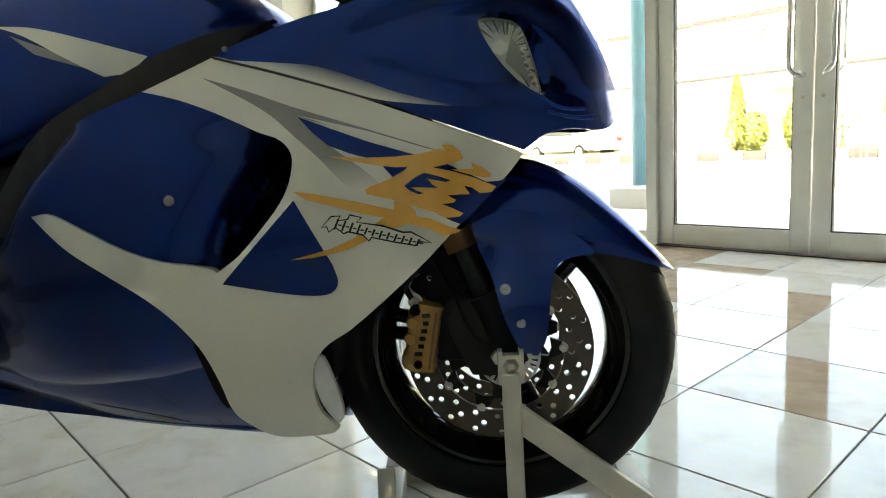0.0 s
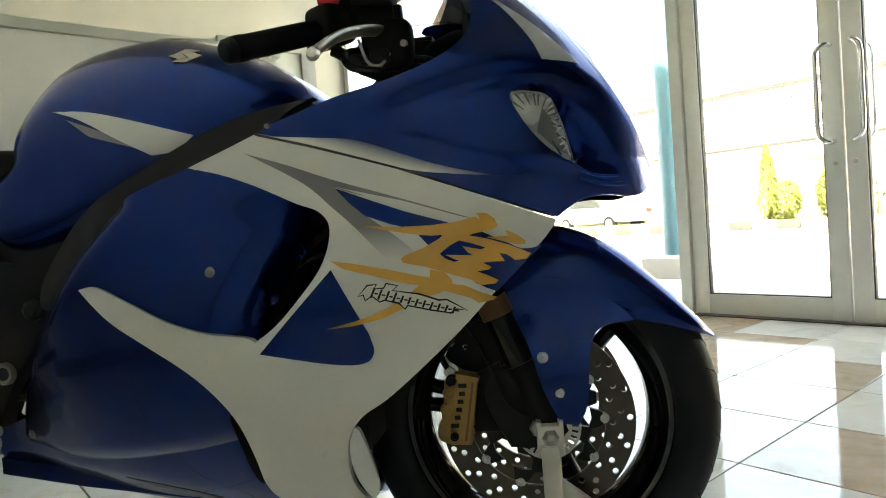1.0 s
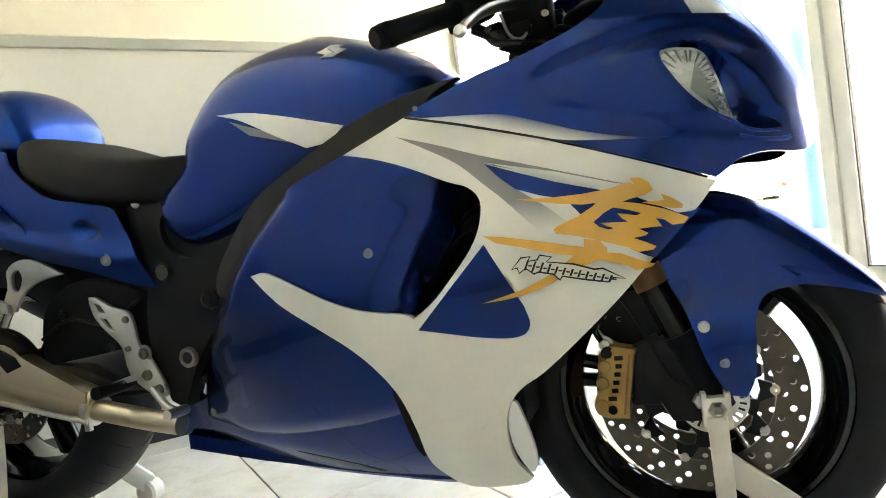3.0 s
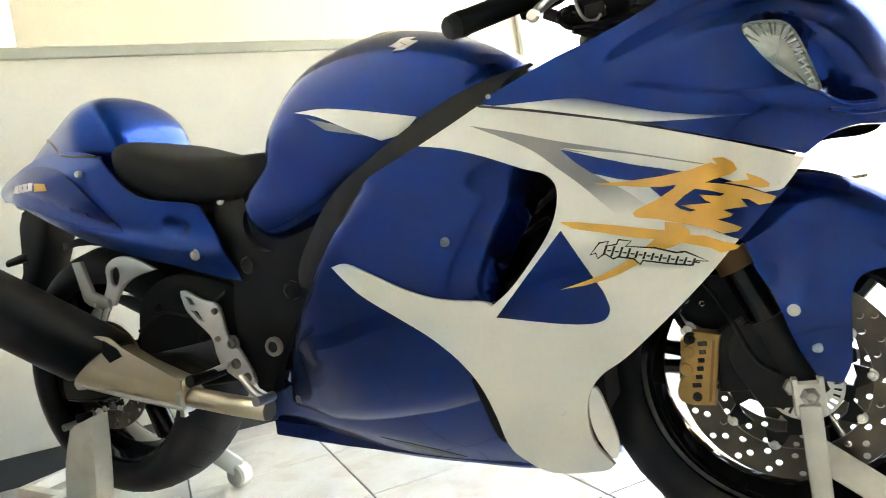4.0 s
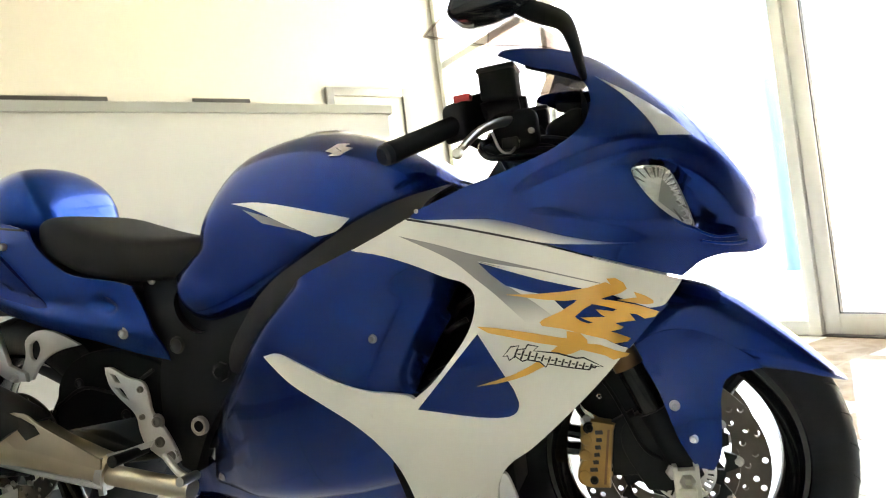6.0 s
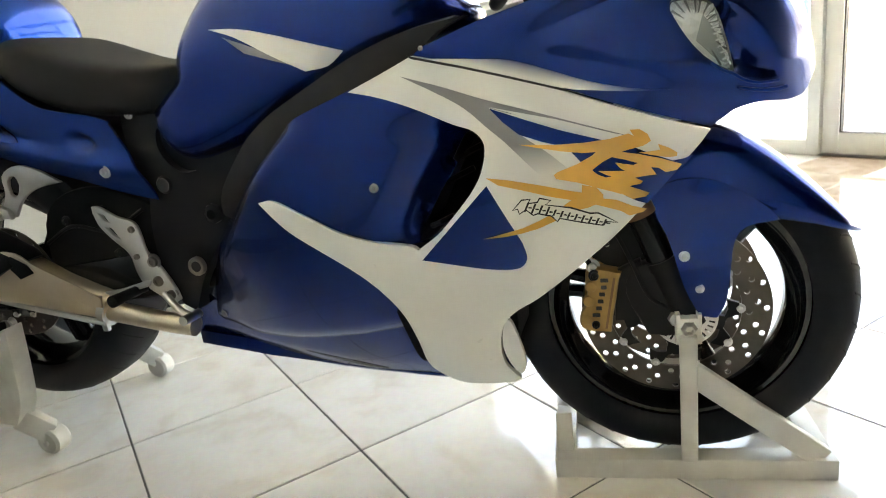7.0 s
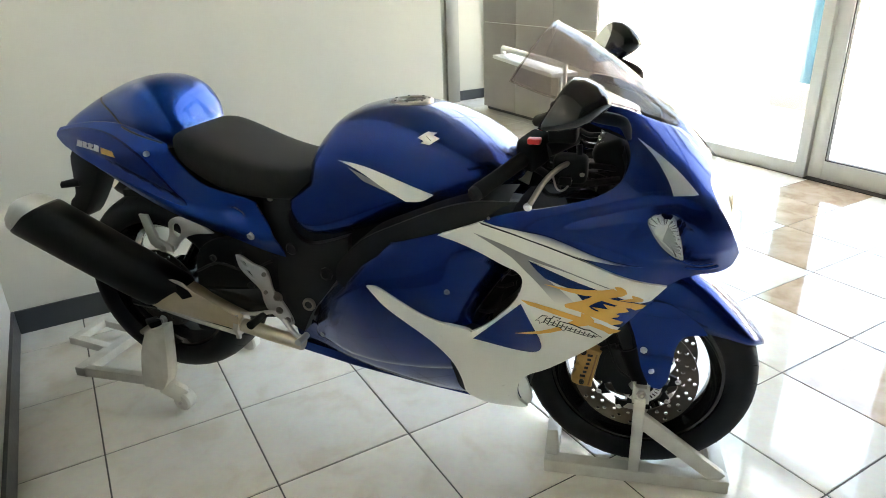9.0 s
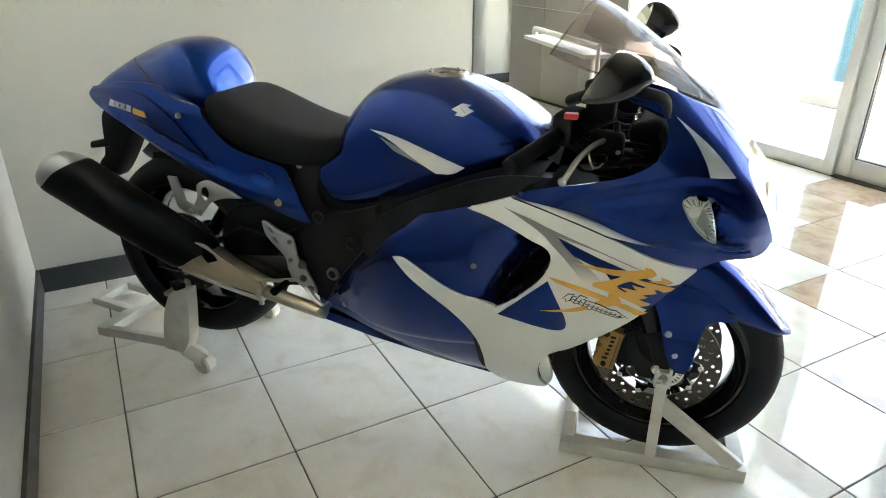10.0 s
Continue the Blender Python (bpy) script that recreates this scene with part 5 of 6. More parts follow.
def make_disc(centre, y, r, inner, n, parent, s):
    """A drilled brake disc, its carrier and buttons."""
    cx, cz = centre[0], centre[2]
    holes = []
    for k in range(n):
        q = 2 * math.pi * k / n
        for i in range(3):
            rad = r - 0.009 - i * 0.0135
            a = q + (0.0, 0.085, -0.06)[i]
            holes.append(ring(0.0050, 10, cx + rad * math.cos(a), cz + rad * math.sin(a)))
    d = part("brake_disc", slab(ring(r, 96, cx, cz), y - 0.0025, y + 0.0025, 0, None, [ring(inner, 64, cx, cz)] + holes), DISC, parent, "drilled steel brake disc", 30)
    bm = bmesh.new()
    arms = []
    for k in range(10):
        q = 2 * math.pi * k / 10
        for da, rad in ((-0.20, inner - 0.022), (-0.10, inner - 0.004), (0.10, inner - 0.004), (0.20, inner - 0.022)):
            arms.append((cx + rad * math.cos(q + da), cz + rad * math.sin(q + da)))
    windows = []
    for k in range(5):
        q = 2 * math.pi * k / 5 + 0.3
        windows.append([(cx + rad * math.cos(q + da), cz + rad * math.sin(q + da)) for da, rad in ((-0.47, inner * 0.60), (-0.47, inner * 0.76), (-0.3, inner * 0.80), (0.0, inner * 0.80), (0.3, inner * 0.80), (0.47, inner * 0.76), (0.47, inner * 0.60), (0.2, inner * 0.5), (-0.2, inner * 0.5))])
    slab(arms, y - s * 0.004, y + s * 0.004, 0, bm, windows)
    part("disc_carrier", bm, FRAMEBLK, d, "black disc carrier")
    for k in range(10):
        q = 2 * math.pi * k / 10
        bm = bmesh.new()
        bolt(bm, cx + (inner - 0.003) * math.cos(q), y + s * 0.003, cz + (inner - 0.003) * math.sin(q), 0.006, 0.005, s)
        part("disc_button", bm, STEEL, d)
    return d


front_wheel = make_wheel("front_wheel", AXLE, 0.295, 0.120, 0.088, 3, 0.05, "black front wheel with twin drilled discs")
for s in (-1, 1):
    make_disc(AXLE, s * 0.061, 0.155, 0.108, 20, front_wheel, s)
bm = bmesh.new()
slots = []
for k in range(30):
    q = 2 * math.pi * k / 30
    slots.append([(AXLE[0] + 0.016 + rad * math.cos(q + da), AXLE[2] + rad * math.sin(q + da)) for da, rad in ((-0.045, 0.038), (0.045, 0.038), (0.045, 0.048), (-0.045, 0.048))])
slab(ring(0.052, 60, AXLE[0] + 0.016, AXLE[2]), -0.099, -0.0975, 0, bm, slots + [ring(0.03, 24, AXLE[0] + 0.016, AXLE[2])])
part("sensor_ring", bm, STEEL, front_wheel, "slotted steel sensor ring")
rear_wheel = make_wheel("rear_wheel", REAR, 0.305, 0.190, 0.138, 3, 0.065, "black rear wheel with wide tyre")
make_disc(REAR, -0.085, 0.130, 0.085, 16, rear_wheel, -1)

# --- forks, fender, brakes
RAKE = Vector((-0.365, 0, 0.931)).normalized()
for s in (-1, 1):
    foot = Vector((0.018, s * 0.088, 0.300))
    fork = part("fork_leg", tube([foot, foot + RAKE * 0.05, foot + RAKE * 0.12], (0.027, 0.025), 18), FRAMEBLK, bike, "black lower fork leg")
    part("fork_tube", tube([foot + RAKE * 0.10, foot + RAKE * 0.62], 0.0225, 18), GLOSSBLK, fork)
    part("fork_collar", tube([foot + RAKE * 0.11, foot + RAKE * 0.125], 0.0275, 18), FRAMEBLK, fork)
    part("fork_sleeve", tube([foot + RAKE * 0.205, foot + RAKE * 0.235], 0.0258, 18), BRONZE, fork, "bronze fork sleeve")
    part("axle_clamp", slab(eased([(-0.05, 0.285), (0.02, 0.285), (0.032, 0.316), (0.014, 0.36), (-0.015, 0.412), (-0.07, 0.405), (-0.085, 0.36)], (0,), 3), s * 0.076, s * 0.104, 0.004), FRAMEBLK, fork)
    part("axle_nut", lathe([(0, s * 0.012), (0.011, s * 0.012), (0.014, s * 0.008), (0.014, 0)], (-0.006, s * 0.100, 0.316), 6), STEEL, fork)
    calo = eased([(-0.130, 0.409), (-0.090, 0.400), (-0.095, 0.386), (-0.101, 0.350), (-0.107, 0.322), (-0.111, 0.292), (-0.142, 0.293), (-0.160, 0.300), (-0.164, 0.314), (-0.160, 0.328), (-0.151, 0.342), (-0.147, 0.374), (-0.139, 0.395)], (0, 1, 2, 5, 6, 9, 10), 2)
    cal = part("brake_caliper", slab(calo, s * 0.078, s * 0.112, 0.006), GOLD, bike, "gold radial brake caliper")
    for x, z in ((-0.121, 0.378), (-0.126, 0.352), (-0.131, 0.318)):
        part("piston_boss", lathe([(0, s * 0.0035), (0.0085, s * 0.003), (0.0105, 0), (0.0105, -s * 0.004)], (x - 0.020, s * 0.110, z - 0.002), 18), GOLD, cal)
    part("caliper_groove", slab([(-0.104, 0.392), (-0.100, 0.392), (-0.117, 0.300), (-0.121, 0.300)], s * 0.1118, s * 0.1126), BRONZE, cal)
    part("inner_half", slab(calo, s * 0.034, s * 0.058, 0.005), GOLD, cal)
    part("bridge", slab([(-0.158, 0.32), (-0.145, 0.32), (-0.137, 0.39), (-0.152, 0.39)], s * 0.056, s * 0.080, 0.002), GOLD, cal)
    for x, z in ((-0.134, 0.396), (-0.136, 0.308)):
        bm = bmesh.new()
        bolt(bm, x, s * 0.112, z, 0.007, 0.006, s)
        part("bolt", bm, FRAMEBLK, cal)
    bm = bmesh.new()
    for k in range(6):
        z0, x0 = 0.322 + k * 0.0125, -0.1325 + k * 0.0032
        tall = 0.0050 if k % 5 else 0.0085
        add_box(bm, (x0 - tall, s * 0.1125 - 0.0012, z0), (x0 + 0.0045, s * 0.1125 + 0.0012, z0 + 0.0068), 0.0008, 1)
    tagged(part("caliper_mark", bm, BLACKDEC, cal, "row of dark marks"), kind="stuff")
    part("mount", slab([(-0.10, 0.40), (-0.06, 0.42), (-0.04, 0.36), (-0.06, 0.31), (-0.105, 0.31)], s * 0.084, s * 0.102, 0.004), FRAMEBLK, cal)
    hose = spline([(-0.135, s * 0.095, 0.40), (-0.150, s * 0.10, 0.435), (-0.125, s * 0.10, 0.47), (-0.13, s * 0.09, 0.53), (-0.17, s * 0.08, 0.60)], 6)
    part("brake_hose", tube(hose, 0.005, 8), GLOSSBLK, bike, "black brake hose")
    bm = bmesh.new()
    bolt(bm, -0.137, s * 0.098, 0.408, 0.008, 0.008, s)
    add_tube(bm, [(-0.137, s * 0.09, 0.408), (-0.15, s * 0.095, 0.43)], 0.006, 8)
    part("banjo_bolt", bm, STEEL, cal)

for s in (-1, 1):
    part("hose_guard", slab(eased([(-0.150, 0.425), (-0.120, 0.475), (-0.075, 0.480), (-0.05, 0.43), (-0.06, 0.395), (-0.10, 0.395)], (0,), 3), s * 0.072, s * 0.080, 0.003), FRAMEBLK, bike, "black bracket and hose guide behind the caliper")
    part("hose_clip", lathe([(0.005, 0), (0.009, s * 0.002), (0.009, s * 0.012), (0.005, s * 0.013)], (-0.138, s * 0.085, 0.455), 14), STEEL, bike)
    for x, z, r, y in ((-0.155, 0.476, 0.012, 0.098), (-0.128, 0.492, 0.009, 0.094), (-0.168, 0.452, 0.008, 0.092), (-0.112, 0.445, 0.006, 0.082)):
        part("hose_fitting", lathe([(r * 0.45, s * 0.012), (r * 0.7, s * 0.013), (r, s * 0.009), (r, 0), (r * 0.8, -s * 0.010), (r * 0.45, -s * 0.011)], (x, s * y, z), 16), CHROME, bike, "bright steel hose fitting")
    part("sensor_lead", tube(spline([(-0.02, s * 0.106, 0.335), (-0.05, s * 0.108, 0.36), (-0.075, s * 0.105, 0.42), (-0.10, s * 0.10, 0.47), (-0.15, s * 0.085, 0.53)], 5), 0.0035, 8), PLASTIC, bike)

# front fender: an arch over the tyre with side blades
bm = bmesh.new()
arch = []
PROFILE = [(-0.14, 0.570, 0.055), (-0.10, 0.595, 0.065), (-0.04, 0.620, 0.074), (0.02, 0.628, 0.080), (0.08, 0.615, 0.082), (0.14, 0.580, 0.080), (0.20, 0.526, 0.074), (0.25, 0.472, 0.058), (0.285, 0.432, 0.012)]
LOWEDGE = [(-0.14, 0.52), (-0.10, 0.52), (-0.04, 0.485), (0.02, 0.470), (0.08, 0.468), (0.14, 0.475), (0.20, 0.462), (0.25, 0.445), (0.285, 0.428)]
for x, zt, w in resample(PROFILE, 4):
    zl = lerp(x, LOWEDGE)
    n = 12
    arch.append([(x, w * math.copysign(abs(math.cos(q)) ** 0.7, math.cos(q)), zl + (zt - zl) * abs(math.sin(q)) ** 0.62) for q in (math.pi * k / (2 * n) for k in range(2 * n + 1))])
fender = part("front_fender", add_loft(bm, arch, False, False), BLUE, bike, "glossy blue front fender", 60)
md = fender.modifiers.new("thick", "SOLIDIFY")
md.thickness, md.offset = 0.0035, -1
BLADE = eased([(-0.052, 0.520), (0.0, 0.545), (0.06, 0.54), (0.125, 0.50), (0.150, 0.475), (0.101, 0.467), (0.082, 0.442), (0.076, 0.40), (0.070, 0.350), (0.056, 0.322), (0.030, 0.326), (0.006, 0.378), (-0.016, 0.455)], (0, 4, 9, 10), 3)
for s in (-1, 1):
    blade = part("fender_blade", shell(BLADE, lambda x, z: 0.082 + 0.033 * smooth01(0.52 - z, 0.0, 0.12) + 0.005 * math.exp(-((x - 0.02) / 0.03) ** 2), 0.005, (), 0.014, s), BLUE, bike, "blue fender side blade")
    for x, z in ((0.008, 0.428), (0.029, 0.373)):
        bm = bmesh.new()
        bolt(bm, x, s * 0.1195, z, 0.0058, 0.006, s)
        part("bolt", bm, STEEL, blade)

# --- engine and frame
block = box((-0.83, -0.085, 0.24), (-0.42, 0.085, 0.52), 0.03, 3)
engine = part("engine", block, FRAMEBLK, bike, "black engine behind the fairing")
part("cylinder_block", box((-0.66, -0.13, 0.48), (-0.42, 0.13, 0.66), 0.02, 2), FRAMEBLK, engine)
part("frame_spar", box((-0.95, -0.112, 0.55), (-0.30, 0.112, 0.735), 0.03, 3), FRAMEBLK, bike, "black frame spar under the tank")
part("radiator", box((-0.30, -0.16, 0.30), (-0.26, 0.16, 0.60), 0.006), FRAMEBLK, bike, "black radiator")
PLATE = eased([(-1.015, 0.745), (-0.95, 0.752), (-0.90, 0.748), (-0.930, 0.706), (-0.920, 0.660), (-0.882, 0.628), (-0.824, 0.636), (-0.75, 0.662), (-0.765, 0.58), (-0.82, 0.50), (-0.885, 0.42), (-0.925, 0.345), (-0.955, 0.36), (-0.985, 0.45), (-0.985, 0.53), (-0.972, 0.60), (-0.992, 0.66)], (0, 2, 7, 11, 12), 3)
for s in (-1, 1):
    plate = part("frame_plate", shell(PLATE, lambda x, z: 0.128 + 0.012 * smooth01(x, -0.95, -0.8) - 0.02 * smooth01(z, 0.66, 0.76), 0.045, (), 0.02, s), FRAMEBLK, bike, "black cast frame plate")
    part("pivot_ring", lathe([(0.011, s * 0.004), (0.0125, s * 0.006), (0.017, s * 0.006), (0.019, s * 0.003), (0.019, -s * 0.004)], (-0.892, s * 0.139, 0.443), 24), PEWTER, plate, "steel swingarm pivot nut")
    part("pivot_hole", lathe([(0, s * 0.002), (0.013, s * 0.002)], (-0.892, s * 0.139, 0.443), 18), BLACKDEC, plate)
    bm = bmesh.new()
    bolt(bm, -0.982, s * 0.122, 0.744, 0.006, 0.004, s)
    part("bolt", bm, STEEL, plate)
    bm = bmesh.new()
    add_lathe(bm, [(0, s * 0.003), (0.010, s * 0.002), (0.014, s * 0.004), (0.018, 0)], (-0.927, s * 0.134, 0.607), 18)
    part("plug", bm, BLACKDEC, plate)
    bm = bmesh.new()
    add_lathe(bm, [(0, s * 0.012), (0.010, s * 0.012), (0.013, s * 0.009), (0.019, s * 0.006), (0.020, 0)], (-0.823, s * 0.142, 0.548), 8)
    part("engine_bolt", bm, FRAMEBLK, plate)

# fairing screws
for s in (-1, 1):
    for x, z, r in ((-0.444, 0.598, 0.0052), (-0.341, 0.792, 0.0025), (-0.880, 0.329, 0.006)):
        bm = bmesh.new()
        w = sunk(x, z) if z != 0.792 else nose_skin(x, z)
        bolt(bm, x, s * (w + 0.001), z, r, 0.004, s)
        part("screw", bm, PEWTER, side[s])

# --- footrests
HANGER = eased([(-1.104, 0.576), (-1.085, 0.574), (-1.05, 0.553), (-1.012, 0.540), (-1.002, 0.510), (-0.998, 0.478), (-0.972, 0.442), (-0.950, 0.400), (-0.944, 0.376), (-0.962, 0.370), (-0.990, 0.385), (-1.022, 0.410), (-1.034, 0.440), (-1.040, 0.475), (-1.075, 0.510), (-1.098, 0.540)], (0, 8), 3)
SLITS = [[(-1.090, 0.562), (-1.078, 0.558), (-1.068, 0.543), (-1.080, 0.546)], [(-1.082, 0.533), (-1.066, 0.530), (-1.052, 0.508), (-1.066, 0.514)]]
for s in (-1, 1):
    hanger = part("footrest_hanger", slab(HANGER, s * 0.138, s * 0.148, 0.003, None, SLITS), ALU, bike, "bare aluminium footrest hanger")
    for x, z, r in ((-1.017, 0.526, 0.007), (-1.020, 0.470, 0.006), (-0.986, 0.458, 0.011), (-0.984, 0.417, 0.011), (-0.961, 0.388, 0.010)):
        bm = bmesh.new()
        bolt(bm, x, s * 0.148, z, r, 0.006, s)
        part("bolt", bm, PEWTER, hanger)
    rest = part("footrest", tube([(-1.02, s * 0.145, 0.405), (-1.03, s * 0.170, 0.403), (-1.03, s * 0.23, 0.405)], (0.009, 0.012), 12), PLASTIC, hanger, "ribbed rubber footrest")
    part("brake_pedal", tube(spline([(-0.975, s * 0.150, 0.390), (-0.945, s * 0.165, 0.372), (-0.925, s * 0.172, 0.360), (-0.905, s * 0.174, 0.352)], 5), 0.0075, 10), STEEL, hanger, "bare steel pedal")
    part("pedal_toe", tube([(-0.905, s * 0.150, 0.349), (-0.905, s * 0.200, 0.352)], 0.0095, 12), STEEL, hanger)

# --- swingarm and rear end
for s in (-1, 1):
    arm = [(-0.88, s * 0.085, 0.44), (-1.05, s * 0.115, 0.42), (-1.25, s * 0.125, 0.405), (-1.43, s * 0.125, 0.385), (-1.52, s * 0.125, 0.385)]
    bm = bmesh.new()
    rings = []
    for (x, y, z), h in zip(resample(arm, 3), np.linspace(0.055, 0.030, 13)):
        rings.append([(x, y + 0.018 * math.copysign(abs(math.cos(q)) ** 0.5, math.cos(q)), z + h * math.copysign(abs(math.sin(q)) ** 0.5, math.sin(q))) for q in (2 * math.pi * k / 16 for k in range(16))])
    sw = part("swingarm", add_loft(bm, rings), GLOSSBLK, bike, "black aluminium swingarm")
    part("axle_nut", lathe([(0, s * 0.02), (0.014, s * 0.02), (0.018, s * 0.014), (0.018, 0)], (REAR[0], s * 0.143, REAR[2]), 6), STEEL, sw)
    part("stand_bobbin", lathe([(0.006, 0), (0.014, s * 0.002), (0.008, s * 0.010), (0.014, s * 0.02), (0, s * 0.022)], (-1.41, s * 0.143, 0.325), 18), STEEL, sw)
BRACE = eased([(-1.275, 0.445), (-1.262, 0.540), (-1.215, 0.592), (-1.13, 0.612), (-1.03, 0.590), (-0.965, 0.56), (-0.965, 0.40), (-1.06, 0.395), (-1.18, 0.415)], (0, 5, 6), 3)
for s in (-1, 1):
    brace = part("swingarm_brace", slab(BRACE, s * 0.098, s * 0.122, 0.006), MATTBLK, bike, "black swingarm brace and chain guard")
    for x, z, r in ((-1.20, 0.545, 0.011), (-1.10, 0.565, 0.008), (-1.085, 0.470, 0.012)):
        bm = bmesh.new()
        bolt(bm, x, s * 0.122, z, r, 0.006, s)
        part("bolt", bm, FRAMEBLK, brace)
    part("brake_line", tube(spline([(-1.26, s * 0.128, 0.50), (-1.18, s * 0.130, 0.535), (-1.09, s * 0.128, 0.52), (-1.00, s * 0.126, 0.56)], 5), 0.004, 8), PLASTIC, brace)
hug = eased([(-1.36, 0.566), (-1.330, 0.612), (-1.325, 0.650), (-1.29, 0.668), (-1.24, 0.662), (-1.175, 0.628), (-1.245, 0.618), (-1.29, 0.595), (-1.318, 0.562)], (0, 5, 8), 3)
HUGHOLE = closed([(-1.312, 0.640), (-1.292, 0.648), (-1.285, 0.628), (-1.300, 0.605), (-1.315, 0.612)], 2)
both("muffler_bracket", lambda s: slab(hug, s * 0.135, s * 0.125, 0.003, None, [HUGHOLE]), ALU, bike, "pale cast muffler bracket")
both("pillion_hanger", lambda s: slab([(-1.412, 0.672), (-1.384, 0.672), (-1.362, 0.600), (-1.318, 0.580), (-1.316, 0.560), (-1.375, 0.570), (-1.392, 0.582)], s * 0.150, s * 0.138, 0.003), ALU, bike, "folded aluminium bracket")
both("bracket_bolt", lambda s: bolt(bmesh.new(), -1.345, s * 0.150, 0.573, 0.009, 0.01, s), STEEL, bike)
part("inner_fender", add_loft(bmesh.new(), [[(REAR[0] + r * math.cos(q), y, REAR[2] + r * math.sin(q)) for y, r in ((-0.105, 0.31), (-0.10, 0.328), (-0.05, 0.342), (0.05, 0.342), (0.10, 0.328), (0.105, 0.31))] for q in np.linspace(radians(20), radians(100), 15)], False, False), PLASTIC, bike, "black rear hugger")
part("rear_shock", tube([(-1.02, 0, 0.60), (-1.0, 0, 0.36)], 0.035, 16), FRAMEBLK, bike)
plateholder = [(-1.70, 0.84), (-1.62, 0.81), (-1.655, 0.713), (-1.735, 0.605), (-1.770, 0.590), (-1.790, 0.615), (-1.780, 0.650), (-1.755, 0.675), (-1.745, 0.740), (-1.735, 0.80)]
part("plate_holder", slab(eased(plateholder, (0,), 3), -0.042, 0.042, 0.008), PLASTIC, bike, "black plate bracket below the tail")
both("holder_lug", lambda s: tube([(-1.725, s * 0.036, 0.715), (-1.785, s * 0.052, 0.705)], (0.016, 0.012), 12, flat=0.7), PLASTIC, bike)

# --- exhaust
for s in (-1, 1):
    a, b = Vector((-1.312, s * 0.185, 0.452)), Vector((-1.745, s * 0.205, 0.662))
    d = (b - a).normalized()
    up = (Vector((0, 0, 1)) - d * d.z).normalized()
    out = d.cross(up)

    def ovals(t, ru, ro, tilt=0.0):
        c = a + d * t
        return [c + up * ru * math.copysign(abs(math.sin(q)) ** 0.8, math.sin(q)) + out * ro * math.copysign(abs(math.cos(q)) ** 0.8, math.cos(q)) + d * tilt * math.sin(q) for q in (2 * math.pi * k / 32 for k in range(32))]

    L = (b - a).length
    can = part("muffler", add_loft(bmesh.new(), [ovals(0.0, 0.060, 0.052, -0.045), ovals(0.015, 0.067, 0.058, -0.045), ovals(0.1, 0.071, 0.062, -0.045), ovals(L * 0.6, 0.075, 0.065, -0.045), ovals(L - 0.012, 0.077, 0.066, -0.045), ovals(L, 0.074, 0.064, -0.045)]), MUFFLER, bike, "satin black muffler can", 50)
    part("end_cap", add_loft(bmesh.new(), [ovals(L - 0.002, 0.0735, 0.0635, -0.045), ovals(L + 0.025, 0.070, 0.060, -0.035), ovals(L + 0.05, 0.055, 0.048, -0.02), ovals(L + 0.06, 0.036, 0.034, -0.01), ovals(L + 0.04, 0.030, 0.028)]), STEEL, can, "brushed steel end cap", 50)
    cone = [(-1.352, s * 0.176, 0.458), (-1.325, s * 0.174, 0.447), (-1.283, s * 0.170, 0.432), (-1.218, s * 0.164, 0.405), (-1.15, s * 0.158, 0.382), (-1.105, s * 0.155, 0.368)]
    part("heel_cone", tube(cone, [0.060, 0.059, 0.052, 0.042, 0.034, 0.030], 28), TITAN, can, "bare steel muffler cone", 50)
    pipe = spline([(-1.14, s * 0.160, 0.364), (-1.06, s * 0.158, 0.348), (-0.985, s * 0.156, 0.333), (-0.915, s * 0.155, 0.322)], 5)
    hp = part("exhaust_pipe", tube(pipe, 0.0205, 20, True), TITAN, bike, "bare steel exhaust pipe")
    shield = [(-1.352, 0.492), (-1.318, 0.510), (-1.262, 0.505), (-1.225, 0.480), (-1.160, 0.440), (-1.095, 0.398), (-1.098, 0.378), (-1.170, 0.402), (-1.250, 0.430), (-1.335, 0.452)]
    part("heat_shield", shell(eased(shield, (0, 5, 6), 3), lambda x, z: 0.226 - 0.16 * max(0.0, x + 1.30) - 2.2 * (z - lerp(x, [(-1.35, 0.470), (-1.20, 0.432), (-1.09, 0.385)])) ** 2 / 0.05 * 0.05, 0.004, (), 0.014, s), TITAN, hp, "pale folded steel heat shield")
    part("shield_notch", shell([(-1.262, 0.500), (-1.232, 0.480), (-1.222, 0.462), (-1.252, 0.452), (-1.268, 0.474)], lambda x, z: 0.2275 - 0.16 * max(0.0, x + 1.30), 0.003, (), 0.02, s), FRAMEBLK, hp, "dark opening in the heat shield")
    strap = part("strap", tube([(-1.122, s * 0.158, 0.3625), (-1.106, s * 0.158, 0.3585)], 0.0325, 20), STEEL, hp, "steel pipe clamp")
    part("strap_tab", box((-1.122, s * 0.178 - 0.005, 0.322), (-1.108, s * 0.178 + 0.005, 0.398), 0.002), STEEL, strap)
    part("stay", slab([(-1.105, 0.392), (-1.060, 0.398), (-0.995, 0.412), (-0.985, 0.425), (-0.998, 0.424), (-1.062, 0.408), (-1.108, 0.402)], s * 0.160, s * 0.166, 0.001), ALU, hp, "pale stay between pipe and footrest")
    part("lower_rail", tube([(-1.36, s * 0.205, 0.405), (-1.24, s * 0.200, 0.376), (-1.11, s * 0.182, 0.340)], 0.006, 8), STEEL, hp)
    bm = bmesh.new()
    bolt(bm, -1.27, s * 0.214, 0.462, 0.006, 0.004, s)
    part("bolt", bm, STEEL, hp)

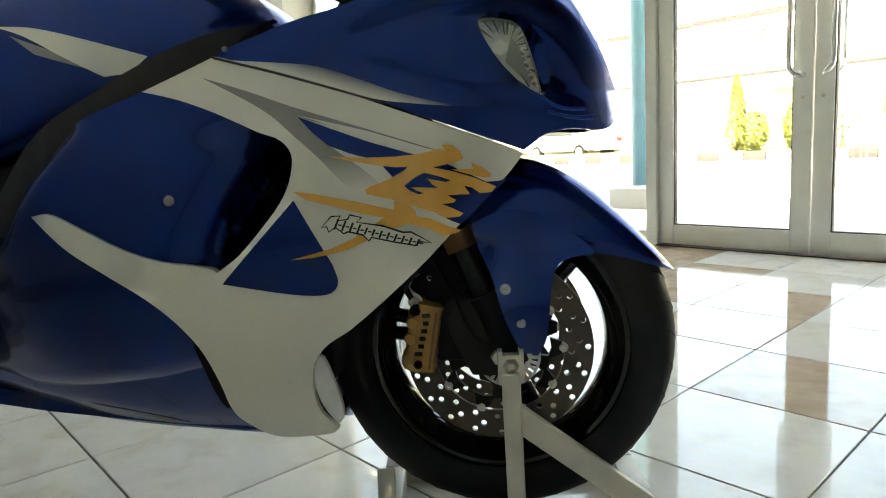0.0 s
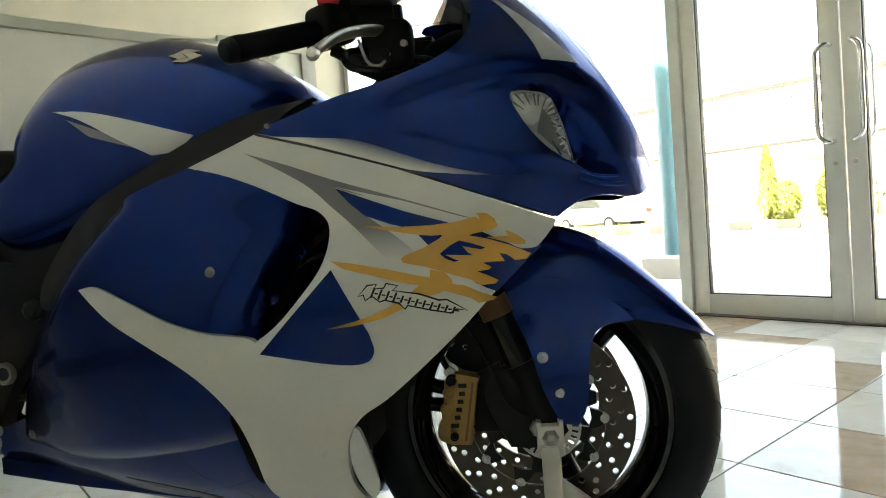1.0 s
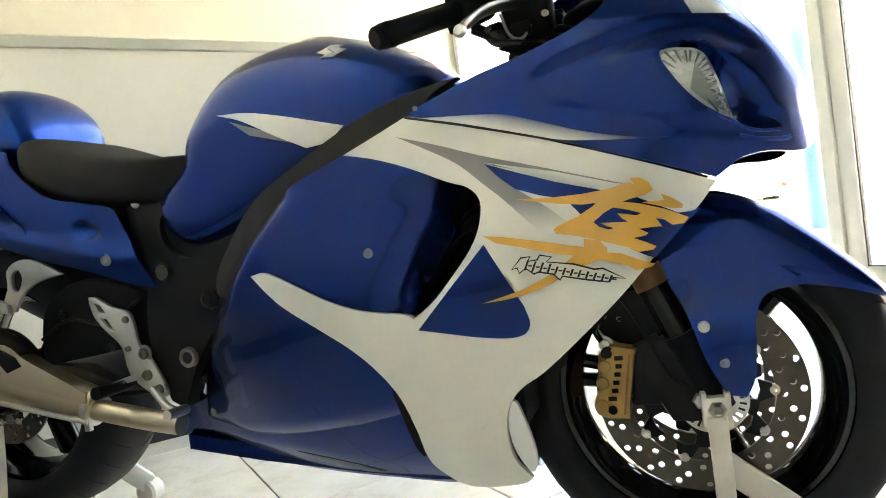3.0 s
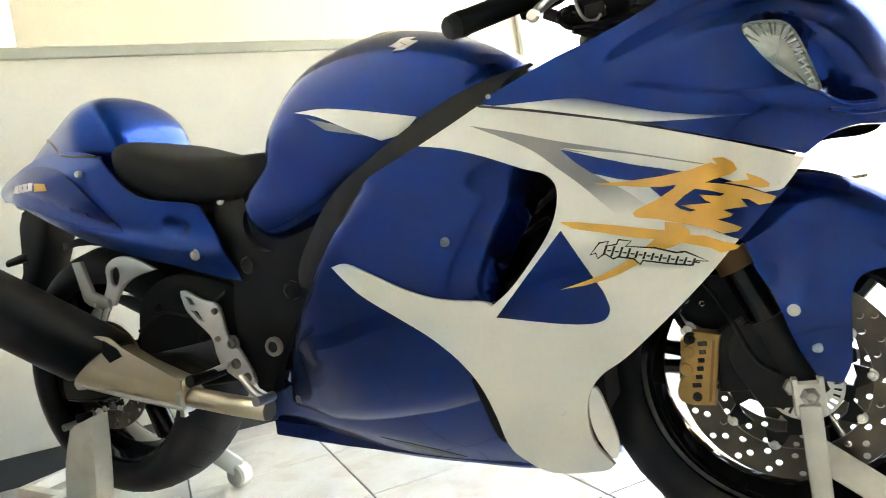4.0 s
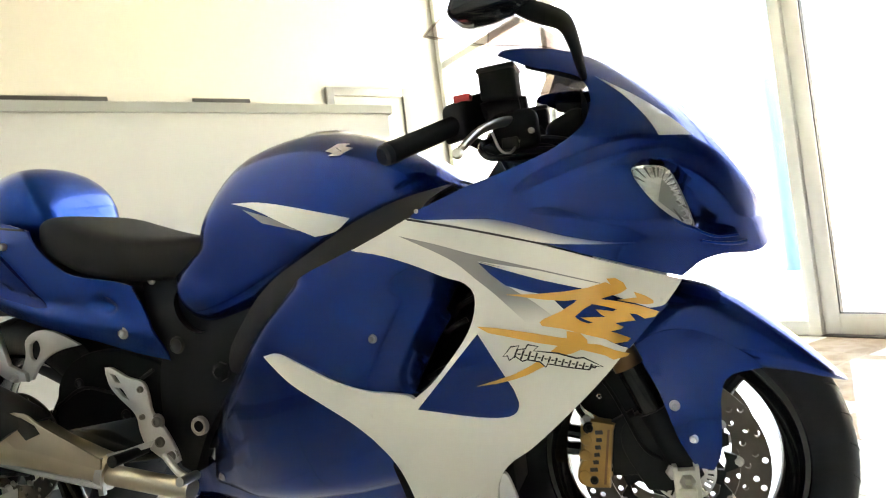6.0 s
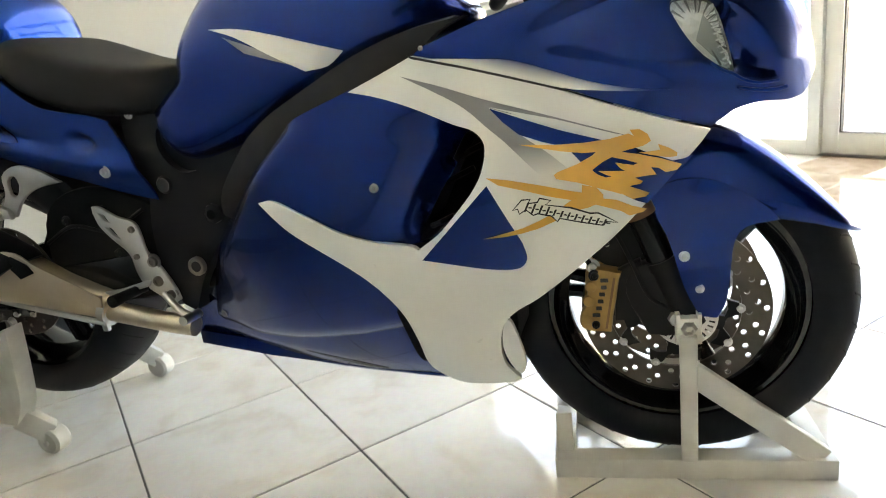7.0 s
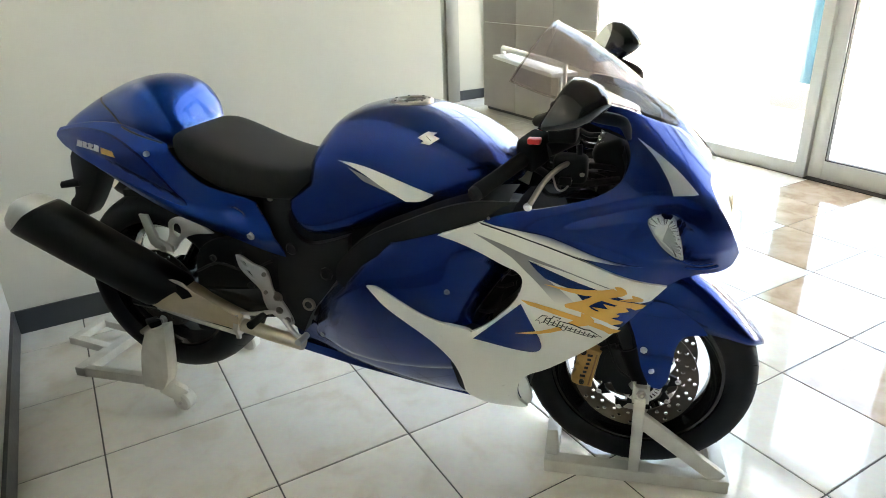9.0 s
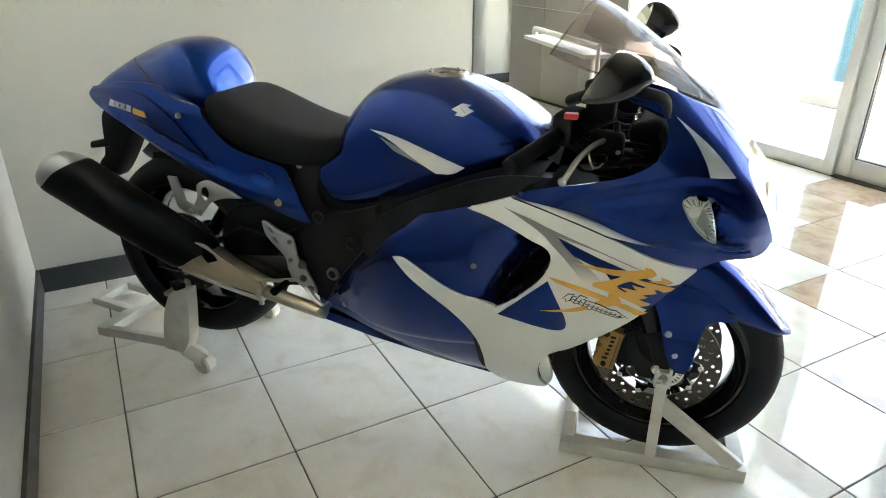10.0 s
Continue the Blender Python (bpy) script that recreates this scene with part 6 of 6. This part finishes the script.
# --- handlebars, levers, mirrors
for s in (-1, 1):
    bar = thing_part("handlebar", "black clip-on handlebar with lever")
    g0, g1 = Vector((-0.345, s * 0.336, 0.876)), Vector((-0.272, s * 0.228, 0.920))
    dd = (g1 - g0).normalized()
    part("grip", tube([g0, g0 + dd * 0.012, g0 + dd * 0.02, g1], [0.017, 0.0175, 0.0165, 0.0165], 18), MATTBLK, bar, "black rubber grip")
    part("bar_end", tube([g0 - dd * 0.014, g0 - dd * 0.010, g0], [0.012, 0.0155, 0.0165], 18), RUBBER, bar)
    part("bar_tube", tube([g1, g1 + dd * 0.11], 0.012, 14), GLOSSBLK, bar)
    sw = box((-0.262, -0.028, -0.028), (-0.262 + 0.06, 0.028, 0.036), 0.010, 3)
    ang = math.atan2(dd.y, dd.x)
    for v in sw.verts:
        p = Vector((v.co.x + 0.262, v.co.y, v.co.z))
        v.co = g1 + dd * p.x + Vector((-math.sin(ang), math.cos(ang), 0)) * p.y + Vector((0, 0, p.z))
    hous = part("switch_housing", sw, MATTBLK, bar, "black switch housing")
    part("switch", box((g1.x + 0.008, g1.y - 0.010, g1.z + 0.034), (g1.x + 0.036, g1.y + 0.012, g1.z + 0.046), 0.003), RED if s < 0 else PLASTIC, hous, "red stop switch" if s < 0 else "")
    part("master_cylinder", tube([g1 + dd * 0.05 + Vector((0.02, s * 0.02, 0.0)), g1 + dd * 0.11 + Vector((0.04, s * 0.02, 0.0))], 0.016, 14), FRAMEBLK, bar)
    lev = spline([(-0.160, s * 0.190, 0.911), (-0.190, s * 0.235, 0.911), (-0.216, s * 0.290, 0.893), (-0.231, s * 0.335, 0.868), (-0.238, s * 0.348, 0.857)], 5)
    part("lever", tube(lev, [0.010, 0.0105] + [0.0095] * (len(lev) - 4) + [0.007, 0.006], 12, flat=0.6), PEWTER, bar, "worn bare metal lever")
    part("lever_tip", lathe([(0, 0.009), (0.006, 0.007), (0.009, 0), (0.006, -0.007), (0, -0.009)], lev[-1], 14), ALU, bar)
    tank_ = part("reservoir", box((-0.226, s * 0.185 - 0.028, 0.952), (-0.166, s * 0.185 + 0.028, 1.004), 0.008, 3), MATTBLK, bar, "black fluid reservoir")
    part("reservoir_cap", box((-0.228, s * 0.185 - 0.030, 0.998), (-0.164, s * 0.185 + 0.030, 1.008), 0.004, 2), PLASTIC, tank_)
    part("reservoir_bracket", tube([(-0.16, s * 0.20, 0.950), (-0.155, s * 0.21, 0.90)], 0.007, 8), PLASTIC, bar)
    hose = spline([(-0.185, s * 0.20, 0.895), (-0.224, s * 0.25, 0.880), (-0.216, s * 0.26, 0.858), (-0.185, s * 0.25, 0.853), (-0.14, s * 0.20, 0.85), (-0.10, s * 0.15, 0.81)], 6)
    part("hose", tube(hose, 0.005, 8), GLOSSBLK, bar)
    part("switch_lead", tube(spline([g1 + dd * 0.03 + Vector((0, 0, -0.03)), (-0.20, s * 0.20, 0.868), (-0.15, s * 0.19, 0.862), (-0.08, s * 0.14, 0.86)], 5), 0.009, 10), PLASTIC, bar)
    pump = part("lever_clamp", box((-0.212, s * 0.200 - 0.026, 0.868), (-0.140, s * 0.200 + 0.020, 0.930), 0.014, 3), MATTBLK, bar, "black lever clamp and pump")
    part("pivot_bolt", lathe([(0, 0.006), (0.006, 0.006), (0.008, 0.003), (0.008, 0)], (-0.165, s * 0.200, 0.921), 12, "Z"), STEEL, pump)
    part("line_fitting", lathe([(0, s * 0.008), (0.0045, s * 0.008), (0.006, s * 0.004), (0.006, 0)], (-0.150, s * 0.218, 0.892), 10), PEWTER, pump, "small banjo fitting")
    part("lever_switch", box((-0.196, s * 0.226 - 0.008, 0.868), (-0.170, s * 0.226 + 0.008, 0.886), 0.003), PLASTIC, pump)
    part("spring", tube(spline([(-0.205, s * 0.255, 0.895), (-0.196, s * 0.250, 0.866), (-0.182, s * 0.238, 0.862), (-0.170, s * 0.225, 0.880)], 5), 0.0022, 8), STEEL, pump, "bright bent wire")
    for k, (y, z) in enumerate(((0.175, 0.868), (0.160, 0.884), (0.150, 0.858))):
        part("lead", tube(spline([(-0.225, s * (y + 0.03), z + 0.016), (-0.18, s * y, z), (-0.14, s * (y - 0.02), z + 0.004), (-0.09, s * (y - 0.05), z + 0.012 * k - 0.02)], 5), 0.0075, 8), PLASTIC, bar)
    # mirror
    mc = Vector((-0.205, s * 0.372, 1.062 if s < 0 else 1.088))
    loop = closed([(-0.062, -0.030), (-0.050, 0.010), (-0.015, 0.040), (0.030, 0.044), (0.062, 0.022), (0.068, -0.012), (0.050, -0.032), (0.0, -0.036)], 3)
    turn, tall = (0.06, 1.08) if s < 0 else (0.35, 1.30)
    rings = []
    for t, k, drop in ((0.0, 0.93, 0.0), (0.010, 1.0, 0.0), (0.04, 0.97, 0.0), (0.075, 0.80, -0.002), (0.10, 0.52, -0.004), (0.112, 0.2, -0.006)):
        rings.append([mc + Vector((t * 0.88 + 0.55 * (v + 0.032) * (1 - 0.6 * t / 0.112) + turn * u, s * u * -k * 0.82, v * k * tall + drop)) for u, v in loop])
    mir = part("mirror", add_loft(bmesh.new(), rings), MIRRORBLK, bike, "black teardrop rear mirror", 85)
    mid = sum((Vector(p) for p in rings[0]), Vector()) / len(rings[0])
    part("mirror_glass", add_loft(bmesh.new(), [[p + Vector((-0.0015, 0, 0)) for p in rings[0]], [mid + (p - mid) * 0.5 + Vector((-0.0018, 0, 0)) for p in rings[0]]]), MIRROR, mir, "mirror glass")
    stem = spline([(-0.135, s * 0.355, 1.045), (-0.105, s * 0.325, 1.034), (-0.075, s * 0.30, 1.022), (-0.066, s * 0.262, 1.002), (-0.064, s * 0.215, 0.978), (-0.062, s * 0.188, 0.962)], 5)
    part("mirror_stem", tube(stem, [0.011 + 0.004 * math.sin(math.pi * min(1.0, k / 12)) - 0.006 * max(0.0, (k - 12) / 13) for k in range(len(stem))], 14, flat=0.7), MATTBLK, mir)
# steering head and yoke
part("top_yoke", box((-0.21, -0.12, 0.800), (-0.13, 0.12, 0.835), 0.012, 3), FRAMEBLK, bike, "black top yoke")
part("cockpit_floor", add_loft(bmesh.new(), [[(x, -w, z), (x, -w * 0.5, z + 0.01), (x, 0, z + 0.015), (x, w * 0.5, z + 0.01), (x, w, z)] for x, w, z in ((-0.33, 0.17, 0.73), (-0.2, 0.17, 0.755), (-0.10, 0.17, 0.79), (-0.03, 0.14, 0.86))], False, False), MATTBLK, bike)


# ---------------------------------------------------------------- stands
def plank(bm, a, b, w, h):
    """A square bar from a to b."""
    a, b = Vector(a), Vector(b)
    d = (b - a).normalized()
    side_ = d.cross(Vector((0, 0, 1)))
    side_ = Vector((0, 1, 0)) if side_.length < 0.1 else side_.normalized()
    up = side_.cross(d).normalized()
    rings = [[p + side_ * sx * w / 2 + up * sz * h / 2 for sx, sz in ((-1, -1), (1, -1), (1, 1), (-1, 1))] for p in (a, b)]
    s0 = len(bm.verts)
    add_loft(bm, rings)
    bm.verts.ensure_lookup_table()
    vs = [bm.verts[i] for i in range(s0, len(bm.verts))]
    bmesh.ops.bevel(bm, geom=list({e for v in vs for e in v.link_edges}), offset=0.003, segments=2, affect="EDGES", profile=0.5)
    return bm


fs = thing("front_stand", "white painted steel front wheel stand holding the axle", "stand", pose(0, 0, 0, 0, 0, 5.5))
for s, y in ((-1, -0.080), (1, 0.115)):
    base = part("base_rail", plank(bmesh.new(), (-0.235, y, 0.020), (0.245, y, 0.020), 0.040, 0.040), STANDW, fs)
    top = y + s * 0.038 if s < 0 else y + 0.010
    part("upright", plank(bmesh.new(), (0.005, y, 0.040), (0.0, top, 0.300), 0.028, 0.045), STANDW, fs)
    part("brace", plank(bmesh.new(), (0.0, y + (top - y) * 0.7, 0.222), (0.222, y, 0.036), 0.024, 0.040), STANDW, fs)
    fork_ = [(-0.020, 0.280), (0.020, 0.280), (0.020, 0.333), (0.013, 0.333), (0.013, 0.326), (-0.013, 0.326), (-0.013, 0.333), (-0.020, 0.333)]
    part("axle_fork", slab(fork_, top + s * 0.013, top - s * 0.006, 0.002), STANDW, fs, "worn notched axle plate")
    pin = part("axle_pin", lathe([(0.006, s * 0.010), (0.006, s * 0.019), (0.0075, s * 0.020), (0.0115, s * 0.017), (0.0135, s * 0.013), (0.0135, -s * 0.02)], (0.0, top, 0.308), 6), STEEL, fs)
    part("socket", lathe([(0, s * 0.012), (0.006, s * 0.012)], (0.0, top, 0.308), 12), BLACKDEC, pin)
for x in (-0.215, 0.225):
    part("cross_bar", plank(bmesh.new(), (x, -0.060, 0.020), (x, 0.095, 0.020), 0.040, 0.038), STANDW, fs)
for y, yy in ((-0.080, -0.060), (0.115, 0.095)):
    part("corner_brace", plank(bmesh.new(), (-0.215, y, 0.045), (-0.215, yy, 0.115), 0.030, 0.006), STANDW, fs)

ROLL = {-1: -0.150, 1: 0.225}
rs = thing("rear_stand", "white painted paddock stand with rollers under the rear wheel", "stand")
for s in (-1, 1):
    y = s * 0.185
    part("arm_plate", slab(eased([(-1.435, 0.312), (-1.362, 0.335), (-1.372, 0.24), (-1.388, 0.150), (-1.420, 0.096), (-1.490, 0.100), (-1.490, 0.145), (-1.470, 0.234)], (0, 1, 4, 5), 3), y - s * 0.025, y + s * 0.020, 0.004), STANDW, rs, "broad white arm")
    part("pick_up", plank(bmesh.new(), (-1.455, s * 0.150, 0.318), (-1.40, s * 0.190, 0.332), 0.034, 0.018), PLASTIC, rs, "black rubber pick-up")
    part("pick_up_pin", lathe([(0, -0.03), (0.008, -0.03), (0.008, 0.03), (0, 0.03)], (-1.43, s * 0.19, 0.318), 12), STEEL, rs)
    part("roller_arm", plank(bmesh.new(), (-1.43, y, 0.110), (-1.395, ROLL[s], 0.052), 0.040, 0.046), STANDW, rs)
    part("roller", lathe([(0, -0.022), (0.026, -0.022), (0.032, -0.016), (0.032, 0.016), (0.026, 0.022), (0, 0.022)], (-1.392, ROLL[s], 0.033), 28), STANDW, rs, "white nylon roller")
    part("roller_bolt", lathe([(0, s * 0.027), (0.006, s * 0.027), (0.007, s * 0.022)], (-1.392, ROLL[s], 0.033), 12), STEEL, rs)
    part("side_tube", plank(bmesh.new(), (-1.475, y, 0.118), (-1.85, -0.10 if s < 0 else 0.165, 0.030), 0.026, 0.034), STANDW, rs)
part("rear_tube", plank(bmesh.new(), (-1.862, -0.115, 0.030), (-1.862, 0.18, 0.030), 0.050, 0.035), STANDW, rs)
part("handle_bar", plank(bmesh.new(), (-2.03, 0.02, 0.050), (-2.03, 0.195, 0.050), 0.035, 0.030), STANDW, rs)
for y in (0.035, 0.178):
    part("handle_stay", plank(bmesh.new(), (-1.875, y, 0.034), (-2.025, y, 0.050), 0.030, 0.030), STANDW, rs)


# ---------------------------------------------------------------- outside
def outdoors(name, bm, mat, label="", kind="structure", smooth=0):
    ob = part(name, bm, mat, None, label, smooth, ROOM)
    return tagged(ob, kind=kind)


bm = bmesh.new()
vs = [bm.verts.new(p) for p in ((-400, -400, -0.13), (400, -400, -0.13), (400, 400, -0.13), (-400, 400, -0.13))]
bm.faces.new(vs)
outdoors("ground", bm, CONCRETE, "pale sunlit concrete yard")
outdoors("pavement", box((FRONT + 0.1, -12, -0.13), (FRONT + 3.2, 10, -0.02), 0.01), CONCRETE, "pale concrete apron before the glass front")


def leaf_mass(rng, n, place, size):
    """Many small folded leaves at places drawn by place()."""
    bm = bmesh.new()
    for _ in range(n):
        c, normal = place(rng)
        d = Vector((rng.gauss(0, 1), rng.gauss(0, 1), rng.gauss(0, 1))).normalized()
        u = (normal + d * 0.9).normalized()
        a = u.orthogonal().normalized()
        b = u.cross(a)
        s = size * rng.uniform(0.6, 1.3)
        q = [c + a * s, c + b * s * 0.45 + u * s * 0.15, c - a * s, c - b * s * 0.45 + u * s * 0.15]
        bm.faces.new([bm.verts.new(p) for p in q])
    return bm


# plinth and painted column by the door
plinth = thing("plinth", "white concrete block outside the glass front, shade put into its grey", "block", ROOM)
# White block; the shade on its near face is put into the grey colour.
part("block", box((6.16, 0.60, -0.02), (6.64, 1.02, 0.175), 0.012), PLINTH_SHADE, plinth)
column = thing("column", "turquoise painted round steel column on a white block", "column", ROOM)
part("shaft", tube([(6.42, 0.81, 0.19), (6.42, 0.81, 4.2)], 0.098, 28), TURQ, column)
part("base", tube([(6.42, 0.81, 0.175), (6.42, 0.81, 0.19)], 0.115, 28), KERBW, column)

# planting bed with a black and white kerb
bed = outdoors("planting_bed", box((18.55, -30, -0.13), (23.0, 26, 0.10), 0.02), GRASS, "strip of short lawn behind the kerb")
kerb = thing("kerb", "black and white painted road kerb", "kerb", ROOM, kind="structure")
for k in range(-22, 24):
    part("kerb_stone", box((18.30, k * 0.62 + 0.01, -0.13), (18.55, (k + 1) * 0.62 - 0.01, 0.12), 0.02), KERBB if k % 2 else KERBW, kerb)

rng = random.Random(4)


def cypress(x, y, h, r, mat, label):
    tree = thing("cypress", label, "tree", ROOM @ Matrix.Translation((x, y, 0.08)))
    part("trunk", tube([(0, 0, 0), (0.01, 0, h * 0.5), (0, 0, h * 0.9)], (0.05, 0.01), 8), BARK, tree)

    def place(g):
        t = g.random() ** 0.9
        q = g.uniform(0, 2 * math.pi)
        rad = r * (1 - t) ** 0.55 * min(1, 0.45 + 4 * t) * (0.75 + 0.35 * g.random())
        rad *= 1 + 0.18 * math.sin(3 * q + 9 * t)
        return Vector((rad * math.cos(q), rad * math.sin(q), 0.08 + t * h)), Vector((math.cos(q), math.sin(q), 0.7))

    part("crown", leaf_mass(rng, 2600, place, 0.05), mat, tree, smooth=0)


def bush(x, y, r, h, mat, label):
    plant = thing("shrub", label, "shrub", ROOM @ Matrix.Translation((x, y, 0.08)))
    part("trunk", tube([(0, 0, 0), (0, 0, h * 0.5)], (0.04, 0.02), 8), BARK, plant)

    def place(g):
        u = Vector((g.gauss(0, 1), g.gauss(0, 1), g.gauss(0, 1))).normalized()
        k = 0.78 + 0.28 * g.random() + 0.10 * math.sin(5 * u.x + 3) * math.sin(6 * u.z)
        return Vector((u.x * r * k, u.y * r * k, h / 2 + u.z * h / 2 * k)), u

    part("crown", leaf_mass(rng, 2200, place, 0.05), mat, plant, smooth=0)


cypress(19.6, 5.66, 2.05, 0.30, LEAF, "slim yellow-green cypress on the lawn strip")
bush(19.5, 5.18, 0.42, 1.05, LEAF, "clipped round yellow-green shrub beside the cypress")
bush(19.7, 4.10, 0.33, 1.25, LEAF, "clipped tall yellow-green shrub on the lawn")
bush(19.6, 1.35, 0.75, 1.9, LEAF, "large clipped yellow-green shrub on the lawn")
palm = thing("palm", "small green fan palm on the lawn strip", "palm", ROOM @ Matrix.Translation((19.6, 2.98, 0.08)))
part("trunk", tube([(0, 0, 0), (0, 0, 0.25)], (0.07, 0.05), 10), BARK, palm)
bm = bmesh.new()
for k in range(26):
    q, rise = rng.uniform(0, 6.28), rng.uniform(0.2, 1.25)
    d = Vector((math.cos(q) * math.cos(rise), math.sin(q) * math.cos(rise), math.sin(rise)))
    side_ = d.cross(Vector((0, 0, 1))).normalized()
    base = Vector((0, 0, 0.25))
    tip = base + d * rng.uniform(0.35, 0.6)
    for i in range(-4, 5):
        a = tip + (d * (1 - abs(i) * 0.12) + side_ * i * 0.22 + Vector((0, 0, -0.06 * abs(i)))) * 0.22
        w = side_ * 0.012
        bm.faces.new([bm.verts.new(p) for p in (tip - w, tip + w, a)])
    bm.faces.new([bm.verts.new(p) for p in (base - side_ * 0.008, base + side_ * 0.008, tip + side_ * 0.006, tip - side_ * 0.006)])
part("fronds", bm, LEAFD, palm, smooth=0)

# low building across the yard
house = thing("house", "long low cream building with a sheet roof and open porch", "house", ROOM)
part("wall", box((24.6, -14, -0.13), (31, 20, 2.75)), HOUSE, house, smooth=0)
roof = add_loft(bmesh.new(), [[(22.9, y, 2.46), (22.9, y, 2.62), (26.6, y, 4.85), (31.5, y, 2.7), (31.5, y, 2.5), (26.6, y, 4.6)] for y in (-15, 21)])
rf = part("roof", roof, ROOF, house, "grey sheet roof", 0)
part("ridge_cap", box((26.35, -15, 4.78), (26.75, 21, 4.98)), RIDGE_EAVE, rf, smooth=0)
courses = bmesh.new()
for k in range(1, 16):
    x, z = 22.9 + 3.7 * k / 16, 2.62 + 2.23 * k / 16
    add_box(courses, (x - 0.10, -15, z - 0.01), (x + 0.02, 21, z + 0.035))
tagged(part("roof_courses", courses, ROOF, rf, smooth=0), kind="stuff")
# Nearly black strip along the eave: the eave's shadow, put into colour.
part("eave_shade", box((22.86, -15, 2.40), (22.90, 21, 2.50)), RIDGE_EAVE, rf, smooth=0)
for y in (7.1, 5.0, 1.2, -2.6, 11.0):
    part("porch_post", box((23.05, y - 0.09, -0.13), (23.23, y + 0.09, 2.46), 0.01), HOUSE, house)
for y in (9.6, 3.6, -0.5, -5.0):
    w = part("window", box((24.54, y - 0.7, 0.9), (24.62, y + 0.7, 2.1), 0.01), ALUW, house)
    part("pane", box((24.52, y - 0.62, 0.98), (24.535, y + 0.62, 2.02)), HOUSEGLASS, w, smooth=0)
part("door", box((24.53, 5.6, -0.13), (24.61, 6.5, 2.0), 0.01), HOUSEGLASS, house)
part("skylight", add_loft(bmesh.new(), [[(24.9, y, 3.88), (26.1, y, 4.60), (26.1, y, 4.68), (24.9, y, 3.96)] for y in (7.2, 9.0)]), DARKGLASS, rf, "dark roof light", 0)


def parked_car(x, y, turn, label):
    car = thing("car", label, "car", ROOM @ pose(x, y, -0.13, 0, 0, turn))
    prof = [(-2.1, 0.35), (-2.12, 0.62), (-1.95, 0.86), (-1.2, 0.92), (-0.75, 1.36), (-0.2, 1.46), (0.75, 1.44), (1.35, 1.0), (2.0, 0.88), (2.12, 0.6), (2.08, 0.32)]
    part("body", slab(eased(prof, (0, 10), 3), -0.84, 0.84, 0.10), CARPAINT, car)
    for s in (-1, 1):
        part("side_window", slab([(-0.98, 0.96), (-0.62, 1.32), (-0.2, 1.38), (0.66, 1.36), (1.1, 1.0)], s * 0.842, s * 0.835), DARKGLASS, car, smooth=0)
        for wx in (-1.3, 1.32):
            w = part("wheel", lathe([(0, s * 0.02), (0.17, s * 0.02), (0.19, s * 0.04), (0.29, s * 0.04), (0.31, 0), (0.31, -s * 0.16), (0, -s * 0.16)], (wx, s * 0.82, 0.31), 28), RUBBER, car)
            part("rim", lathe([(0, s * 0.03), (0.05, s * 0.035), (0.16, s * 0.03), (0.18, s * 0.043)], (wx, s * 0.82, 0.31), 20), ALUW, w)
    part("rear_lamp", box((-2.13, -0.75, 0.66), (-2.0, -0.5, 0.82), 0.02), TAILRED, car)
    return car


c1 = parked_car(24.0, 14.6, 80, "silver parked saloon car across the yard")
tagged(c1, group="parked cars")
for dx, dy, turn in ((1.0, 19.0, 76), (2.5, 11.4, 84)):
    copy_thing(c1, ROOM @ pose(24.0 + dx, dy, -0.13, 0, 0, turn))
# ---------------------------------------------------------------- floor tiles
floor = structure("floor", box((-0.15, NEAR - 0.15, -0.12), (FRONT + 0.1, DEEP + 0.15, -0.0025)), GROUT, "glazed cream floor tiles with dark joints and a few brown ones")
BROWN = {(5, 2), (6, 1), (7, 0), (7, 1), (8, -1), (8, 0), (9, -1)}


def tile_mesh(mat):
    bm = box((-PITCH / 2 + 0.0022, -PITCH / 2 + 0.0022, -0.01), (PITCH / 2 - 0.0022, PITCH / 2 - 0.0022, 0), 0.0015, 1)
    me = bpy.data.meshes.new("tile")
    bm.to_mesh(me)
    bm.free()
    me.materials.append(mat)
    return me


cream, brown = tile_mesh(TILE), tile_mesh(TILEB)
for i in range(-1, 10):
    for j in range(-10, 12):
        x, y = TA + (i + 0.5) * PITCH, TB - (j + 0.5) * PITCH
        lo_x, hi_x, lo_y, hi_y = x - PITCH / 2, x + PITCH / 2, y - PITCH / 2, y + PITCH / 2
        if hi_x < 0.02 or lo_x > FRONT - 0.05 or hi_y < NEAR or lo_y > DEEP:
            continue
        t = new("tile", brown if (i, j) in BROWN else cream)
        t.parent = floor
        t.matrix_basis = Matrix.Translation((x, y, 0))

# tiles further off, joined
rest = bmesh.new()
for i in range(-1, 10):
    for j in range(12, 19):
        x, y = TA + (i + 0.5) * PITCH, TB - (j + 0.5) * PITCH
        if x + PITCH / 2 > 0.02 and x - PITCH / 2 < FRONT - 0.05 and y - PITCH / 2 > NEAR - 0.1:
            add_box(rest, (x - PITCH / 2 + 0.0022, y - PITCH / 2 + 0.0022, -0.01), (x + PITCH / 2 - 0.0022, y + PITCH / 2 - 0.0022, 0))
tagged(part("tiles_far", rest, TILE, floor, smooth=0), kind="stuff")
